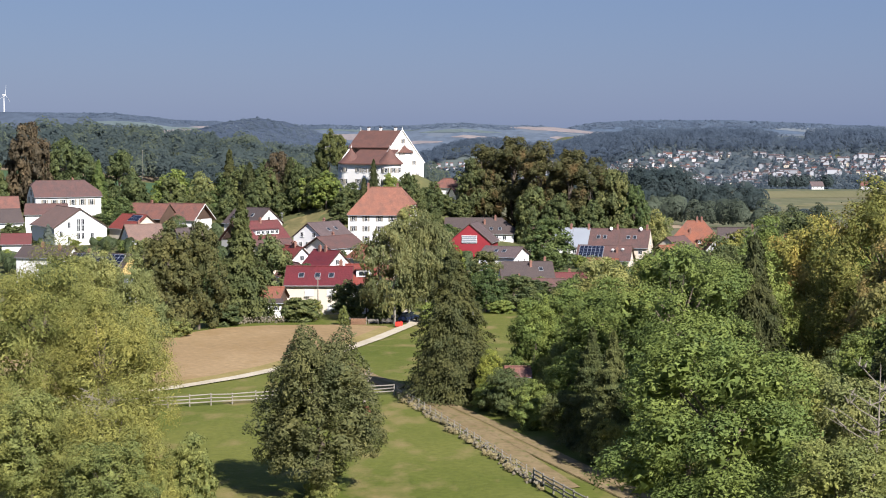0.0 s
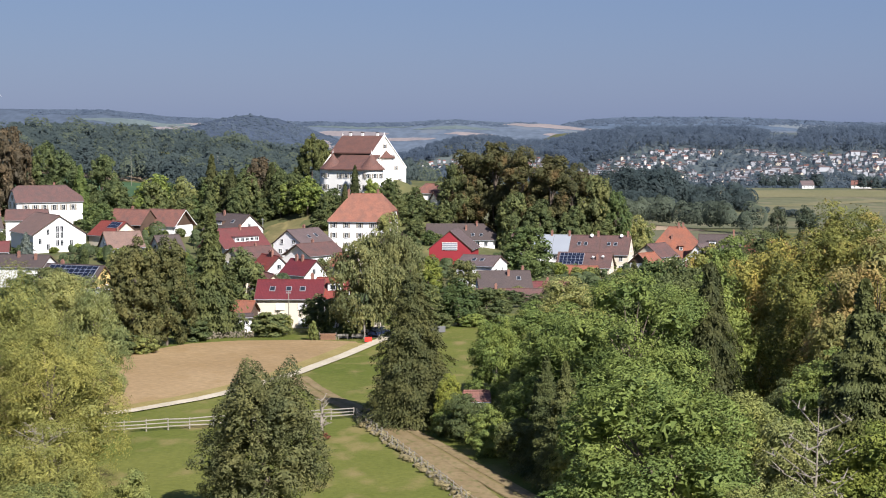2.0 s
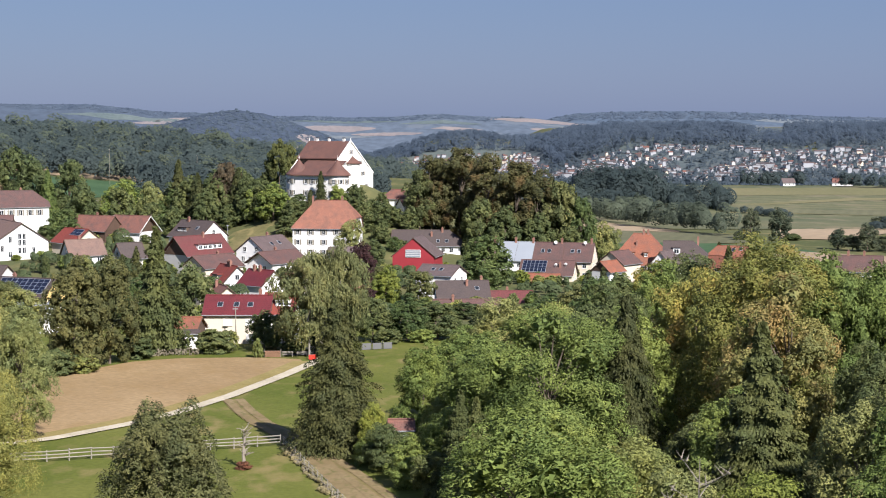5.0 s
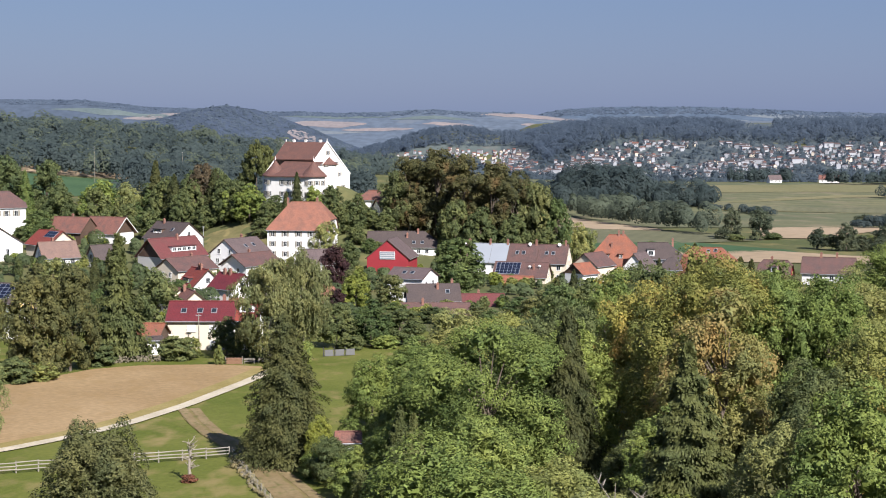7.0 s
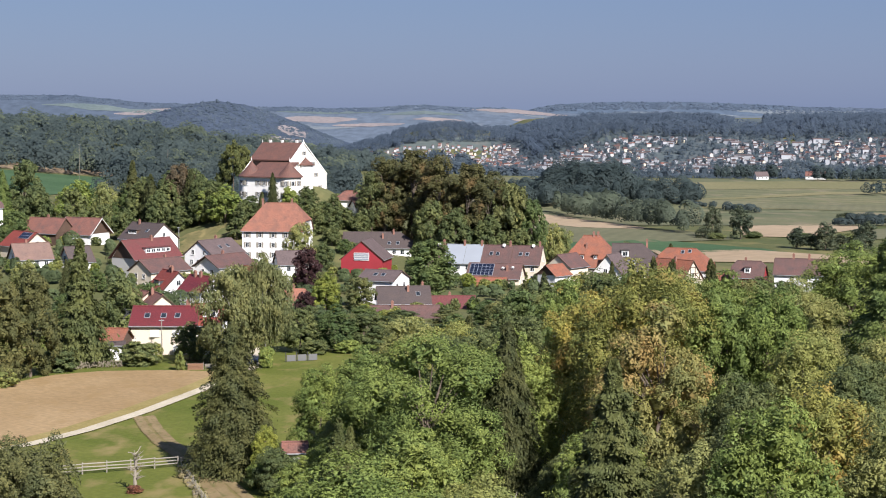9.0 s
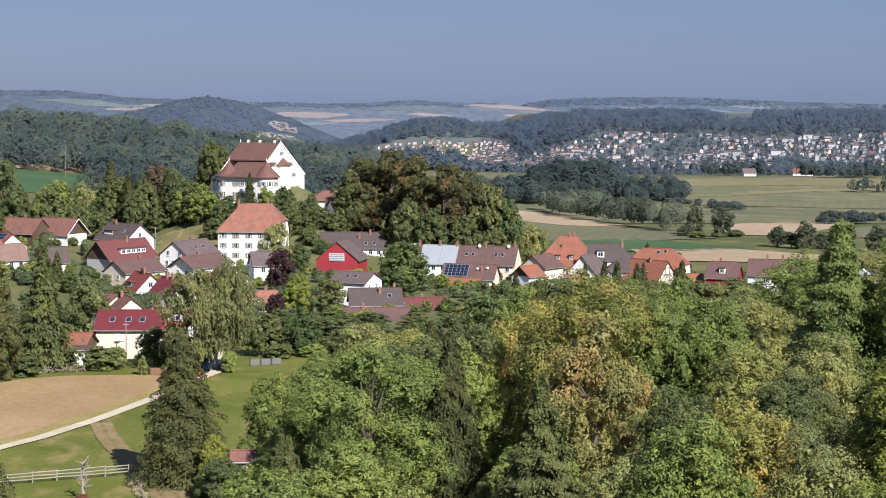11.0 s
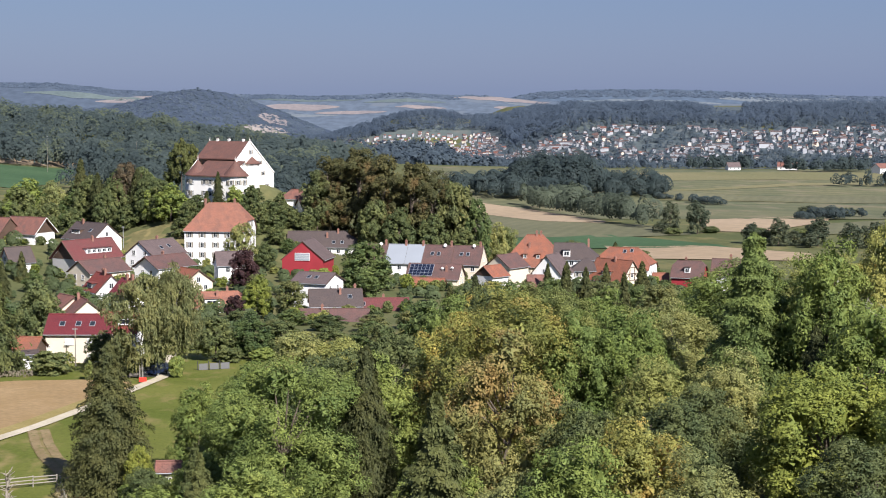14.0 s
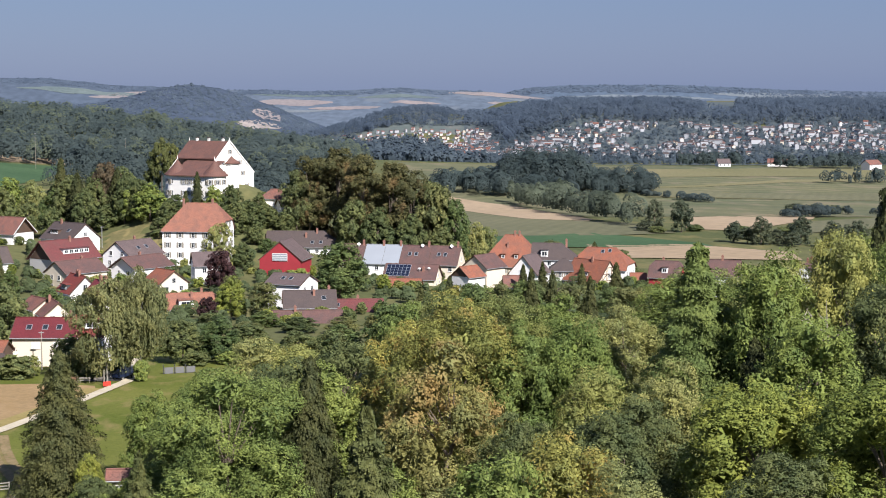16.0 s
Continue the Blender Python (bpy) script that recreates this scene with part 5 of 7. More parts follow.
    for q in vs:
        if q.co.z > -10:
            q.co.x = min(q.co.x, L / 2 - 0.1)
            q.co.y = min(q.co.y, W / 2 - 0.1)
    part("buttress", bm, M["castle_white"], ob)


castle()


# ---- trees near the camera: kind, x, y, height, width ----
def plant(rows, lod="near"):
    for i, (kind, x, y, high, width) in enumerate(rows):
        tree(kind, x, y, high, width, lod, i % 2 if lod != "far" else 0)


plant((
    ("pear", -10.3, 140, 14.2, 11.4), ("willow", -37.5, 163, 20.2, 17.5), ("willow", -31.0, 157, 15.6, 14.5), ("willow", -25.2, 129, 11.2, 10.5), ("olive", -31.5, 131, 10.5, 9),
    ("grey", -35.7, 200, 15.8, 8.5), ("grey", -41, 205, 16, 9), ("willow", -52, 170, 19, 15), ("olive_bush", -20.0, 134, 6.5, 5.0), ("olive", -24, 122, 8.0, 7.5), ("willow", -44, 150, 15.0, 14.0), ("olive_bush", -10.0, 138.5, 2.6, 3.4),
    ("spruce", 1.1, 192.5, 16.5, 11.6), ("bush", 9.1, 185.6, 3.4, 3.6), ("bush", 7.3, 186.0, 3.5, 3.6), ("lime", 5.2, 187, 6.4, 3.6), ("fresh", 10.6, 197, 11.6, 7.8), ("spruce", 30.5, 168, 19.0, 9.0),
))
plant((
    ("dark_bush", 6.6, 181, 5.2, 5.6), ("bush", 9.4, 173.5, 5.0, 5.5), ("olive", 12.8, 187, 7.5, 6.0), ("dark_bush", 11.9, 166.5, 5.0, 5.6), ("green", 13.0, 176, 7.6, 7.0), ("bush", 5.0, 184.5, 3.4, 4.0), ("red_bush", -8.4, 182.4, 0.9, 2.0),
    ("larch", 14.2, 163, 11.2, 6.6), ("larch", 15.5, 156, 11.5, 6.6), ("olive_bush", 15.4, 153, 4.4, 4.6), ("fresh", 18.5, 114, 17.6, 16.8), ("green", 22.6, 166, 19.2, 15.8), ("grey", 20.6, 224, 14.0, 12.6),
))
plant((
    ("green", 31.2, 175, 17.6, 12.1), ("turning", 44.3, 172, 22.1, 16.3), ("green", 37.5, 146, 12.5, 9.5), ("green", 39.9, 215, 17.3, 10.8), ("dark", 46, 222, 16.7, 12.1), ("dark", 33, 198, 17.0, 12.1),
    ("larch", 36.6, 132.5, 19.0, 11.5), ("autumn", 43.2, 157, 20.0, 12.6), ("green", 52, 172, 18.0, 10.8), ("fresh", 57, 172, 17.0, 10.8), ("olive", 60, 178, 14.5, 10.8), ("grey", 63.2, 153, 14.6, 9.4),
))
plant((
    # dark trees at 57, 140 and 61, 150 stand in for shaded gaps
    ("fresh", 75.0, 163, 21.2, 11.5), ("cedar", 68.4, 167, 22.6, 15.6), ("olive", 57.6, 158, 14.5, 10.0), ("olive", 84.0, 171, 21.8, 10.5), ("green", 58.8, 208, 15.1, 12.1), ("dark", 57, 140, 14.0, 10.0), ("lime", 67.6, 136, 14.8, 12.9),
    ("dark", 35.2, 154, 9.0, 7.0), ("fresh", 46.2, 119, 17.0, 10.8), ("spruce", 92.5, 186, 25.0, 10.5), ("turning", 51.5, 128, 15.5, 10.8), ("grey", 56, 122, 13.5, 9.4), ("dark", 61, 150, 12.5, 9.0),
))
plant((
    ("red_bush", 49.5, 118, 6.5, 5.0), ("olive", 26.5, 126, 13.5, 10.8), ("grey", 28.5, 118, 13.0, 9.4), ("olive", 23.8, 132, 11.5, 10.1), ("green", 17.5, 182, 14.5, 12.1), ("dark", 26.5, 186, 17.0, 12.8),
    ("green", 16, 210, 12.0, 12.1), ("olive", 27, 212, 14.5, 12.1), ("olive", 52, 200, 17.2, 13.4), ("grey", 65, 196, 14.2, 13.4), ("green", 74, 205, 15.5, 16.3), ("olive", 84, 200, 16.1, 16.3),
))
plant((
    ("grey", 42, 122, 14.5, 9.4), ("lime", 33.5, 114, 12.5, 10.1), ("fresh", 40.5, 107, 13.5, 10.8), ("olive", 24.5, 104, 11.5, 10.1), ("fresh", 75, 148, 17.0, 12.1), ("dark", 83, 152, 19.5, 12.1),
    ("lime", 76, 128, 14.5, 12.1), ("olive", 86, 138, 17.0, 12.1), ("spruce", 71, 152, 15.0, 7.0), ("green", 94, 175, 22.0, 16.3), ("olive", 95, 158, 20.0, 13.4), ("dark", 50, 148, 13.5, 8.5),
))
plant((
    # dark tree at 68, 124 likewise replaces a gap in shade
    ("green", 21, 146, 13.5, 11.4), ("fresh", 47.5, 186, 15.5, 12.1), ("turning", 40, 186, 18.5, 12.1), ("dark", 68, 124, 11.5, 10.0), ("lime", 59, 112, 11.5, 10.8), ("fresh", 95, 196, 20.1, 16.3),
))
# garden trees between the wood and the village
plant((
    ("loose", -41.6, 259, 17.2, 10.5), ("loose", -38.0, 267, 16.8, 9.5), ("larch", -33.0, 282, 19.5, 11.5), ("dark", -30.5, 308, 13.4, 10.0), ("dark_bush", -23.5, 280.5, 4.0, 6.8), ("dark_bush", -44.0, 254.5, 3.8, 7.0), ("dark_bush", -35.2, 273.5, 3.6, 6.4), ("olive_bush", -40.0, 256.5, 3.0, 5.0), ("yew", -28.2, 281.5, 2.4, 1.3),
    # first two dark bushes here are added to fill the shade under the birches
    ("olive_bush", -15.9, 274.4, 3.2, 1.8), ("dark_bush", -10.6, 280, 2.4, 3.6), ("dark_bush", -8.2, 283, 2.6, 4.0), ("birch", -7.9, 277, 16.6, 12.8), ("birch", -2.8, 280, 18.2, 9.8), ("birch", -5.2, 284, 15.5, 9.0), ("dark", -16.2, 288, 6.4, 6.5), ("dark", -12.8, 284, 6.0, 6.0), ("bush", -2.4, 277, 3.5, 2.6), ("olive", -20.8, 283, 3.6, 2.2),
), "mid")
plant((
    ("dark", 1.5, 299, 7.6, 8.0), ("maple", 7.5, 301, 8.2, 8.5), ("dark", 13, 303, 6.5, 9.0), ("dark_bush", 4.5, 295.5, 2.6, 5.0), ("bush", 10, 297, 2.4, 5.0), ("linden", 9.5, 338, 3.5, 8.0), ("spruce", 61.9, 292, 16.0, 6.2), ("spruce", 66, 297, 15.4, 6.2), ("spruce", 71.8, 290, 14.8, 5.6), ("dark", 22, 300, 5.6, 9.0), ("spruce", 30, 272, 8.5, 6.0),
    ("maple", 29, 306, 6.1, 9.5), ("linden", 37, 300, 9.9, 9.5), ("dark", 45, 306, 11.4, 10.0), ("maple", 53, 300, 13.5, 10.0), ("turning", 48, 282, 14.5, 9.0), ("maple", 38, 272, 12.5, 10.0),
), "mid")
plant((
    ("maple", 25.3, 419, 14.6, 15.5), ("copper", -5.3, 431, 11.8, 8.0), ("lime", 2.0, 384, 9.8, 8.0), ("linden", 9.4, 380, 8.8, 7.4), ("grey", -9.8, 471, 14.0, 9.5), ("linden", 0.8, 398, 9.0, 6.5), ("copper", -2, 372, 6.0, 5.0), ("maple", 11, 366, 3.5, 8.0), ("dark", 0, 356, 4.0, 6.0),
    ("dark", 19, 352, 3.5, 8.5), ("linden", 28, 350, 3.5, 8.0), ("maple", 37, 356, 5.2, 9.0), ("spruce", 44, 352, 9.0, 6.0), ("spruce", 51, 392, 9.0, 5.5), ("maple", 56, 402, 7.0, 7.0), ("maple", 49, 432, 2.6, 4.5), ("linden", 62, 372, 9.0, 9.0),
), "mid")
plant((
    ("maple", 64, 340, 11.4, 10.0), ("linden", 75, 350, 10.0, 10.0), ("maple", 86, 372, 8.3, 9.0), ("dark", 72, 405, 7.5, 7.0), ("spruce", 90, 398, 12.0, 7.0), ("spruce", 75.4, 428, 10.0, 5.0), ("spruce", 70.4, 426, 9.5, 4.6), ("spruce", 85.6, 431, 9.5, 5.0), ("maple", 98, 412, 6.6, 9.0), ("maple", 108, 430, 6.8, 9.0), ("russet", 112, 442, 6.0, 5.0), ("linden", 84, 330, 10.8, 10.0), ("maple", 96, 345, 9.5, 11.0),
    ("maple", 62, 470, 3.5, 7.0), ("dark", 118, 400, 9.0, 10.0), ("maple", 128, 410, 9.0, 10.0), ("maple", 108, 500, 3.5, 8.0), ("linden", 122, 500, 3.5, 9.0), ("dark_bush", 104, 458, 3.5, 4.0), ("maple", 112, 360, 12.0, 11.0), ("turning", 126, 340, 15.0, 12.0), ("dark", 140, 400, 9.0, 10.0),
), "mid")
rng_garden = np.random.default_rng(71)
# bushes and small trees along the walls
for fx, fy, fr in FOOTPRINTS:
    if 330 < fy < 520:
        for k in range(5):
            ang = rng_garden.uniform(-2.9, -0.2)
            bx, by = fx + math.cos(ang) * (0.5 * fr + 1.0), fy + math.sin(ang) * (0.45 * fr + 1.0)
            if all(math.hypot(bx - a, by - b) > 0.45 * r for a, b, r in FOOTPRINTS):
                tree(("bush", "dark_bush", "olive_bush", "dark_bush", "fresh_bush")[int(rng_garden.integers(0, 5))], bx, by, rng_garden.uniform(1.4, 3.4), rng_garden.uniform(2.2, 4.6), "far", k % 2)
# gardens of the upper village
plant((
    ("blue_spruce", -99, 432, 9.5, 7.0), ("dark", -113, 452, 7.5, 8.0), ("dark", -126, 470, 9.0, 8.0), ("maple", -90, 490, 9.0, 9.0), ("grey", -74, 424, 8.0, 8.0), ("spruce", -64, 446, 7.5, 4.5), ("spruce", -63, 420, 9.0, 5.0), ("maple", -58, 432, 6.0, 6.0), ("maple", -36, 372, 8.0, 9.0), ("maple", -46, 340, 9.0, 9.0),
    ("dark_bush", -40, 430, 3.0, 6.0), ("yew", -86, 440, 5.5, 2.4), ("grey", -62, 312, 8.5, 9.0), ("dark", -26, 440, 5.0, 5.0), ("maple", -20, 446, 5.5, 6.0), ("dark", -4, 476, 8.0, 7.0), ("maple", -96, 512, 10.0, 11.0), ("linden", -70, 330, 9.0, 9.0), ("grey", -56, 280, 8.0, 10.0), ("dark", -66, 292, 10.0, 10.0),
), "mid")
# castle hill and the belt of trees beside it
plant((
    ("dark", -30.5, 507, 6.5, 7.0), ("dark", -2.5, 503, 6.0, 6.0), ("maple", 1.5, 497, 4.5, 5.0), ("dark_bush", -34, 502, 3.0, 5.0), ("dark_bush", -5, 494, 3.0, 4.5), ("dark", -66, 527, 9.8, 8.6), ("dark", -74, 531, 11.0, 9.7), ("dark", -50, 527, 7.9, 8.6), ("dark", -56, 522, 4.0, 6.0),
), "mid")
plant((
    ("pine", -36.6, 557, 20.4, 8.6), ("pine", -33.4, 560, 18.0, 6.4), ("pine", -39.6, 559, 17.0, 6.2), ("fresh", -35.2, 520, 11.8, 11.5), ("dark", -27.6, 521, 5.4, 6.5), ("spruce", -20.9, 519.5, 11.2, 5.2), ("fresh", -15.7, 518, 8.2, 6.5), ("dark", -10.6, 519, 8.4, 7.5), ("dark", -2.6, 522, 6.0, 5.4), ("dark_bush", -6.2, 524, 1.8, 5.0), ("dark_bush", -2.5, 536, 1.6, 4.0), ("dark", -3.0, 511, 9.0, 8.0), ("dark", -8.2, 508, 9.6, 8.4), ("dark", 5.6, 515, 6.8, 7.0), ("dark", -13.2, 510, 8.0, 7.0), ("dark", -29, 514, 8.0, 7.5),
    ("spruce", -23.5, 512, 10.0, 5.5), ("dark", -5.8, 516, 6.6, 7.0), ("dark", -40, 531, 11.0, 9.7), ("russet", -51.5, 540, 18.9, 11.3), ("dark", -45.5, 541, 12.8, 9.7), ("dark", -64.4, 545, 17.1, 11.9), ("dark", -39, 524, 11.0, 8.6), ("dark", -57.5, 533, 13.4, 8.6), ("dark", -44, 527, 11.6, 8.6), ("dark", 1, 516, 6.4, 7.4),
), "mid")
plant((
    ("spruce", -69, 558, 21.3, 9.7), ("grey", -78, 560, 15.5, 10.5), ("fresh", -89, 566, 16.5, 15.0), ("dark", -101, 565, 15.0, 13.0), ("dark", -108, 580, 24.4, 14.0), ("dark", -121, 582, 26.8, 16.2), ("dark", -130, 590, 30.5, 15.1), ("russet", -139, 578, 35.4, 16.2), ("dark", -152, 570, 30.5, 17.3), ("dark", -72, 570, 15.5, 12.0),
    ("dark", -20, 572, 12.0, 10.0), ("dark", 10, 556, 15.0, 9.0), ("maple", -86, 576, 14.0, 13.0), ("dark", -58, 562, 18.3, 13.0), ("maple", 9.5, 526, 9.0, 7.0), ("dark", -48, 556, 15.9, 11.9),
), "mid")
# tall single trees standing out of the belt
plant((
    ("spruce", -47.5, 536, 15.5, 10.0), ("spruce", -60.5, 540, 17.0, 10.5), ("fresh", -98.0, 519, 7.5, 8.0), ("dark_bush", -106.0, 534, 5.0, 7.0), ("dark", -86.0, 548, 14.0, 11.0), ("cedar", -114.5, 574, 20.0, 9.0), ("fresh", -41.5, 526, 10.0, 8.0), ("dark", -54.5, 536, 15.5, 10.0), ("dark", -44.0, 532, 12.5, 9.0), ("maple", -70.0, 548, 13.0, 9.0),
), "mid")
# the dark grove
plant((
    ("chestnut", 12.3, 525, 23.0, 13.2), ("chestnut", 20.8, 524, 28.5, 16.2), ("chestnut", 28.7, 511, 30.0, 16.8), ("chestnut", 37.0, 508, 28.8, 16.2), ("chestnut", 43.6, 507, 27.2, 15.6), ("linden", 50.3, 506, 24.6, 13.8), ("maple", 56.0, 504, 20.4, 10.8), ("grey", 62, 507, 14.0, 8.0), ("linden", 8.6, 522, 18.0, 10.8),
    ("chestnut", 15, 534, 22.0, 15.6), ("chestnut", 26, 534, 27.0, 16.8), ("chestnut", 38, 524, 27.0, 16.8), ("dark", 49, 522, 24.0, 14.4), ("dark", 33, 500, 16.0, 12.0), ("dark", 26, 504, 17.0, 12.0), ("dark", 43, 499, 15.0, 10.8), ("grey", 66, 520, 12.0, 8.0), ("dark", 52, 498, 12.0, 9.6),
), "mid")
# behind the orange roofs, hedges of the valley
plant((
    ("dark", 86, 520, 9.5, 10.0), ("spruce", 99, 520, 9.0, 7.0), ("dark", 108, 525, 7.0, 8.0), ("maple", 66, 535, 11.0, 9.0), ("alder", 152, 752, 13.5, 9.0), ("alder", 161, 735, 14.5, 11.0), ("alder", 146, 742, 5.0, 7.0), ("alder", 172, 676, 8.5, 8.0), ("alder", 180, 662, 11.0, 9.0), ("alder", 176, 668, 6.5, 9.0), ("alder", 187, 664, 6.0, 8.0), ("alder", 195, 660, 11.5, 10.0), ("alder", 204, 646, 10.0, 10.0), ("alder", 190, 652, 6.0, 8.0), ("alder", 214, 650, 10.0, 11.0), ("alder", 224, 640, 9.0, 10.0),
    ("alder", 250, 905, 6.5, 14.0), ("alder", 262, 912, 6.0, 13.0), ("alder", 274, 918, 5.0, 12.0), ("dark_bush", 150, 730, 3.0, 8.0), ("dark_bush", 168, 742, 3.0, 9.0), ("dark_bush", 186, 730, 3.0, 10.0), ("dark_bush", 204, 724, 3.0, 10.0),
), "mid")


def broken_tree(x, y, high, lean, stout=1.0):
    """A leafless tree of bleached wood."""
    rng = np.random.default_rng(int(abs(x) * 10))
    ob = new("dead_tree")
    ob.matrix_basis = pose(x, y, ground_at(x, y) - 0.1, 0, lean, rng.uniform(0, 360))
    bm = bmesh.new()
    tube(bm, [(0, 0, 0), (0.05, 0.1, high * 0.35), (0.1, -0.1, high * 0.7), (0.0, 0.1, high)], [stout * (0.05 + high * 0.008), stout * (0.04 + high * 0.006), stout * (0.03 + high * 0.003), 0.02], 7)
    part("trunk", bm, M["dead_wood"], ob)
    for i in range(26):
        z = high * rng.uniform(0.3, 0.92)
        a, r = rng.uniform(0, 6.28), high * rng.uniform(0.12, 0.26)
        bm = bmesh.new()
        e = Vector((math.cos(a) * r, math.sin(a) * r, z + r * rng.uniform(0.3, 0.9)))
        tube(bm, [(0.07, 0, z), (e.x * 0.5, e.y * 0.5, z + r * 0.25), e], [stout * (0.02 + high * 0.002), stout * (0.015 + high * 0.001), 0.010 * stout], 5)
        for k in range(3):
            f = e * rng.uniform(0.5, 0.95)
            f.z = z + (e.z - z) * 0.7
            tube(bm, [f, f + Vector((rng.normal(0, 0.5), rng.normal(0, 0.5), rng.uniform(0.2, 0.8))) * high * 0.06], [high * 0.004, 0.008], 4)
        part("branch", bm, M["dead_wood"], ob)
    tagged(ob, "bare dead tree of bleached wood", "dead tree")


broken_tree(-8.3, 183.0, 4.6, 3, 2.6)
broken_tree(77.8, 151, 17.5, 6)
broken_tree(-27.5, 141, 9.0, -8)
broken_tree(27.9, 112.5, 15.0, 4)


# ---- woods in the distance, one mesh of many crowns each ----
def far_wood(name, label, spots, size, mat, blades=34, tall=1.15, seed=3, sink=0.0, crown=0.17, zs=None, even=0.0):
    rng = np.random.default_rng(seed)
    xs, ys = spots[:, 0], spots[:, 1]
    zs = height(xs, ys) if zs is None else zs
    n = len(xs)
    s = size * rng.uniform(0.7, 1.35, n)
    k = np.repeat(np.arange(n), blades)
    q = sphere_points(n * blades, rng)
    q[:, 2] = np.where(q[:, 2] < -0.6, -q[:, 2], q[:, 2])
    taper = np.where(rng.random(n) < 0.25, 0.55, 1.0)[k]
    # uneven crowns: a few bulges each
    bulge = sphere_points(n * 6, rng).reshape(n, 6, 3)
    near = np.max(np.einsum("ij,ikj->ik", q, bulge[k]), axis=1)
    q = q * (0.58 + 0.50 * np.clip(near, 0, 1) ** 3)[:, None]
    pos = np.stack([xs[k] + q[:, 0] * s[k] * 0.5 * taper, ys[k] + q[:, 1] * s[k] * 0.5 * taper, zs[k] - sink + s[k] * tall * (0.46 + 0.48 * q[:, 2])], 1)
    # even turns blades towards the sun, imitating the low contrast of haze
    me = leaf_mesh(name, pos, q * (1 - even) + np.array([0.5 * even, -0.25 - even, 0.3 + even]), 1.0, rng, mat, loose=0.15)
    co = np.empty(len(me.vertices) * 3)
    me.vertices.foreach_get("co", co)
    co = co.reshape(-1, 3, 3)
    mid = pos[:, None, :]
    me.vertices.foreach_set("co", (mid + (co - mid) * (s[k] * crown)[:, None, None]).ravel())
    me.update()
    tagged(new(name, me), label, "wood", kind="stuff")


def scatter(n, x0, x1, y0, y1, seed, test=None):
    rng = np.random.default_rng(seed)
    p = np.stack([rng.uniform(x0, x1, n), rng.uniform(y0, y1, n)], 1)
    if test is not None:
        p = p[test(p[:, 0], p[:, 1])]
    return p


# shrubs and hedges in the gardens between the houses
def in_garden(x, y):
    return ~((x > 8) & (x < 48) & (y < 402)) & np.array([all(math.hypot(a - i, b - j) > 0.5 * r + 1.0 for i, j, r in FOOTPRINTS) for a, b in zip(x, y)])


far_wood("garden_shrubs", "green shrubs and hedges filling the village gardens", scatter(330, -125, 110, 335, 505, 71, in_garden), 3.4, M["shrub"], 190, 0.8, 73, crown=0.11)
far_wood("garden_hedges", "dark evergreen shrubs between the houses", scatter(260, -125, 110, 335, 505, 74, in_garden), 3.2, M["shrub"], 190, 0.9, 75, crown=0.11)
far_wood("garden_trees", "small olive-green fruit trees in the gardens", scatter(90, -110, 90, 345, 500, 76, in_garden), 4.8, M["shrub"], 600, 1.0, 77, crown=0.06)


# wooded hill beyond the castle
def on_hill(x, y):
    return (x < -40 + (y - 1180) * 0.06) & (x < 20)


# these woods use leaf colours with haze already mixed in
far_wood("hill_wood", "dense mixed wood covering the hill beyond the castle", scatter(2800, -760, 40, 1180, 1980, 5, on_hill), 16, M["far_green_hazed"], 125, 1.1, 5, crown=0.058, even=0.4)
far_wood("hill_oaks", "lighter olive crowns within the hill wood", scatter(800, -760, 40, 1180, 1980, 51, on_hill), 17, M["far_olive_hazed"], 130, 1.15, 52, crown=0.054, even=0.4)
far_wood("hill_conifers", "dark conifers within the hill wood", scatter(1200, -760, 40, 1180, 1980, 53, on_hill), 13.5, M["far_dark_hazed"], 100, 1.3, 54, crown=0.056, even=0.3)
far_wood("wood_edge", "wood edge of mixed trees below the hill", np.concatenate([scatter(330, -330, -20, 1215, 1290, 6), scatter(160, -160, -30, 980, 1200, 7), scatter(420, -150, -8, 640, 900, 17, lambda x, y: (x < -20 - 0.03 * (y - 640)) & (x > -72 - 0.09 * (y - 640)))]), 14, M["far_green_hazed"], 300, 1.2, 6, crown=0.05)
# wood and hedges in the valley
far_wood("valley_wood", "dark rounded wood in the valley", scatter(150, 102, 166, 1082, 1150, 8, lambda x, y: ((x - 134) / 30) ** 2 + ((y - 1116) / 34) ** 2 < 1), 16.5, M["valley_green_hazed"], 900, 1.25, 8, crown=0.03)
far_wood("valley_wood_edge", "lower trees along the edge of the valley wood", np.concatenate([scatter(120, 90, 180, 1070, 1150, 30, lambda x, y: ((x - 134) / 30) ** 2 + ((y - 1116) / 34) ** 2 > 0.8), scatter(26, 172, 202, 1085, 1120, 9), scatter(46, 62, 104, 1090, 1190, 39)]), 12, M["valley_green_hazed"], 800, 1.1, 38, crown=0.036)
far_wood("valley_hedge", "line of trees and bushes along a ditch", np.concatenate([np.stack([np.linspace(112, 147, 30), np.linspace(1045, 790, 30)], 1) + scatter(30, -4, 4, -12, 12, 11), scatter(22, 120, 140, 1020, 1060, 34)]), 11, M["far_olive_hazed"], 700, 1.15, 9, crown=0.04)
far_wood("ditch_bushes", "low dark bushes across the meadow", np.concatenate([np.stack([np.linspace(192, 232, 16), np.linspace(1090, 1050, 16)], 1) + scatter(16, -3, 3, -5, 5, 12), scatter(14, 238, 262, 872, 884, 31), scatter(9, 262, 300, 905, 915, 35)]), 7, M["far_green_hazed"], 500, 0.75, 29, crown=0.05)
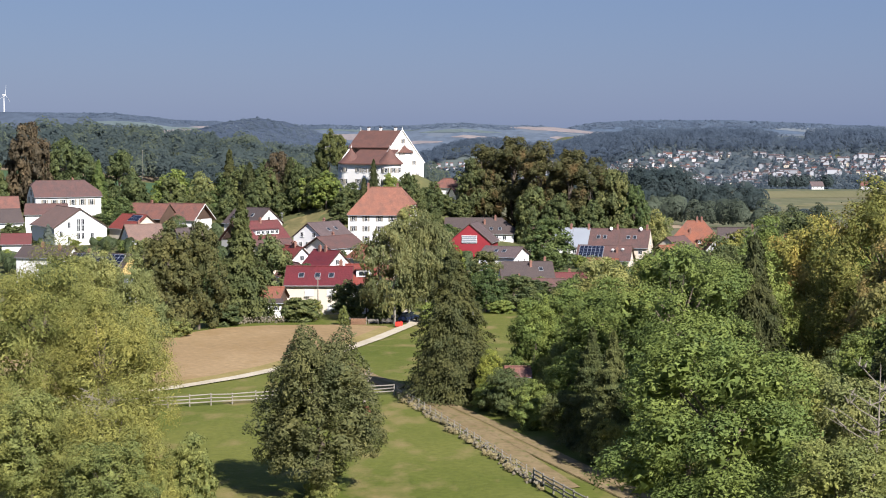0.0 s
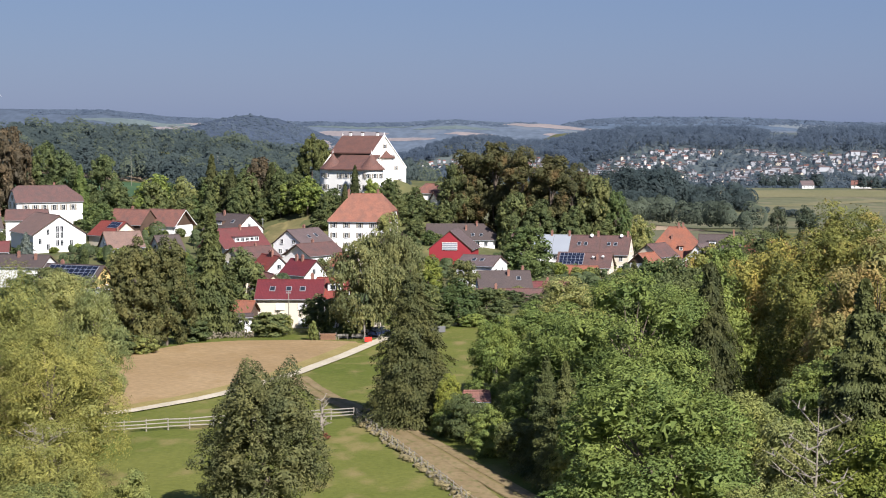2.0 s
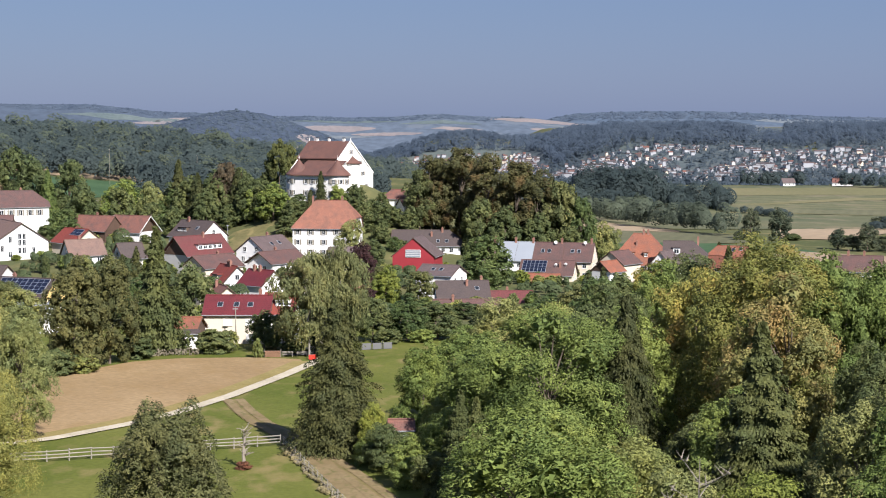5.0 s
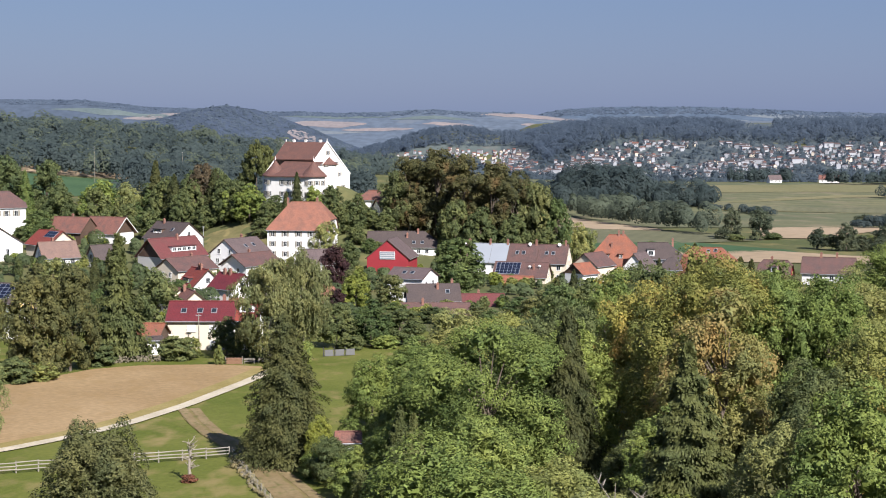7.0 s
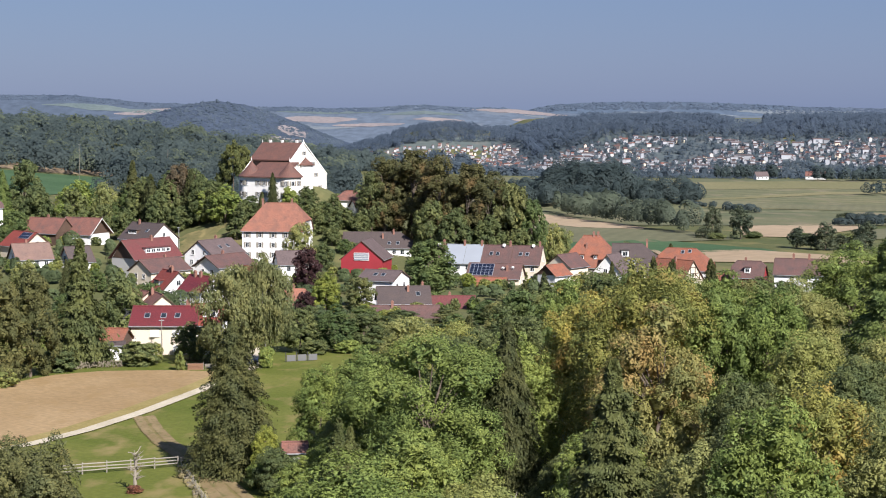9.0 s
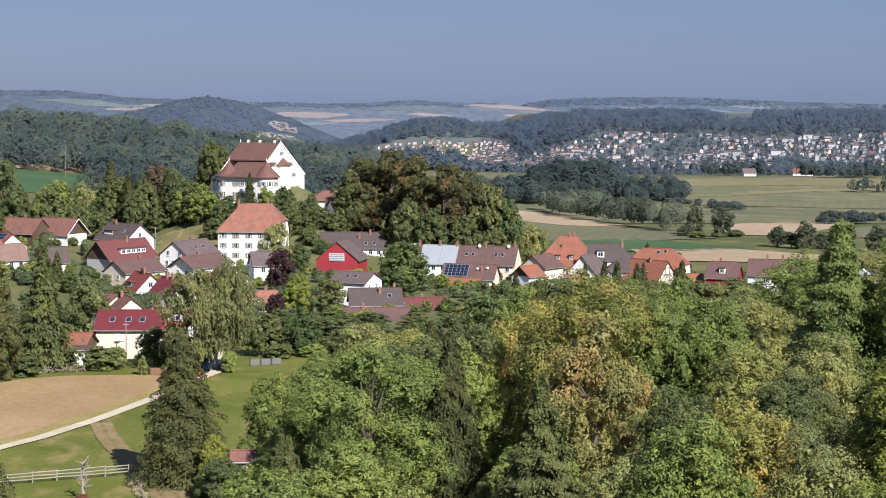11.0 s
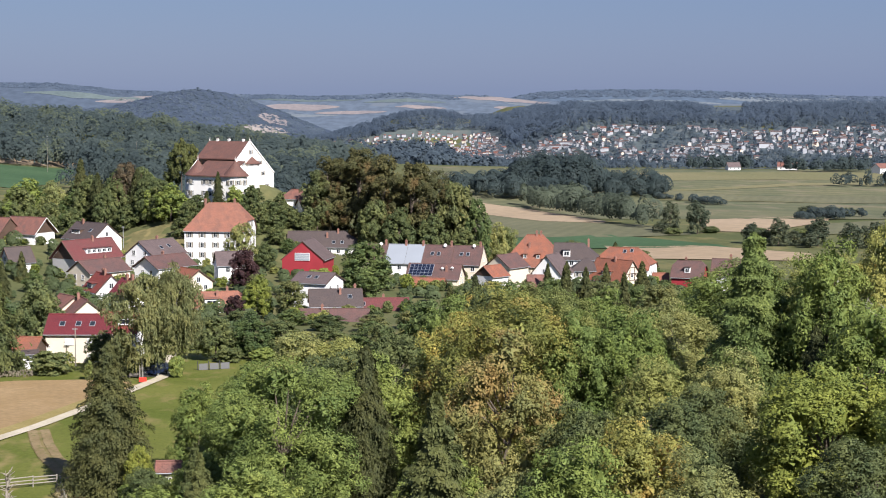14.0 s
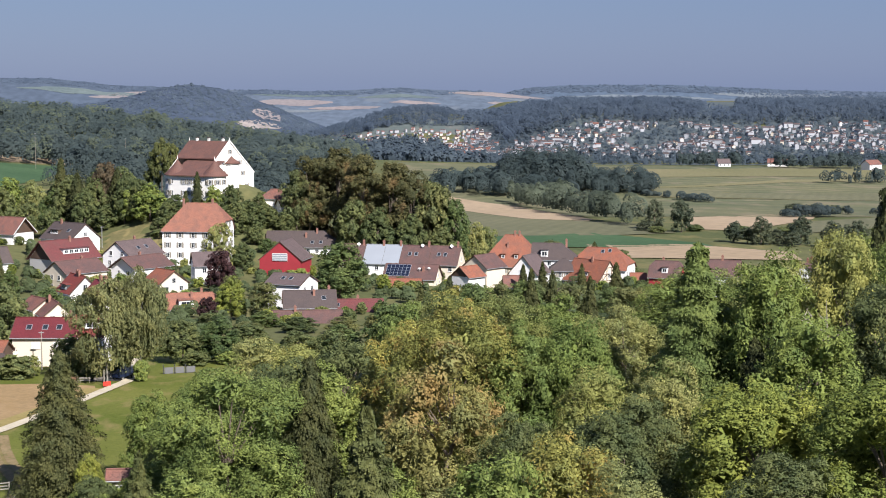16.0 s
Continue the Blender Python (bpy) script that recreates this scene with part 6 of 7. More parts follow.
far_wood("farm_trees", "trees round the farmsteads on the plateau", np.concatenate([scatter(14, 288, 312, 1492, 1520, 13), scatter(16, 316, 342, 1506, 1530, 15), scatter(12, 366, 380, 1462, 1480, 16), scatter(26, 384, 432, 1452, 1476, 14), scatter(40, 440, 620, 1450, 1520, 18), scatter(14, 360, 440, 1290, 1310, 33)]), 10, M["valley_green_hazed"], 260, 1.1, 10, crown=0.06)
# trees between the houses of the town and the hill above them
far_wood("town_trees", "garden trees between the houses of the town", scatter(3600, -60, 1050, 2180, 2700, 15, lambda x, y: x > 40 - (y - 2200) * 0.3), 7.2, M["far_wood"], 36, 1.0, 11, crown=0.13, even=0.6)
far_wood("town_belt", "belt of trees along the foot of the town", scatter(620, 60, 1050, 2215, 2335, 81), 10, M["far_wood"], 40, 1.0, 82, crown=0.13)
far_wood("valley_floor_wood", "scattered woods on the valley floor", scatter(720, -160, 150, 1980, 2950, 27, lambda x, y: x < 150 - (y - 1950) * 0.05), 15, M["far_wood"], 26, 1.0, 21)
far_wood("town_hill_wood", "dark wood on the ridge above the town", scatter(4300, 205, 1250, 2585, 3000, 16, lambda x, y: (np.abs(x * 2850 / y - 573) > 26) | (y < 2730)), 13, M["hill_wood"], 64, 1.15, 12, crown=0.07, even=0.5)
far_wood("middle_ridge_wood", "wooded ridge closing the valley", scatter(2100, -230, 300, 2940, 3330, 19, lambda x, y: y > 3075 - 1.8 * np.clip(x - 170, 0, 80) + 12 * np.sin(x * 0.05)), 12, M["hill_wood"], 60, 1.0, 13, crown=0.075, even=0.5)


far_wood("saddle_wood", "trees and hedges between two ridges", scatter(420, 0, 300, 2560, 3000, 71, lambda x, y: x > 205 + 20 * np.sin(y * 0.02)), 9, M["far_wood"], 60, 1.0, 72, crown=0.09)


# ---- the town on the far slope ----
def far_house_meshes(w, d, h, r):
    bm = bmesh.new()
    box(bm, -w / 2, w / 2, -d / 2, d / 2, -4, h)
    for s in (-1, 1):
        bm.faces.new([bm.verts.new(p) for p in ((s * w / 2, -d / 2, h), (s * w / 2, d / 2, h), (s * w / 2, 0, h + r))])
    wall = bpy.data.meshes.new("wall")
    bm.to_mesh(wall)
    bm.free()
    rb = roof_bmesh(w + 0.8, d + 1.0, r + 0.3, (0, 0), 0.3)
    bmesh.ops.translate(rb, verts=rb.verts, vec=(0, 0, h))
    roof = bpy.data.meshes.new("roof")
    rb.to_mesh(roof)
    rb.free()
    return wall, roof


def town():
    rng = np.random.default_rng(44)
    kinds = []
    for (w, d, h, r), wall, roof in (((8, 6.5, 4.0, 2.5), "town_white_hazed", "t_grey"), ((8.5, 7, 4, 2.6), "town_white_hazed", "t_rust"), ((8, 7, 4, 3), "cream", "t_brown"), ((17, 8, 6.5, 1.8), "town_white_hazed", "t_grey"), ((8, 6.5, 4, 3), "town_white_hazed", "t_dark"), ((13, 8, 5.5, 1.0), "town_white_hazed", "t_grey"), ((8, 7, 4, 3), "grey_wall", "t_rust")):
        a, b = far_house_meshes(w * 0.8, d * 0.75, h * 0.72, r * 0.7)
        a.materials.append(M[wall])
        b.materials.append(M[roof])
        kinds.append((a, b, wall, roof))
    spots, tries = [], 0
    while len(spots) < 1350 and tries < 60000:
        tries += 1
        row = rng.integers(0, 15)
        x = rng.uniform(-60, 1000) if tries % 3 else rng.uniform(-90, 260)
        y = (2325 if tries % 3 else 2560) + row * (20 if tries % 3 else 33) + 14 * math.sin(x * 0.012 + row) + rng.normal(0, 7)
        if x < max(60 - (y - 2200) * 0.4, -110) or (x > 190 and y > 2555 + 14 * math.sin(x * 0.02)) or (x > 180 and noise.noise((x * 0.008, y * 0.008, 3.0)) < -0.28) or any(abs(x - p) < 8.5 and abs(y - q) < 8 for p, q in spots):
            continue
        spots.append((x, y))
    words = {"t_grey": "grey roof", "t_rust": "red-brown roof", "t_brown": "brown roof", "t_dark": "dark roof"}
    rest = {}
    for i, (x, y) in enumerate(spots):
        k = int(rng.choice(len(kinds), p=(0.30, 0.06, 0.08, 0.12, 0.25, 0.14, 0.05) if x > 170 else (0.10, 0.42, 0.08, 0.02, 0.10, 0.02, 0.26)))
        a, b, wall, roof = kinds[k]
        m = pose(x, y, ground_at(x, y) + 2.5, 0, 0, rng.choice([-20, 10, 35, 70, 100]) + rng.normal(0, 8)) @ Matrix.Diagonal((rng.uniform(0.7, 1.5), rng.uniform(0.8, 1.15), rng.uniform(0.7, 1.1), 1)) @ Matrix.Scale(0.88 if x > 170 else 0.7, 4)
        if i < 290:
            ob = new("town_house")
            ob.matrix_basis = m
            tagged(ob, ("cream" if wall == "cream" else "white") + " house with " + words[roof] + " on the town's slope", "house", "houses of the town")
            part("wall", a, None, ob)
            part("roof", b, None, ob)
        else:
            for me in (a, b):
                vs, fs = rest.setdefault(me.materials[0], ([], []))
                base = len(vs)
                vs.extend((m @ v.co)[:] for v in me.vertices)
                fs.extend(tuple(base + j for j in f.vertices) for f in me.polygons)
    for mat, (vs, fs) in rest.items():
        tagged(new("town_roofs_and_walls", mesh_of("town_roofs_and_walls", vs, fs, mat)), "many more small houses of the far town", "houses", kind="stuff")


town()


def farm(x, y, turn, L, W, tall, roof, label):
    house("farm_building", label, x, y, turn, L, W, ground_at(x, y) + tall, 3.5, "white", roof, category="farm building", front=grid(np.linspace(-L / 3, L / 3, 3), (-1.5,)))


farm(322, 1490, 10, 11, 8, 3.2, "t_grey", "white farm building with a grey roof on the plateau")
farm(372, 1500, -15, 17, 10, 3.2, "t_rust", "long white barn with a red-brown roof on the plateau")
farm(438, 1440, 30, 14, 10, 5, "t_rust", "farmhouse with a red-brown roof among trees")
farm(462, 1432, -30, 18, 10, 5, "t_dark", "barn with a dark roof among trees")


# ---- far hills ----
def backdrop(name, label, dist, crest, foot, x0, x1, mat, depth=260, step=10):
    """A hill range far off: a rounded ridge with a crest line."""
    xs = np.arange(x0, x1 + 1, step)
    rows = []
    for k, (f, dy) in enumerate(((0.0, -depth), (0.35, -depth * 0.62), (0.72, -depth * 0.3), (0.93, -depth * 0.1), (1.0, 0.0), (0.85, depth * 0.4))):
        rows.append([(x, dist + dy, foot + (crest(x) - foot) * f) for x in xs])
    n = len(xs)
    vs = [p for r in rows for p in r]
    fs = [(i * n + k, i * n + k + 1, (i + 1) * n + k + 1, (i + 1) * n + k) for i in range(len(rows) - 1) for k in range(n - 1)]
    tagged(new(name, mesh_of(name, vs, fs, mat, True)), label, "hills", kind="structure")


# wood and fields colours are handed in with haze blue already in them
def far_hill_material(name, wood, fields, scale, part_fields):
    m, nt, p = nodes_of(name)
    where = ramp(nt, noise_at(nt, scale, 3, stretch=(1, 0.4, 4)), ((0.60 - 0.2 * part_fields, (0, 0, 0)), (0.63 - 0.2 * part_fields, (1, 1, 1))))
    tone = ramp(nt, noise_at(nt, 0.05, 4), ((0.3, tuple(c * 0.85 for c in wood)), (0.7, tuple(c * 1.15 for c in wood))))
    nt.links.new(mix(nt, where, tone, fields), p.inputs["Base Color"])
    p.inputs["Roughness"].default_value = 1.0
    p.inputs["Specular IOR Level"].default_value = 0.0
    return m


# blue of the four ranges is painted haze, stronger on mid and far
M["range_left"] = far_hill_material("upland_range_hazed", (0.066, 0.085, 0.115), (0.074, 0.091, 0.117), 0.0045, -0.1)
M["range_near"] = far_hill_material("wooded_range_hazed", (0.052, 0.068, 0.097), (0.065, 0.083, 0.112), 0.0045, -0.3)
M["range_mid"] = far_hill_material("mixed_range_hazed", (0.090, 0.113, 0.146), (0.111, 0.131, 0.158), 0.0060, 0.15)
M["range_far"] = far_hill_material("far_range_hazed", (0.071, 0.096, 0.132), (0.091, 0.113, 0.150), 0.0040, 0.0)


def line(points):
    px, pz = zip(*points)
    return lambda x: float(np.interp(x, px, pz)) + 1.2 * noise.noise((x * 0.03, 1.7, 0.0)) + 0.6 * noise.noise((x * 0.11, 4.2, 0.0))


# distance, crest, depth of the slope that faces the valley
RANGES = {
    "near": (3700, line(((-1400, -20), (-697, 8), (-590, 15), (-517, 32), (-457, 47), (-403, 54), (-337, 46), (-278, 27), (-218, 6), (-158, -20), (-121, -36), (0, -58), (900, -60))), 420),
    "left": (4300, line(((-2900, 70), (-1367, 76), (-953, 70), (-815, 69), (-704, 58), (-655, 52), (-537, 48), (-480, 34), (-370, 10), (-200, -40), (2900, -60))), 380),
    "mid": (4500, line(((-2900, 20), (-520, 37), (-388, 40), (-301, 41), (-184, 37), (-67, 40), (50, 47), (144, 40), (212, 39), (271, 36), (400, 24), (610, 18), (1304, 12), (2900, 14))), 420),
    "far": (4750, line(((-3100, 20), (240, 12), (300, 19), (362, 39), (424, 48), (486, 51), (642, 54), (797, 53), (954, 47), (1110, 40), (1267, 37), (1374, 34), (3100, 36))), 300),
}
for key, lab, span in (("near", "long wooded hill with a field on its flank", 1400), ("left", "wooded upland with fields on its slope", 2900), ("mid", "hazy upland of fields and woods", 2900), ("far", "plateau closing the horizon, painted blue with haze", 3100)):
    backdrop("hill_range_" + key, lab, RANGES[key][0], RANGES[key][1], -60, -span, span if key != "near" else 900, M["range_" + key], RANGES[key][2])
# tan, green and pale upland colours are washed with blue to paint in haze
M["upland_tan_hazed"] = field("upland_tan_hazed", (0.174, 0.158, 0.165), (0.213, 0.184, 0.181), 0.01, 0.1)
M["upland_green_hazed"] = field("upland_green_hazed", (0.087, 0.113, 0.120), (0.104, 0.131, 0.132), 0.01, 0.1)
M["upland_pale_hazed"] = field("upland_pale_hazed", (0.113, 0.135, 0.157), (0.139, 0.158, 0.178), 0.01, 0.1)
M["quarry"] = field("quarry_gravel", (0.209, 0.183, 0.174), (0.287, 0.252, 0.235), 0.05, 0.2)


def range_point(key, x, f):
    """A point on the front of a range, at a part of its height."""
    dist, crest, depth = RANGES[key]
    return x, dist + float(np.interp(f, (0.0, 0.35, 0.72, 0.93, 1.0), (-depth, -depth * 0.62, -depth * 0.3, -depth * 0.1, 0.0))), -60 + (crest(x) + 60) * f


def upland_field(key, x0, x1, low, high, mat, slant=0.0):
    """A field lying on the front of a range, between two parts of its height."""
    x0, x1 = round(x0, -1), round(x1, -1)
    vs, fs, n = [], [], int(x1 - x0) // 10
    for i in range(n + 1):
        s = i / n
        ragged = 0.12 * noise.noise((s * 5.0, x0 * 0.1, low * 7))
        half = (high - low) / 2 * (0.12 + 0.88 * math.sin(math.pi * s) ** 0.8) * (1 + 0.5 * noise.noise((s * 4.0, x1 * 0.1, 3.0)))
        mid = (low + high) / 2 + slant * (s - 0.5) + ragged * (high - low)
        for f in (mid - half, mid, mid + half):
            x, y, z = range_point(key, x0 + (x1 - x0) * s, min(f, 0.995))
            vs.append((x, y - 0.5, z + 0.4))
    for i in range(n):
        for k in range(2):
            fs.append((i * 3 + k, (i + 1) * 3 + k, (i + 1) * 3 + k + 1, i * 3 + k + 1))
    tagged(new("upland_field", mesh_of("upland_field", vs, fs, M[mat])), {"upland_tan_hazed": "distant tan stubble field on the hills, painted hazy", "upland_green_hazed": "distant green field on the hills, painted hazy", "upland_pale_hazed": "pale hazy fields below the far plateau", "quarry": "bare pale gravel pit on the hill's flank"}[mat], "field", kind="structure")


for row in (("left", -880, -560, 0.76, 0.86, "upland_green_hazed"), ("left", -705, -490, 0.76, 0.87, "upland_tan_hazed", 0.20), ("near", -262, -194, 0.62, 0.86, "upland_tan_hazed"), ("near", -285, -190, 0.36, 0.56, "quarry", 0.08),
            ("mid", -310, -115, 0.62, 0.78, "upland_tan_hazed"), ("mid", -180, 0, 0.52, 0.60, "upland_tan_hazed"), ("mid", 15, 150, 0.62, 0.70, "upland_tan_hazed"), ("mid", -60, 150, 0.76, 0.84, "upland_green_hazed"), ("mid", 170, 425, 0.88, 0.985, "upland_tan_hazed"), ("mid", 300, 520, 0.80, 0.88, "upland_pale_hazed"), ("mid", -380, -120, 0.46, 0.53, "upland_pale_hazed"), ("mid", 270, 400, 0.66, 0.76, "upland_tan_hazed"), ("mid", -330, -60, 0.84, 0.90, "upland_green_hazed"),
            ("far", 440, 900, 0.60, 0.76, "upland_pale_hazed"), ("far", 900, 1400, 0.72, 0.90, "upland_pale_hazed")):
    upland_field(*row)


def range_wood(key, label, x0, x1, low, high, n, size, mat, seed):
    """Small woods standing on the front of a range."""
    rng = np.random.default_rng(seed)
    p = np.array([range_point(key, rng.uniform(x0, x1), rng.uniform(low, high)) for _ in range(n)])
    far_wood("range_wood", label, p[:, :2], size, M[mat], 14, 0.8, seed, 0.6 * size, 0.22, zs=p[:, 2], even=0.85)


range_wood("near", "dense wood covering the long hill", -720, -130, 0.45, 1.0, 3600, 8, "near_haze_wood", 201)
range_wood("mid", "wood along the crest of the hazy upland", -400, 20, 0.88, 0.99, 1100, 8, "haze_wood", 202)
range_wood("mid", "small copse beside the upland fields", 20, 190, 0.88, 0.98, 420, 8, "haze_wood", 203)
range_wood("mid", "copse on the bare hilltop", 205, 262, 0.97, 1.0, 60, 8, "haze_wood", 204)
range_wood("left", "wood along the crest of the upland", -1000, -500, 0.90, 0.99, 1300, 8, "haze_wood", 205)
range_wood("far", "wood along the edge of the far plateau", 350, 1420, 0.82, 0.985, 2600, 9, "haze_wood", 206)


def wind_turbine(x, y, base, hub, blade, turn, yaw):
    ob = new("wind_turbine")
    ob.matrix_basis = pose(x, y, base, 0, 0, yaw)
    bm = bmesh.new()
    tube(bm, [(0, 0, 0), (0, 0, hub * 0.5), (0, 0, hub)], [1.9, 1.6, 1.1], 14)
    part("tower", bm, M["trim_white"], ob)
    bm = bmesh.new()
    box(bm, -1.6, 1.6, -4.0, 4.0, hub - 1.4, hub + 1.8, bevel=0.5)
    na = part("nacelle", bm, M["trim_white"], ob)
    for k in range(3):
        bm = bmesh.new()
        vs = box(bm, -0.8, 0.8, -0.25, 0.25, 0, blade, bevel=0.0)
        for v in vs:
            if v.co.z > 1:
                v.co.x *= 0.25
                v.co.y *= 0.4
        part("blade", bm, M["trim_white"], na, m=Matrix.Translation((0, -4.6, hub)) @ Matrix.Rotation(radians(turn + 120 * k), 4, "Y"))
    tagged(ob, "white wind turbine on the far hill", "wind turbine")


wind_turbine(-1107, 4365, 45, 70, 26, 8, 72)


# ---- things near the lane ----
def rail_fence(points, label):
    """Posts with three rails."""
    ob = new("rail_fence")
    rng = np.random.default_rng(2)
    p0 = points[0]
    ob.matrix_basis = pose(p0[0], p0[1], 0)
    line_pts = []
    for a, b in zip(points, points[1:]):
        n = max(1, round(math.dist(a, b) / 2.6))
        line_pts += [(a[0] + (b[0] - a[0]) * i / n, a[1] + (b[1] - a[1]) * i / n) for i in range(n)]
    line_pts.append(points[-1])
    for x, y in line_pts:
        bm = bmesh.new()
        h = 1.35 + rng.normal(0, 0.04)
        tube(bm, [(0, 0, -0.3), (rng.normal(0, 0.02), 0, h)], [0.085, 0.075], 7)
        part("post", bm, M["grey_wood"], ob, m=pose(x - p0[0], y - p0[1], ground_at(x, y)))
    for (ax, ay), (bx, by) in zip(line_pts, line_pts[1:]):
        for z in (0.45, 0.82, 1.2):
            bm = bmesh.new()
            za, zb = ground_at(ax, ay) + z + rng.normal(0, 0.03), ground_at(bx, by) + z + rng.normal(0, 0.03)
            tube(bm, [(ax - p0[0], ay - p0[1] - 0.07, za), (bx - p0[0], by - p0[1] - 0.07, zb)], [0.075, 0.07], 6)
            part("rail", bm, M["grey_wood"], ob)
    tagged(ob, label, "fence")


rail_fence([(-52, 178), (-40, 183), (-30, 186.5), (-23.3, 189), (-5.6, 196)], "weathered wooden rail fence across the meadow")
rail_fence([(7.8, 146), (10.5, 137), (14, 126)], "old wooden paddock fence beside the track")


def post_row(points, label):
    ob = new("wire_fence")
    p0 = points[0]
    ob.matrix_basis = pose(p0[0], p0[1], 0)
    rng = np.random.default_rng(8)
    tops = []
    for a, b in zip(points, points[1:]):
        n = round(math.dist(a, b) / 2.4)
        for i in range(n):
            x, y = a[0] + (b[0] - a[0]) * i / n, a[1] + (b[1] - a[1]) * i / n
            bm = bmesh.new()
            tube(bm, [(0, 0, -0.2), (rng.normal(0, 0.05), rng.normal(0, 0.05), 1.15)], [0.06, 0.05], 6)
            part("post", bm, M["grey_wood"], ob, m=pose(x - p0[0], y - p0[1], ground_at(x, y)))
            tops.append((x - p0[0], y - p0[1], ground_at(x, y)))
    for h in (0.4, 0.7, 1.0):
        bm = bmesh.new()
        tube(bm, [(x, y, z + h) for x, y, z in tops], [0.015] * len(tops), 4)
        part("wire", bm, M["metal"], ob)
    tagged(ob, label, "fence")


post_row([(-5.2, 196), (-1.4, 181), (3.0, 165), (8.4, 144)], "post and wire fence along the dirt track")


def stone_bank(points, label, wide=0.8, tall=0.55, count=260, seed=4):
    """A low bank of loose field stones, every stone its own."""
    ob = new("stone_wall")
    p0 = points[0]
    ob.matrix_basis = pose(p0[0], p0[1], 0)
    rng = np.random.default_rng(seed)
    shapes = []
    for k in range(6):
        bm = bmesh.new()
        bmesh.ops.create_icosphere(bm, subdivisions=1, radius=0.5)
        for v in bm.verts:
            v.co *= rng.uniform(0.75, 1.15)
        me = bpy.data.meshes.new("stone")
        bm.to_mesh(me)
        bm.free()
        me.materials.append(M["stone"])
        shapes.append(me)
    seg = [math.dist(a, b) for a, b in zip(points, points[1:])]
    for i in range(count):
        s = rng.uniform(0, sum(seg))
        j = 0
        while s > seg[j]:
            s -= seg[j]
            j += 1
        a, b = points[j], points[j + 1]
        f = s / seg[j]
        x, y = a[0] + (b[0] - a[0]) * f + rng.normal(0, wide * 0.3), a[1] + (b[1] - a[1]) * f + rng.normal(0, wide * 0.3)
        d = rng.uniform(0.22, 0.5)
        m = Matrix.LocRotScale((x - p0[0], y - p0[1], ground_at(x, y) + rng.uniform(0.05, tall)), Euler(rng.uniform(0, 6, 3)), (d, d * 0.8, d * 0.6))
        part("stone", shapes[i % 6], None, ob, m=m)
    tagged(ob, label, "stone wall")


stone_bank([(-5.0, 194.5), (-1.2, 180), (3.2, 164), (8.6, 143)], "low bank of field stones and weeds along the track", 0.9, 0.5, 280)
stone_bank([(-33.5, 276.5), (-29, 278), (-25.8, 278.5)], "low stone garden wall at the field's edge", 0.4, 1.1, 200, 9)


bank = np.linspace(0, 1, 60)
bank_spots = np.stack([np.interp(bank, (0, 0.28, 0.6, 1), (-5.0, -1.2, 3.2, 8.6)), np.interp(bank, (0, 0.28, 0.6, 1), (194.5, 180, 164, 143))], 1) + scatter(60, -0.6, 0.6, -0.5, 0.5, 90)
far_wood("bank_weeds", "dry weeds growing over the stone bank", bank_spots, 0.9, M["weeds"], 260, 0.6, 91, crown=0.07)


def panel_fence():
    ob = new("panel_fence")
    ob.matrix_basis = pose(0.5, 285.2, ground_at(2, 286))
    for i in range(3):
        bm = bmesh.new()
        box(bm, -0.75, 0.75, -0.04, 0.04, 0.1, 1.15)
        part("panel", bm, M["grey_panel"], ob, m=pose(i * 1.75 + 0.5, i * 0.6, 0, 0, 0, 19))
        bm = bmesh.new()
        box(bm, -0.06, 0.06, -0.06, 0.06, -0.2, 1.6)
        part("post", bm, M["dark_metal"], ob, m=pose(i * 1.75 - 0.37, i * 0.6 - 0.3, 0))
    tagged(ob, "grey panel fence beside the lane", "fence")


panel_fence()


def car(x, y, turn, paint, label):
    ob = new("car")
    ob.matrix_basis = pose(x, y, ground_at(x, y) + 0.16, 0, 0, turn)
    bm = bmesh.new()
    box(bm, -2.1, 2.1, -0.87, 0.87, 0.32, 0.9, bevel=0.14)
    part("body", bm, M[paint], ob)
    bm = bmesh.new()
    vs = box(bm, -1.5, 1.1, -0.78, 0.78, 0.88, 1.45, bevel=0.0)
    for v in vs:
        if v.co.z > 1.2:
            v.co.x *= 0.72
            v.co.y *= 0.82
    cab = part("cabin", bm, M["pane"], ob)
    bm = bmesh.new()
    box(bm, -1.05, 0.75, -0.64, 0.64, 1.44, 1.49, bevel=0.02)
    part("roof", bm, M[paint], cab)
    for wx in (-1.3, 1.3):
        for wy in (-0.8, 0.8):
            bm = bmesh.new()
            tube(bm, [(0, -0.1, 0), (0, 0.1, 0)], [0.33, 0.33], 16)
            wheel = part("wheel", bm, M["rubber"], ob, m=pose(wx, wy, 0.2))
            bm = bmesh.new()
            tube(bm, [(0, -0.115, 0), (0, 0.115, 0)], [0.2, 0.2], 12)
            part("rim", bm, M["metal"], wheel)
    for s in (-0.6, 0.6):
        bm = bmesh.new()
        box(bm, 2.03, 2.12, s - 0.18, s + 0.18, 0.6, 0.75)
        part("headlight", bm, M["trim_white"], ob)
    tagged(ob, label, "car")


car(-5.6, 279.5, 60, "car_paint", "dark blue car parked at the end of the lane")
car(-9.5, 282.0, 15, "car_silver", "silver car parked under the birches")


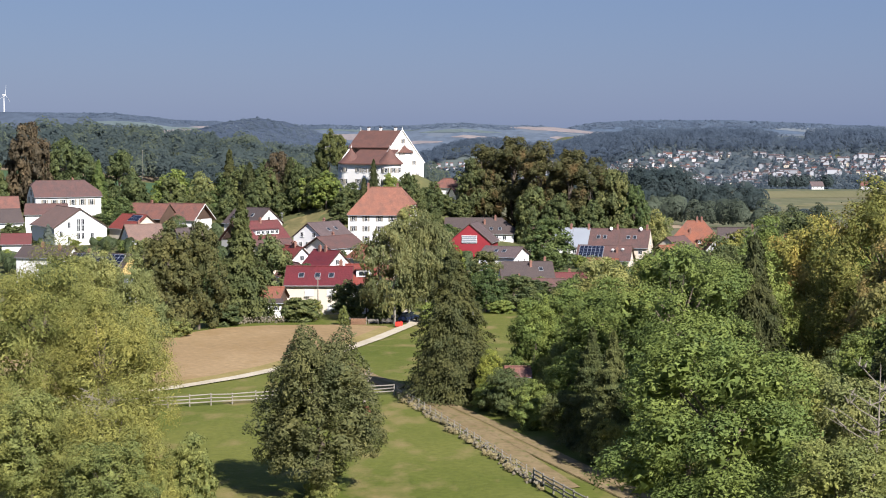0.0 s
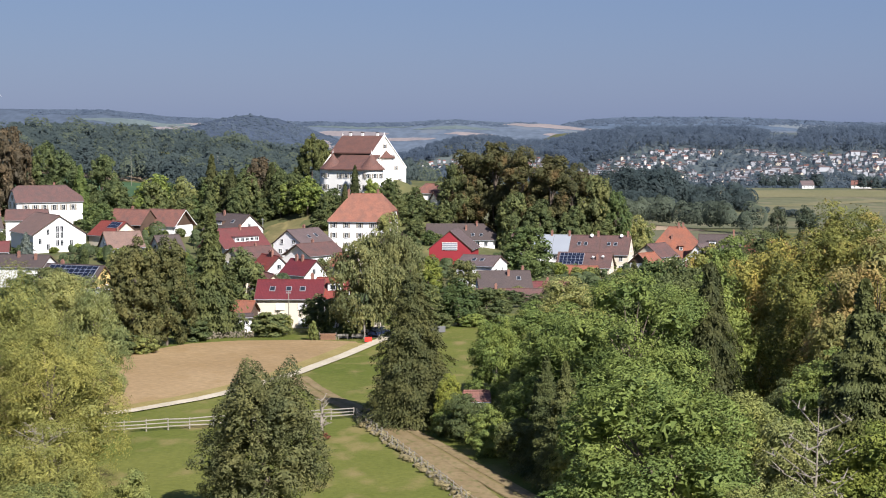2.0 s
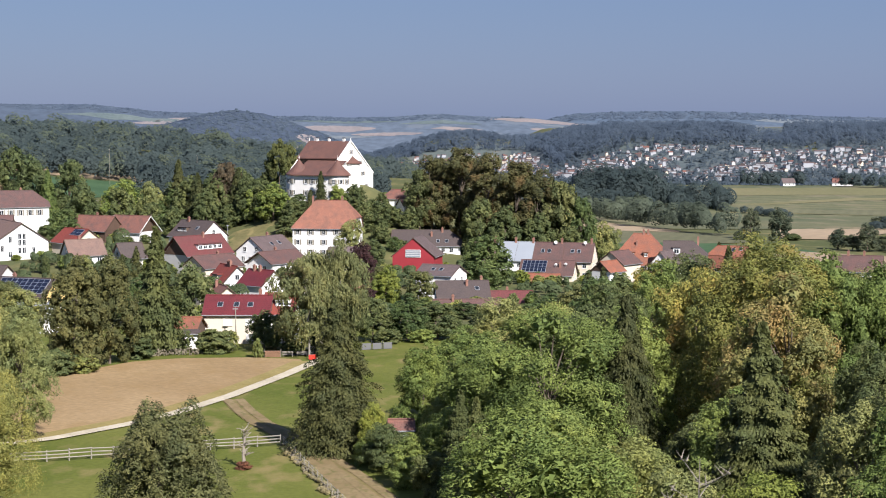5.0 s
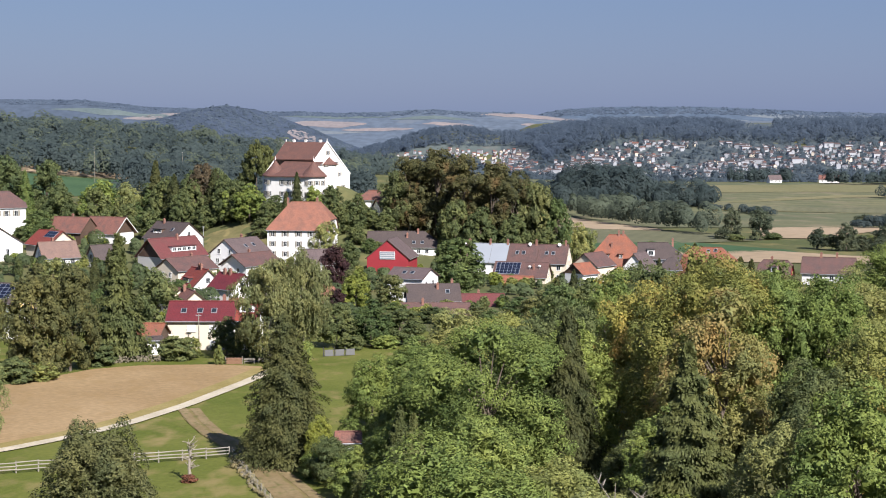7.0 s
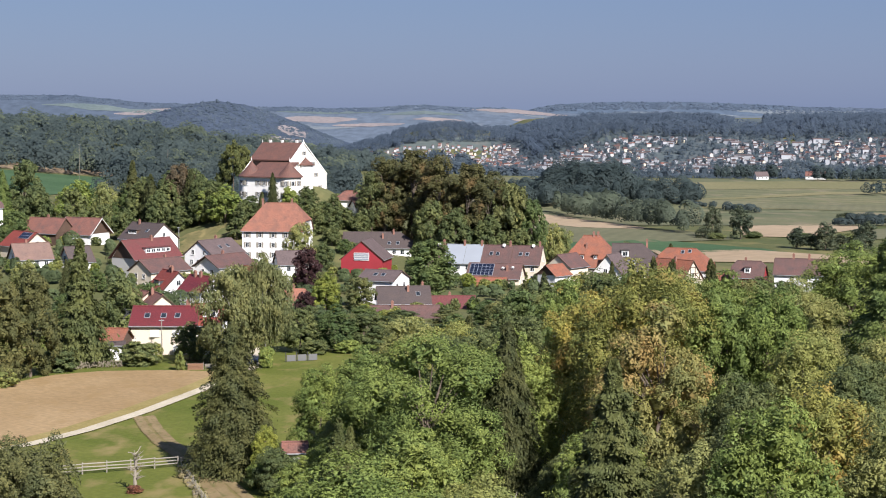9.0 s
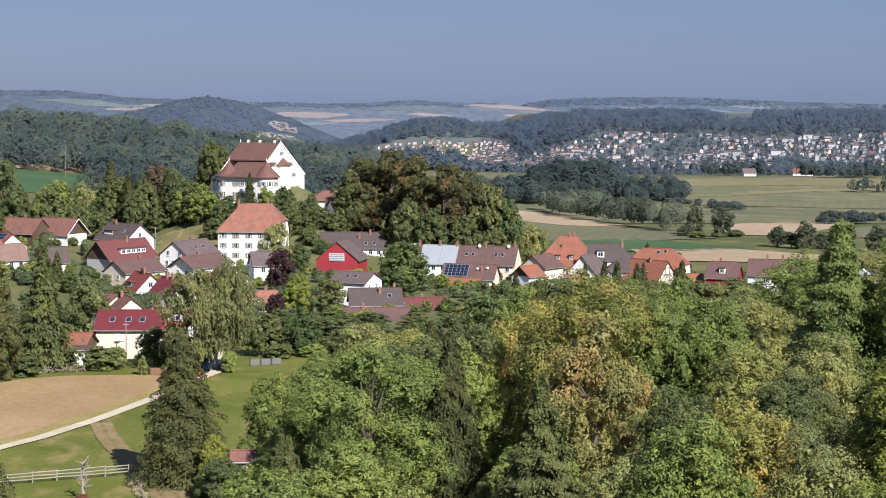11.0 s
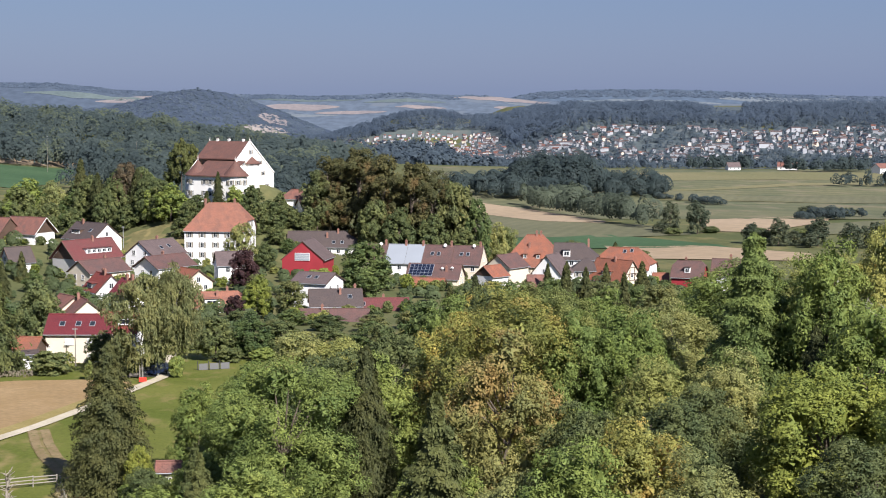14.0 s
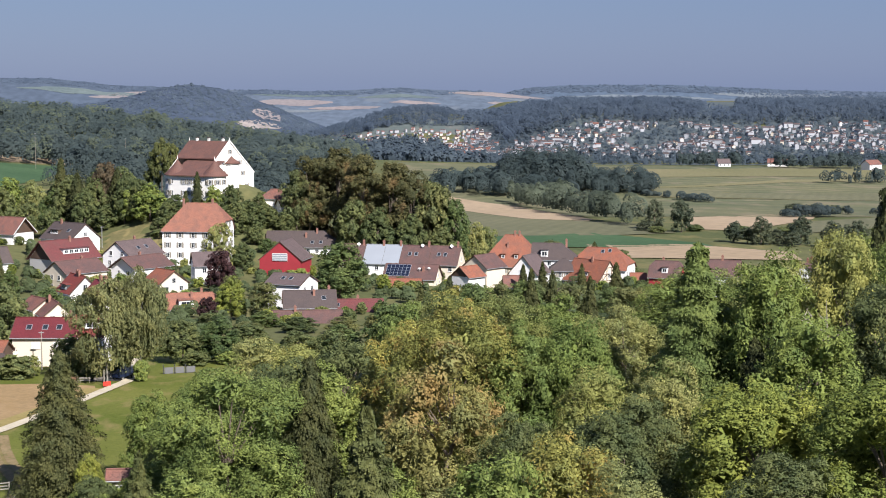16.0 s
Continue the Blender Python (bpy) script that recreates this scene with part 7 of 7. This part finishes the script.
def red_cover():
    ob = new("barrier")
    ob.matrix_basis = pose(-7.0, 271.5, ground_at(-7, 271.5), 0, 0, 20)
    bm = bmesh.new()
    box(bm, -0.6, 0.6, -0.08, 0.08, 0.1, 0.85, bevel=0.04)
    part("board", bm, M["red_plastic"], ob)
    for s in (-0.45, 0.45):
        bm = bmesh.new()
        box(bm, s - 0.12, s + 0.12, -0.3, 0.3, 0, 0.12)
        part("foot", bm, M["rubber"], ob)
    tagged(ob, "red plastic barrier beside the lane", "barrier")


red_cover()


def wood_pile(x, y, turn):
    """Split logs stacked between two stakes, ends to the field."""
    ob = new("wood_pile")
    ob.matrix_basis = pose(x, y, ground_at(x, y), 0, 0, turn)
    bm = bmesh.new()
    tube(bm, [(0, -0.45, 0), (0, 0.45, 0)], [0.11, 0.11], 7)
    log = bpy.data.meshes.new("log")
    bm.to_mesh(log)
    bm.free()
    log.materials.append(M["log_wood"])
    for row in range(5):
        for k in range(11 - row % 2):
            part("log", log, None, ob, m=pose(-1.15 + (k + 0.5 * (row % 2)) * 0.23, 0, 0.11 + row * 0.2))
    for side in (-1.35, 1.3):
        bm = bmesh.new()
        tube(bm, [(side, 0, -0.2), (side, 0, 1.25)], [0.05, 0.05], 6)
        part("stake", bm, M["grey_wood"], ob)
    tagged(ob, "stack of split brown firewood at the field's edge", "wood pile")


def garden_bench(x, y, turn):
    ob = new("garden_bench")
    ob.matrix_basis = pose(x, y, ground_at(x, y), 0, 0, turn)
    for k in range(3):
        bm = bmesh.new()
        box(bm, -0.9, 0.9, -0.24 + 0.16 * k, -0.11 + 0.16 * k, 0.43, 0.47, bevel=0.01)
        part("seat_slat", bm, M["grey_wood"], ob)
    for k in range(2):
        bm = bmesh.new()
        box(bm, -0.9, 0.9, 0.24, 0.28, 0.58 + 0.18 * k, 0.70 + 0.18 * k, bevel=0.01)
        part("back_slat", bm, M["grey_wood"], ob)
    for sx in (-0.75, 0.75):
        for sy, top in ((-0.2, 0.43), (0.26, 0.88)):
            bm = bmesh.new()
            box(bm, sx - 0.03, sx + 0.03, sy - 0.03, sy + 0.03, 0, top)
            part("leg", bm, M["grey_wood"], ob)
    tagged(ob, "weathered slatted garden bench under the birches", "bench")


wood_pile(-13.6, 275.4, 4)
garden_bench(-11.2, 275.6, 8)
garden_bench(-9.0, 276.0, -6)


def pole(x, y, tall, label, kind="pole", lamp_arm=False):
    ob = new("utility_pole" if not lamp_arm else "street_lamp")
    ob.matrix_basis = pose(x, y, ground_at(x, y))
    bm = bmesh.new()
    tube(bm, [(0, 0, -0.3), (0, 0, tall)], [0.12, 0.08], 8)
    part("post", bm, M["grey_wood"] if not lamp_arm else M["metal"], ob)
    if tall > 3:
        bm = bmesh.new()
        box(bm, -0.45, 0.45, -0.06, 0.06, tall - 0.3, tall - 0.16)
        part("head" if lamp_arm else "crossarm", bm, M["metal"], ob)
    tagged(ob, label, "pole" if not lamp_arm else "street lamp")


pole(-21.2, 291.0, 6.6, "wooden utility pole before the cream house")
pole(-7.6, 272.5, 2.6, "slim grey post beside the lane")
pole(-47.2, 505.0, 6.5, "street lamp on the slope", lamp_arm=True)
for px, py in ((-200, 1150), (-150, 1210), (-95, 1260)):
    pole(px, py, 24, "tall line mast before the wood")
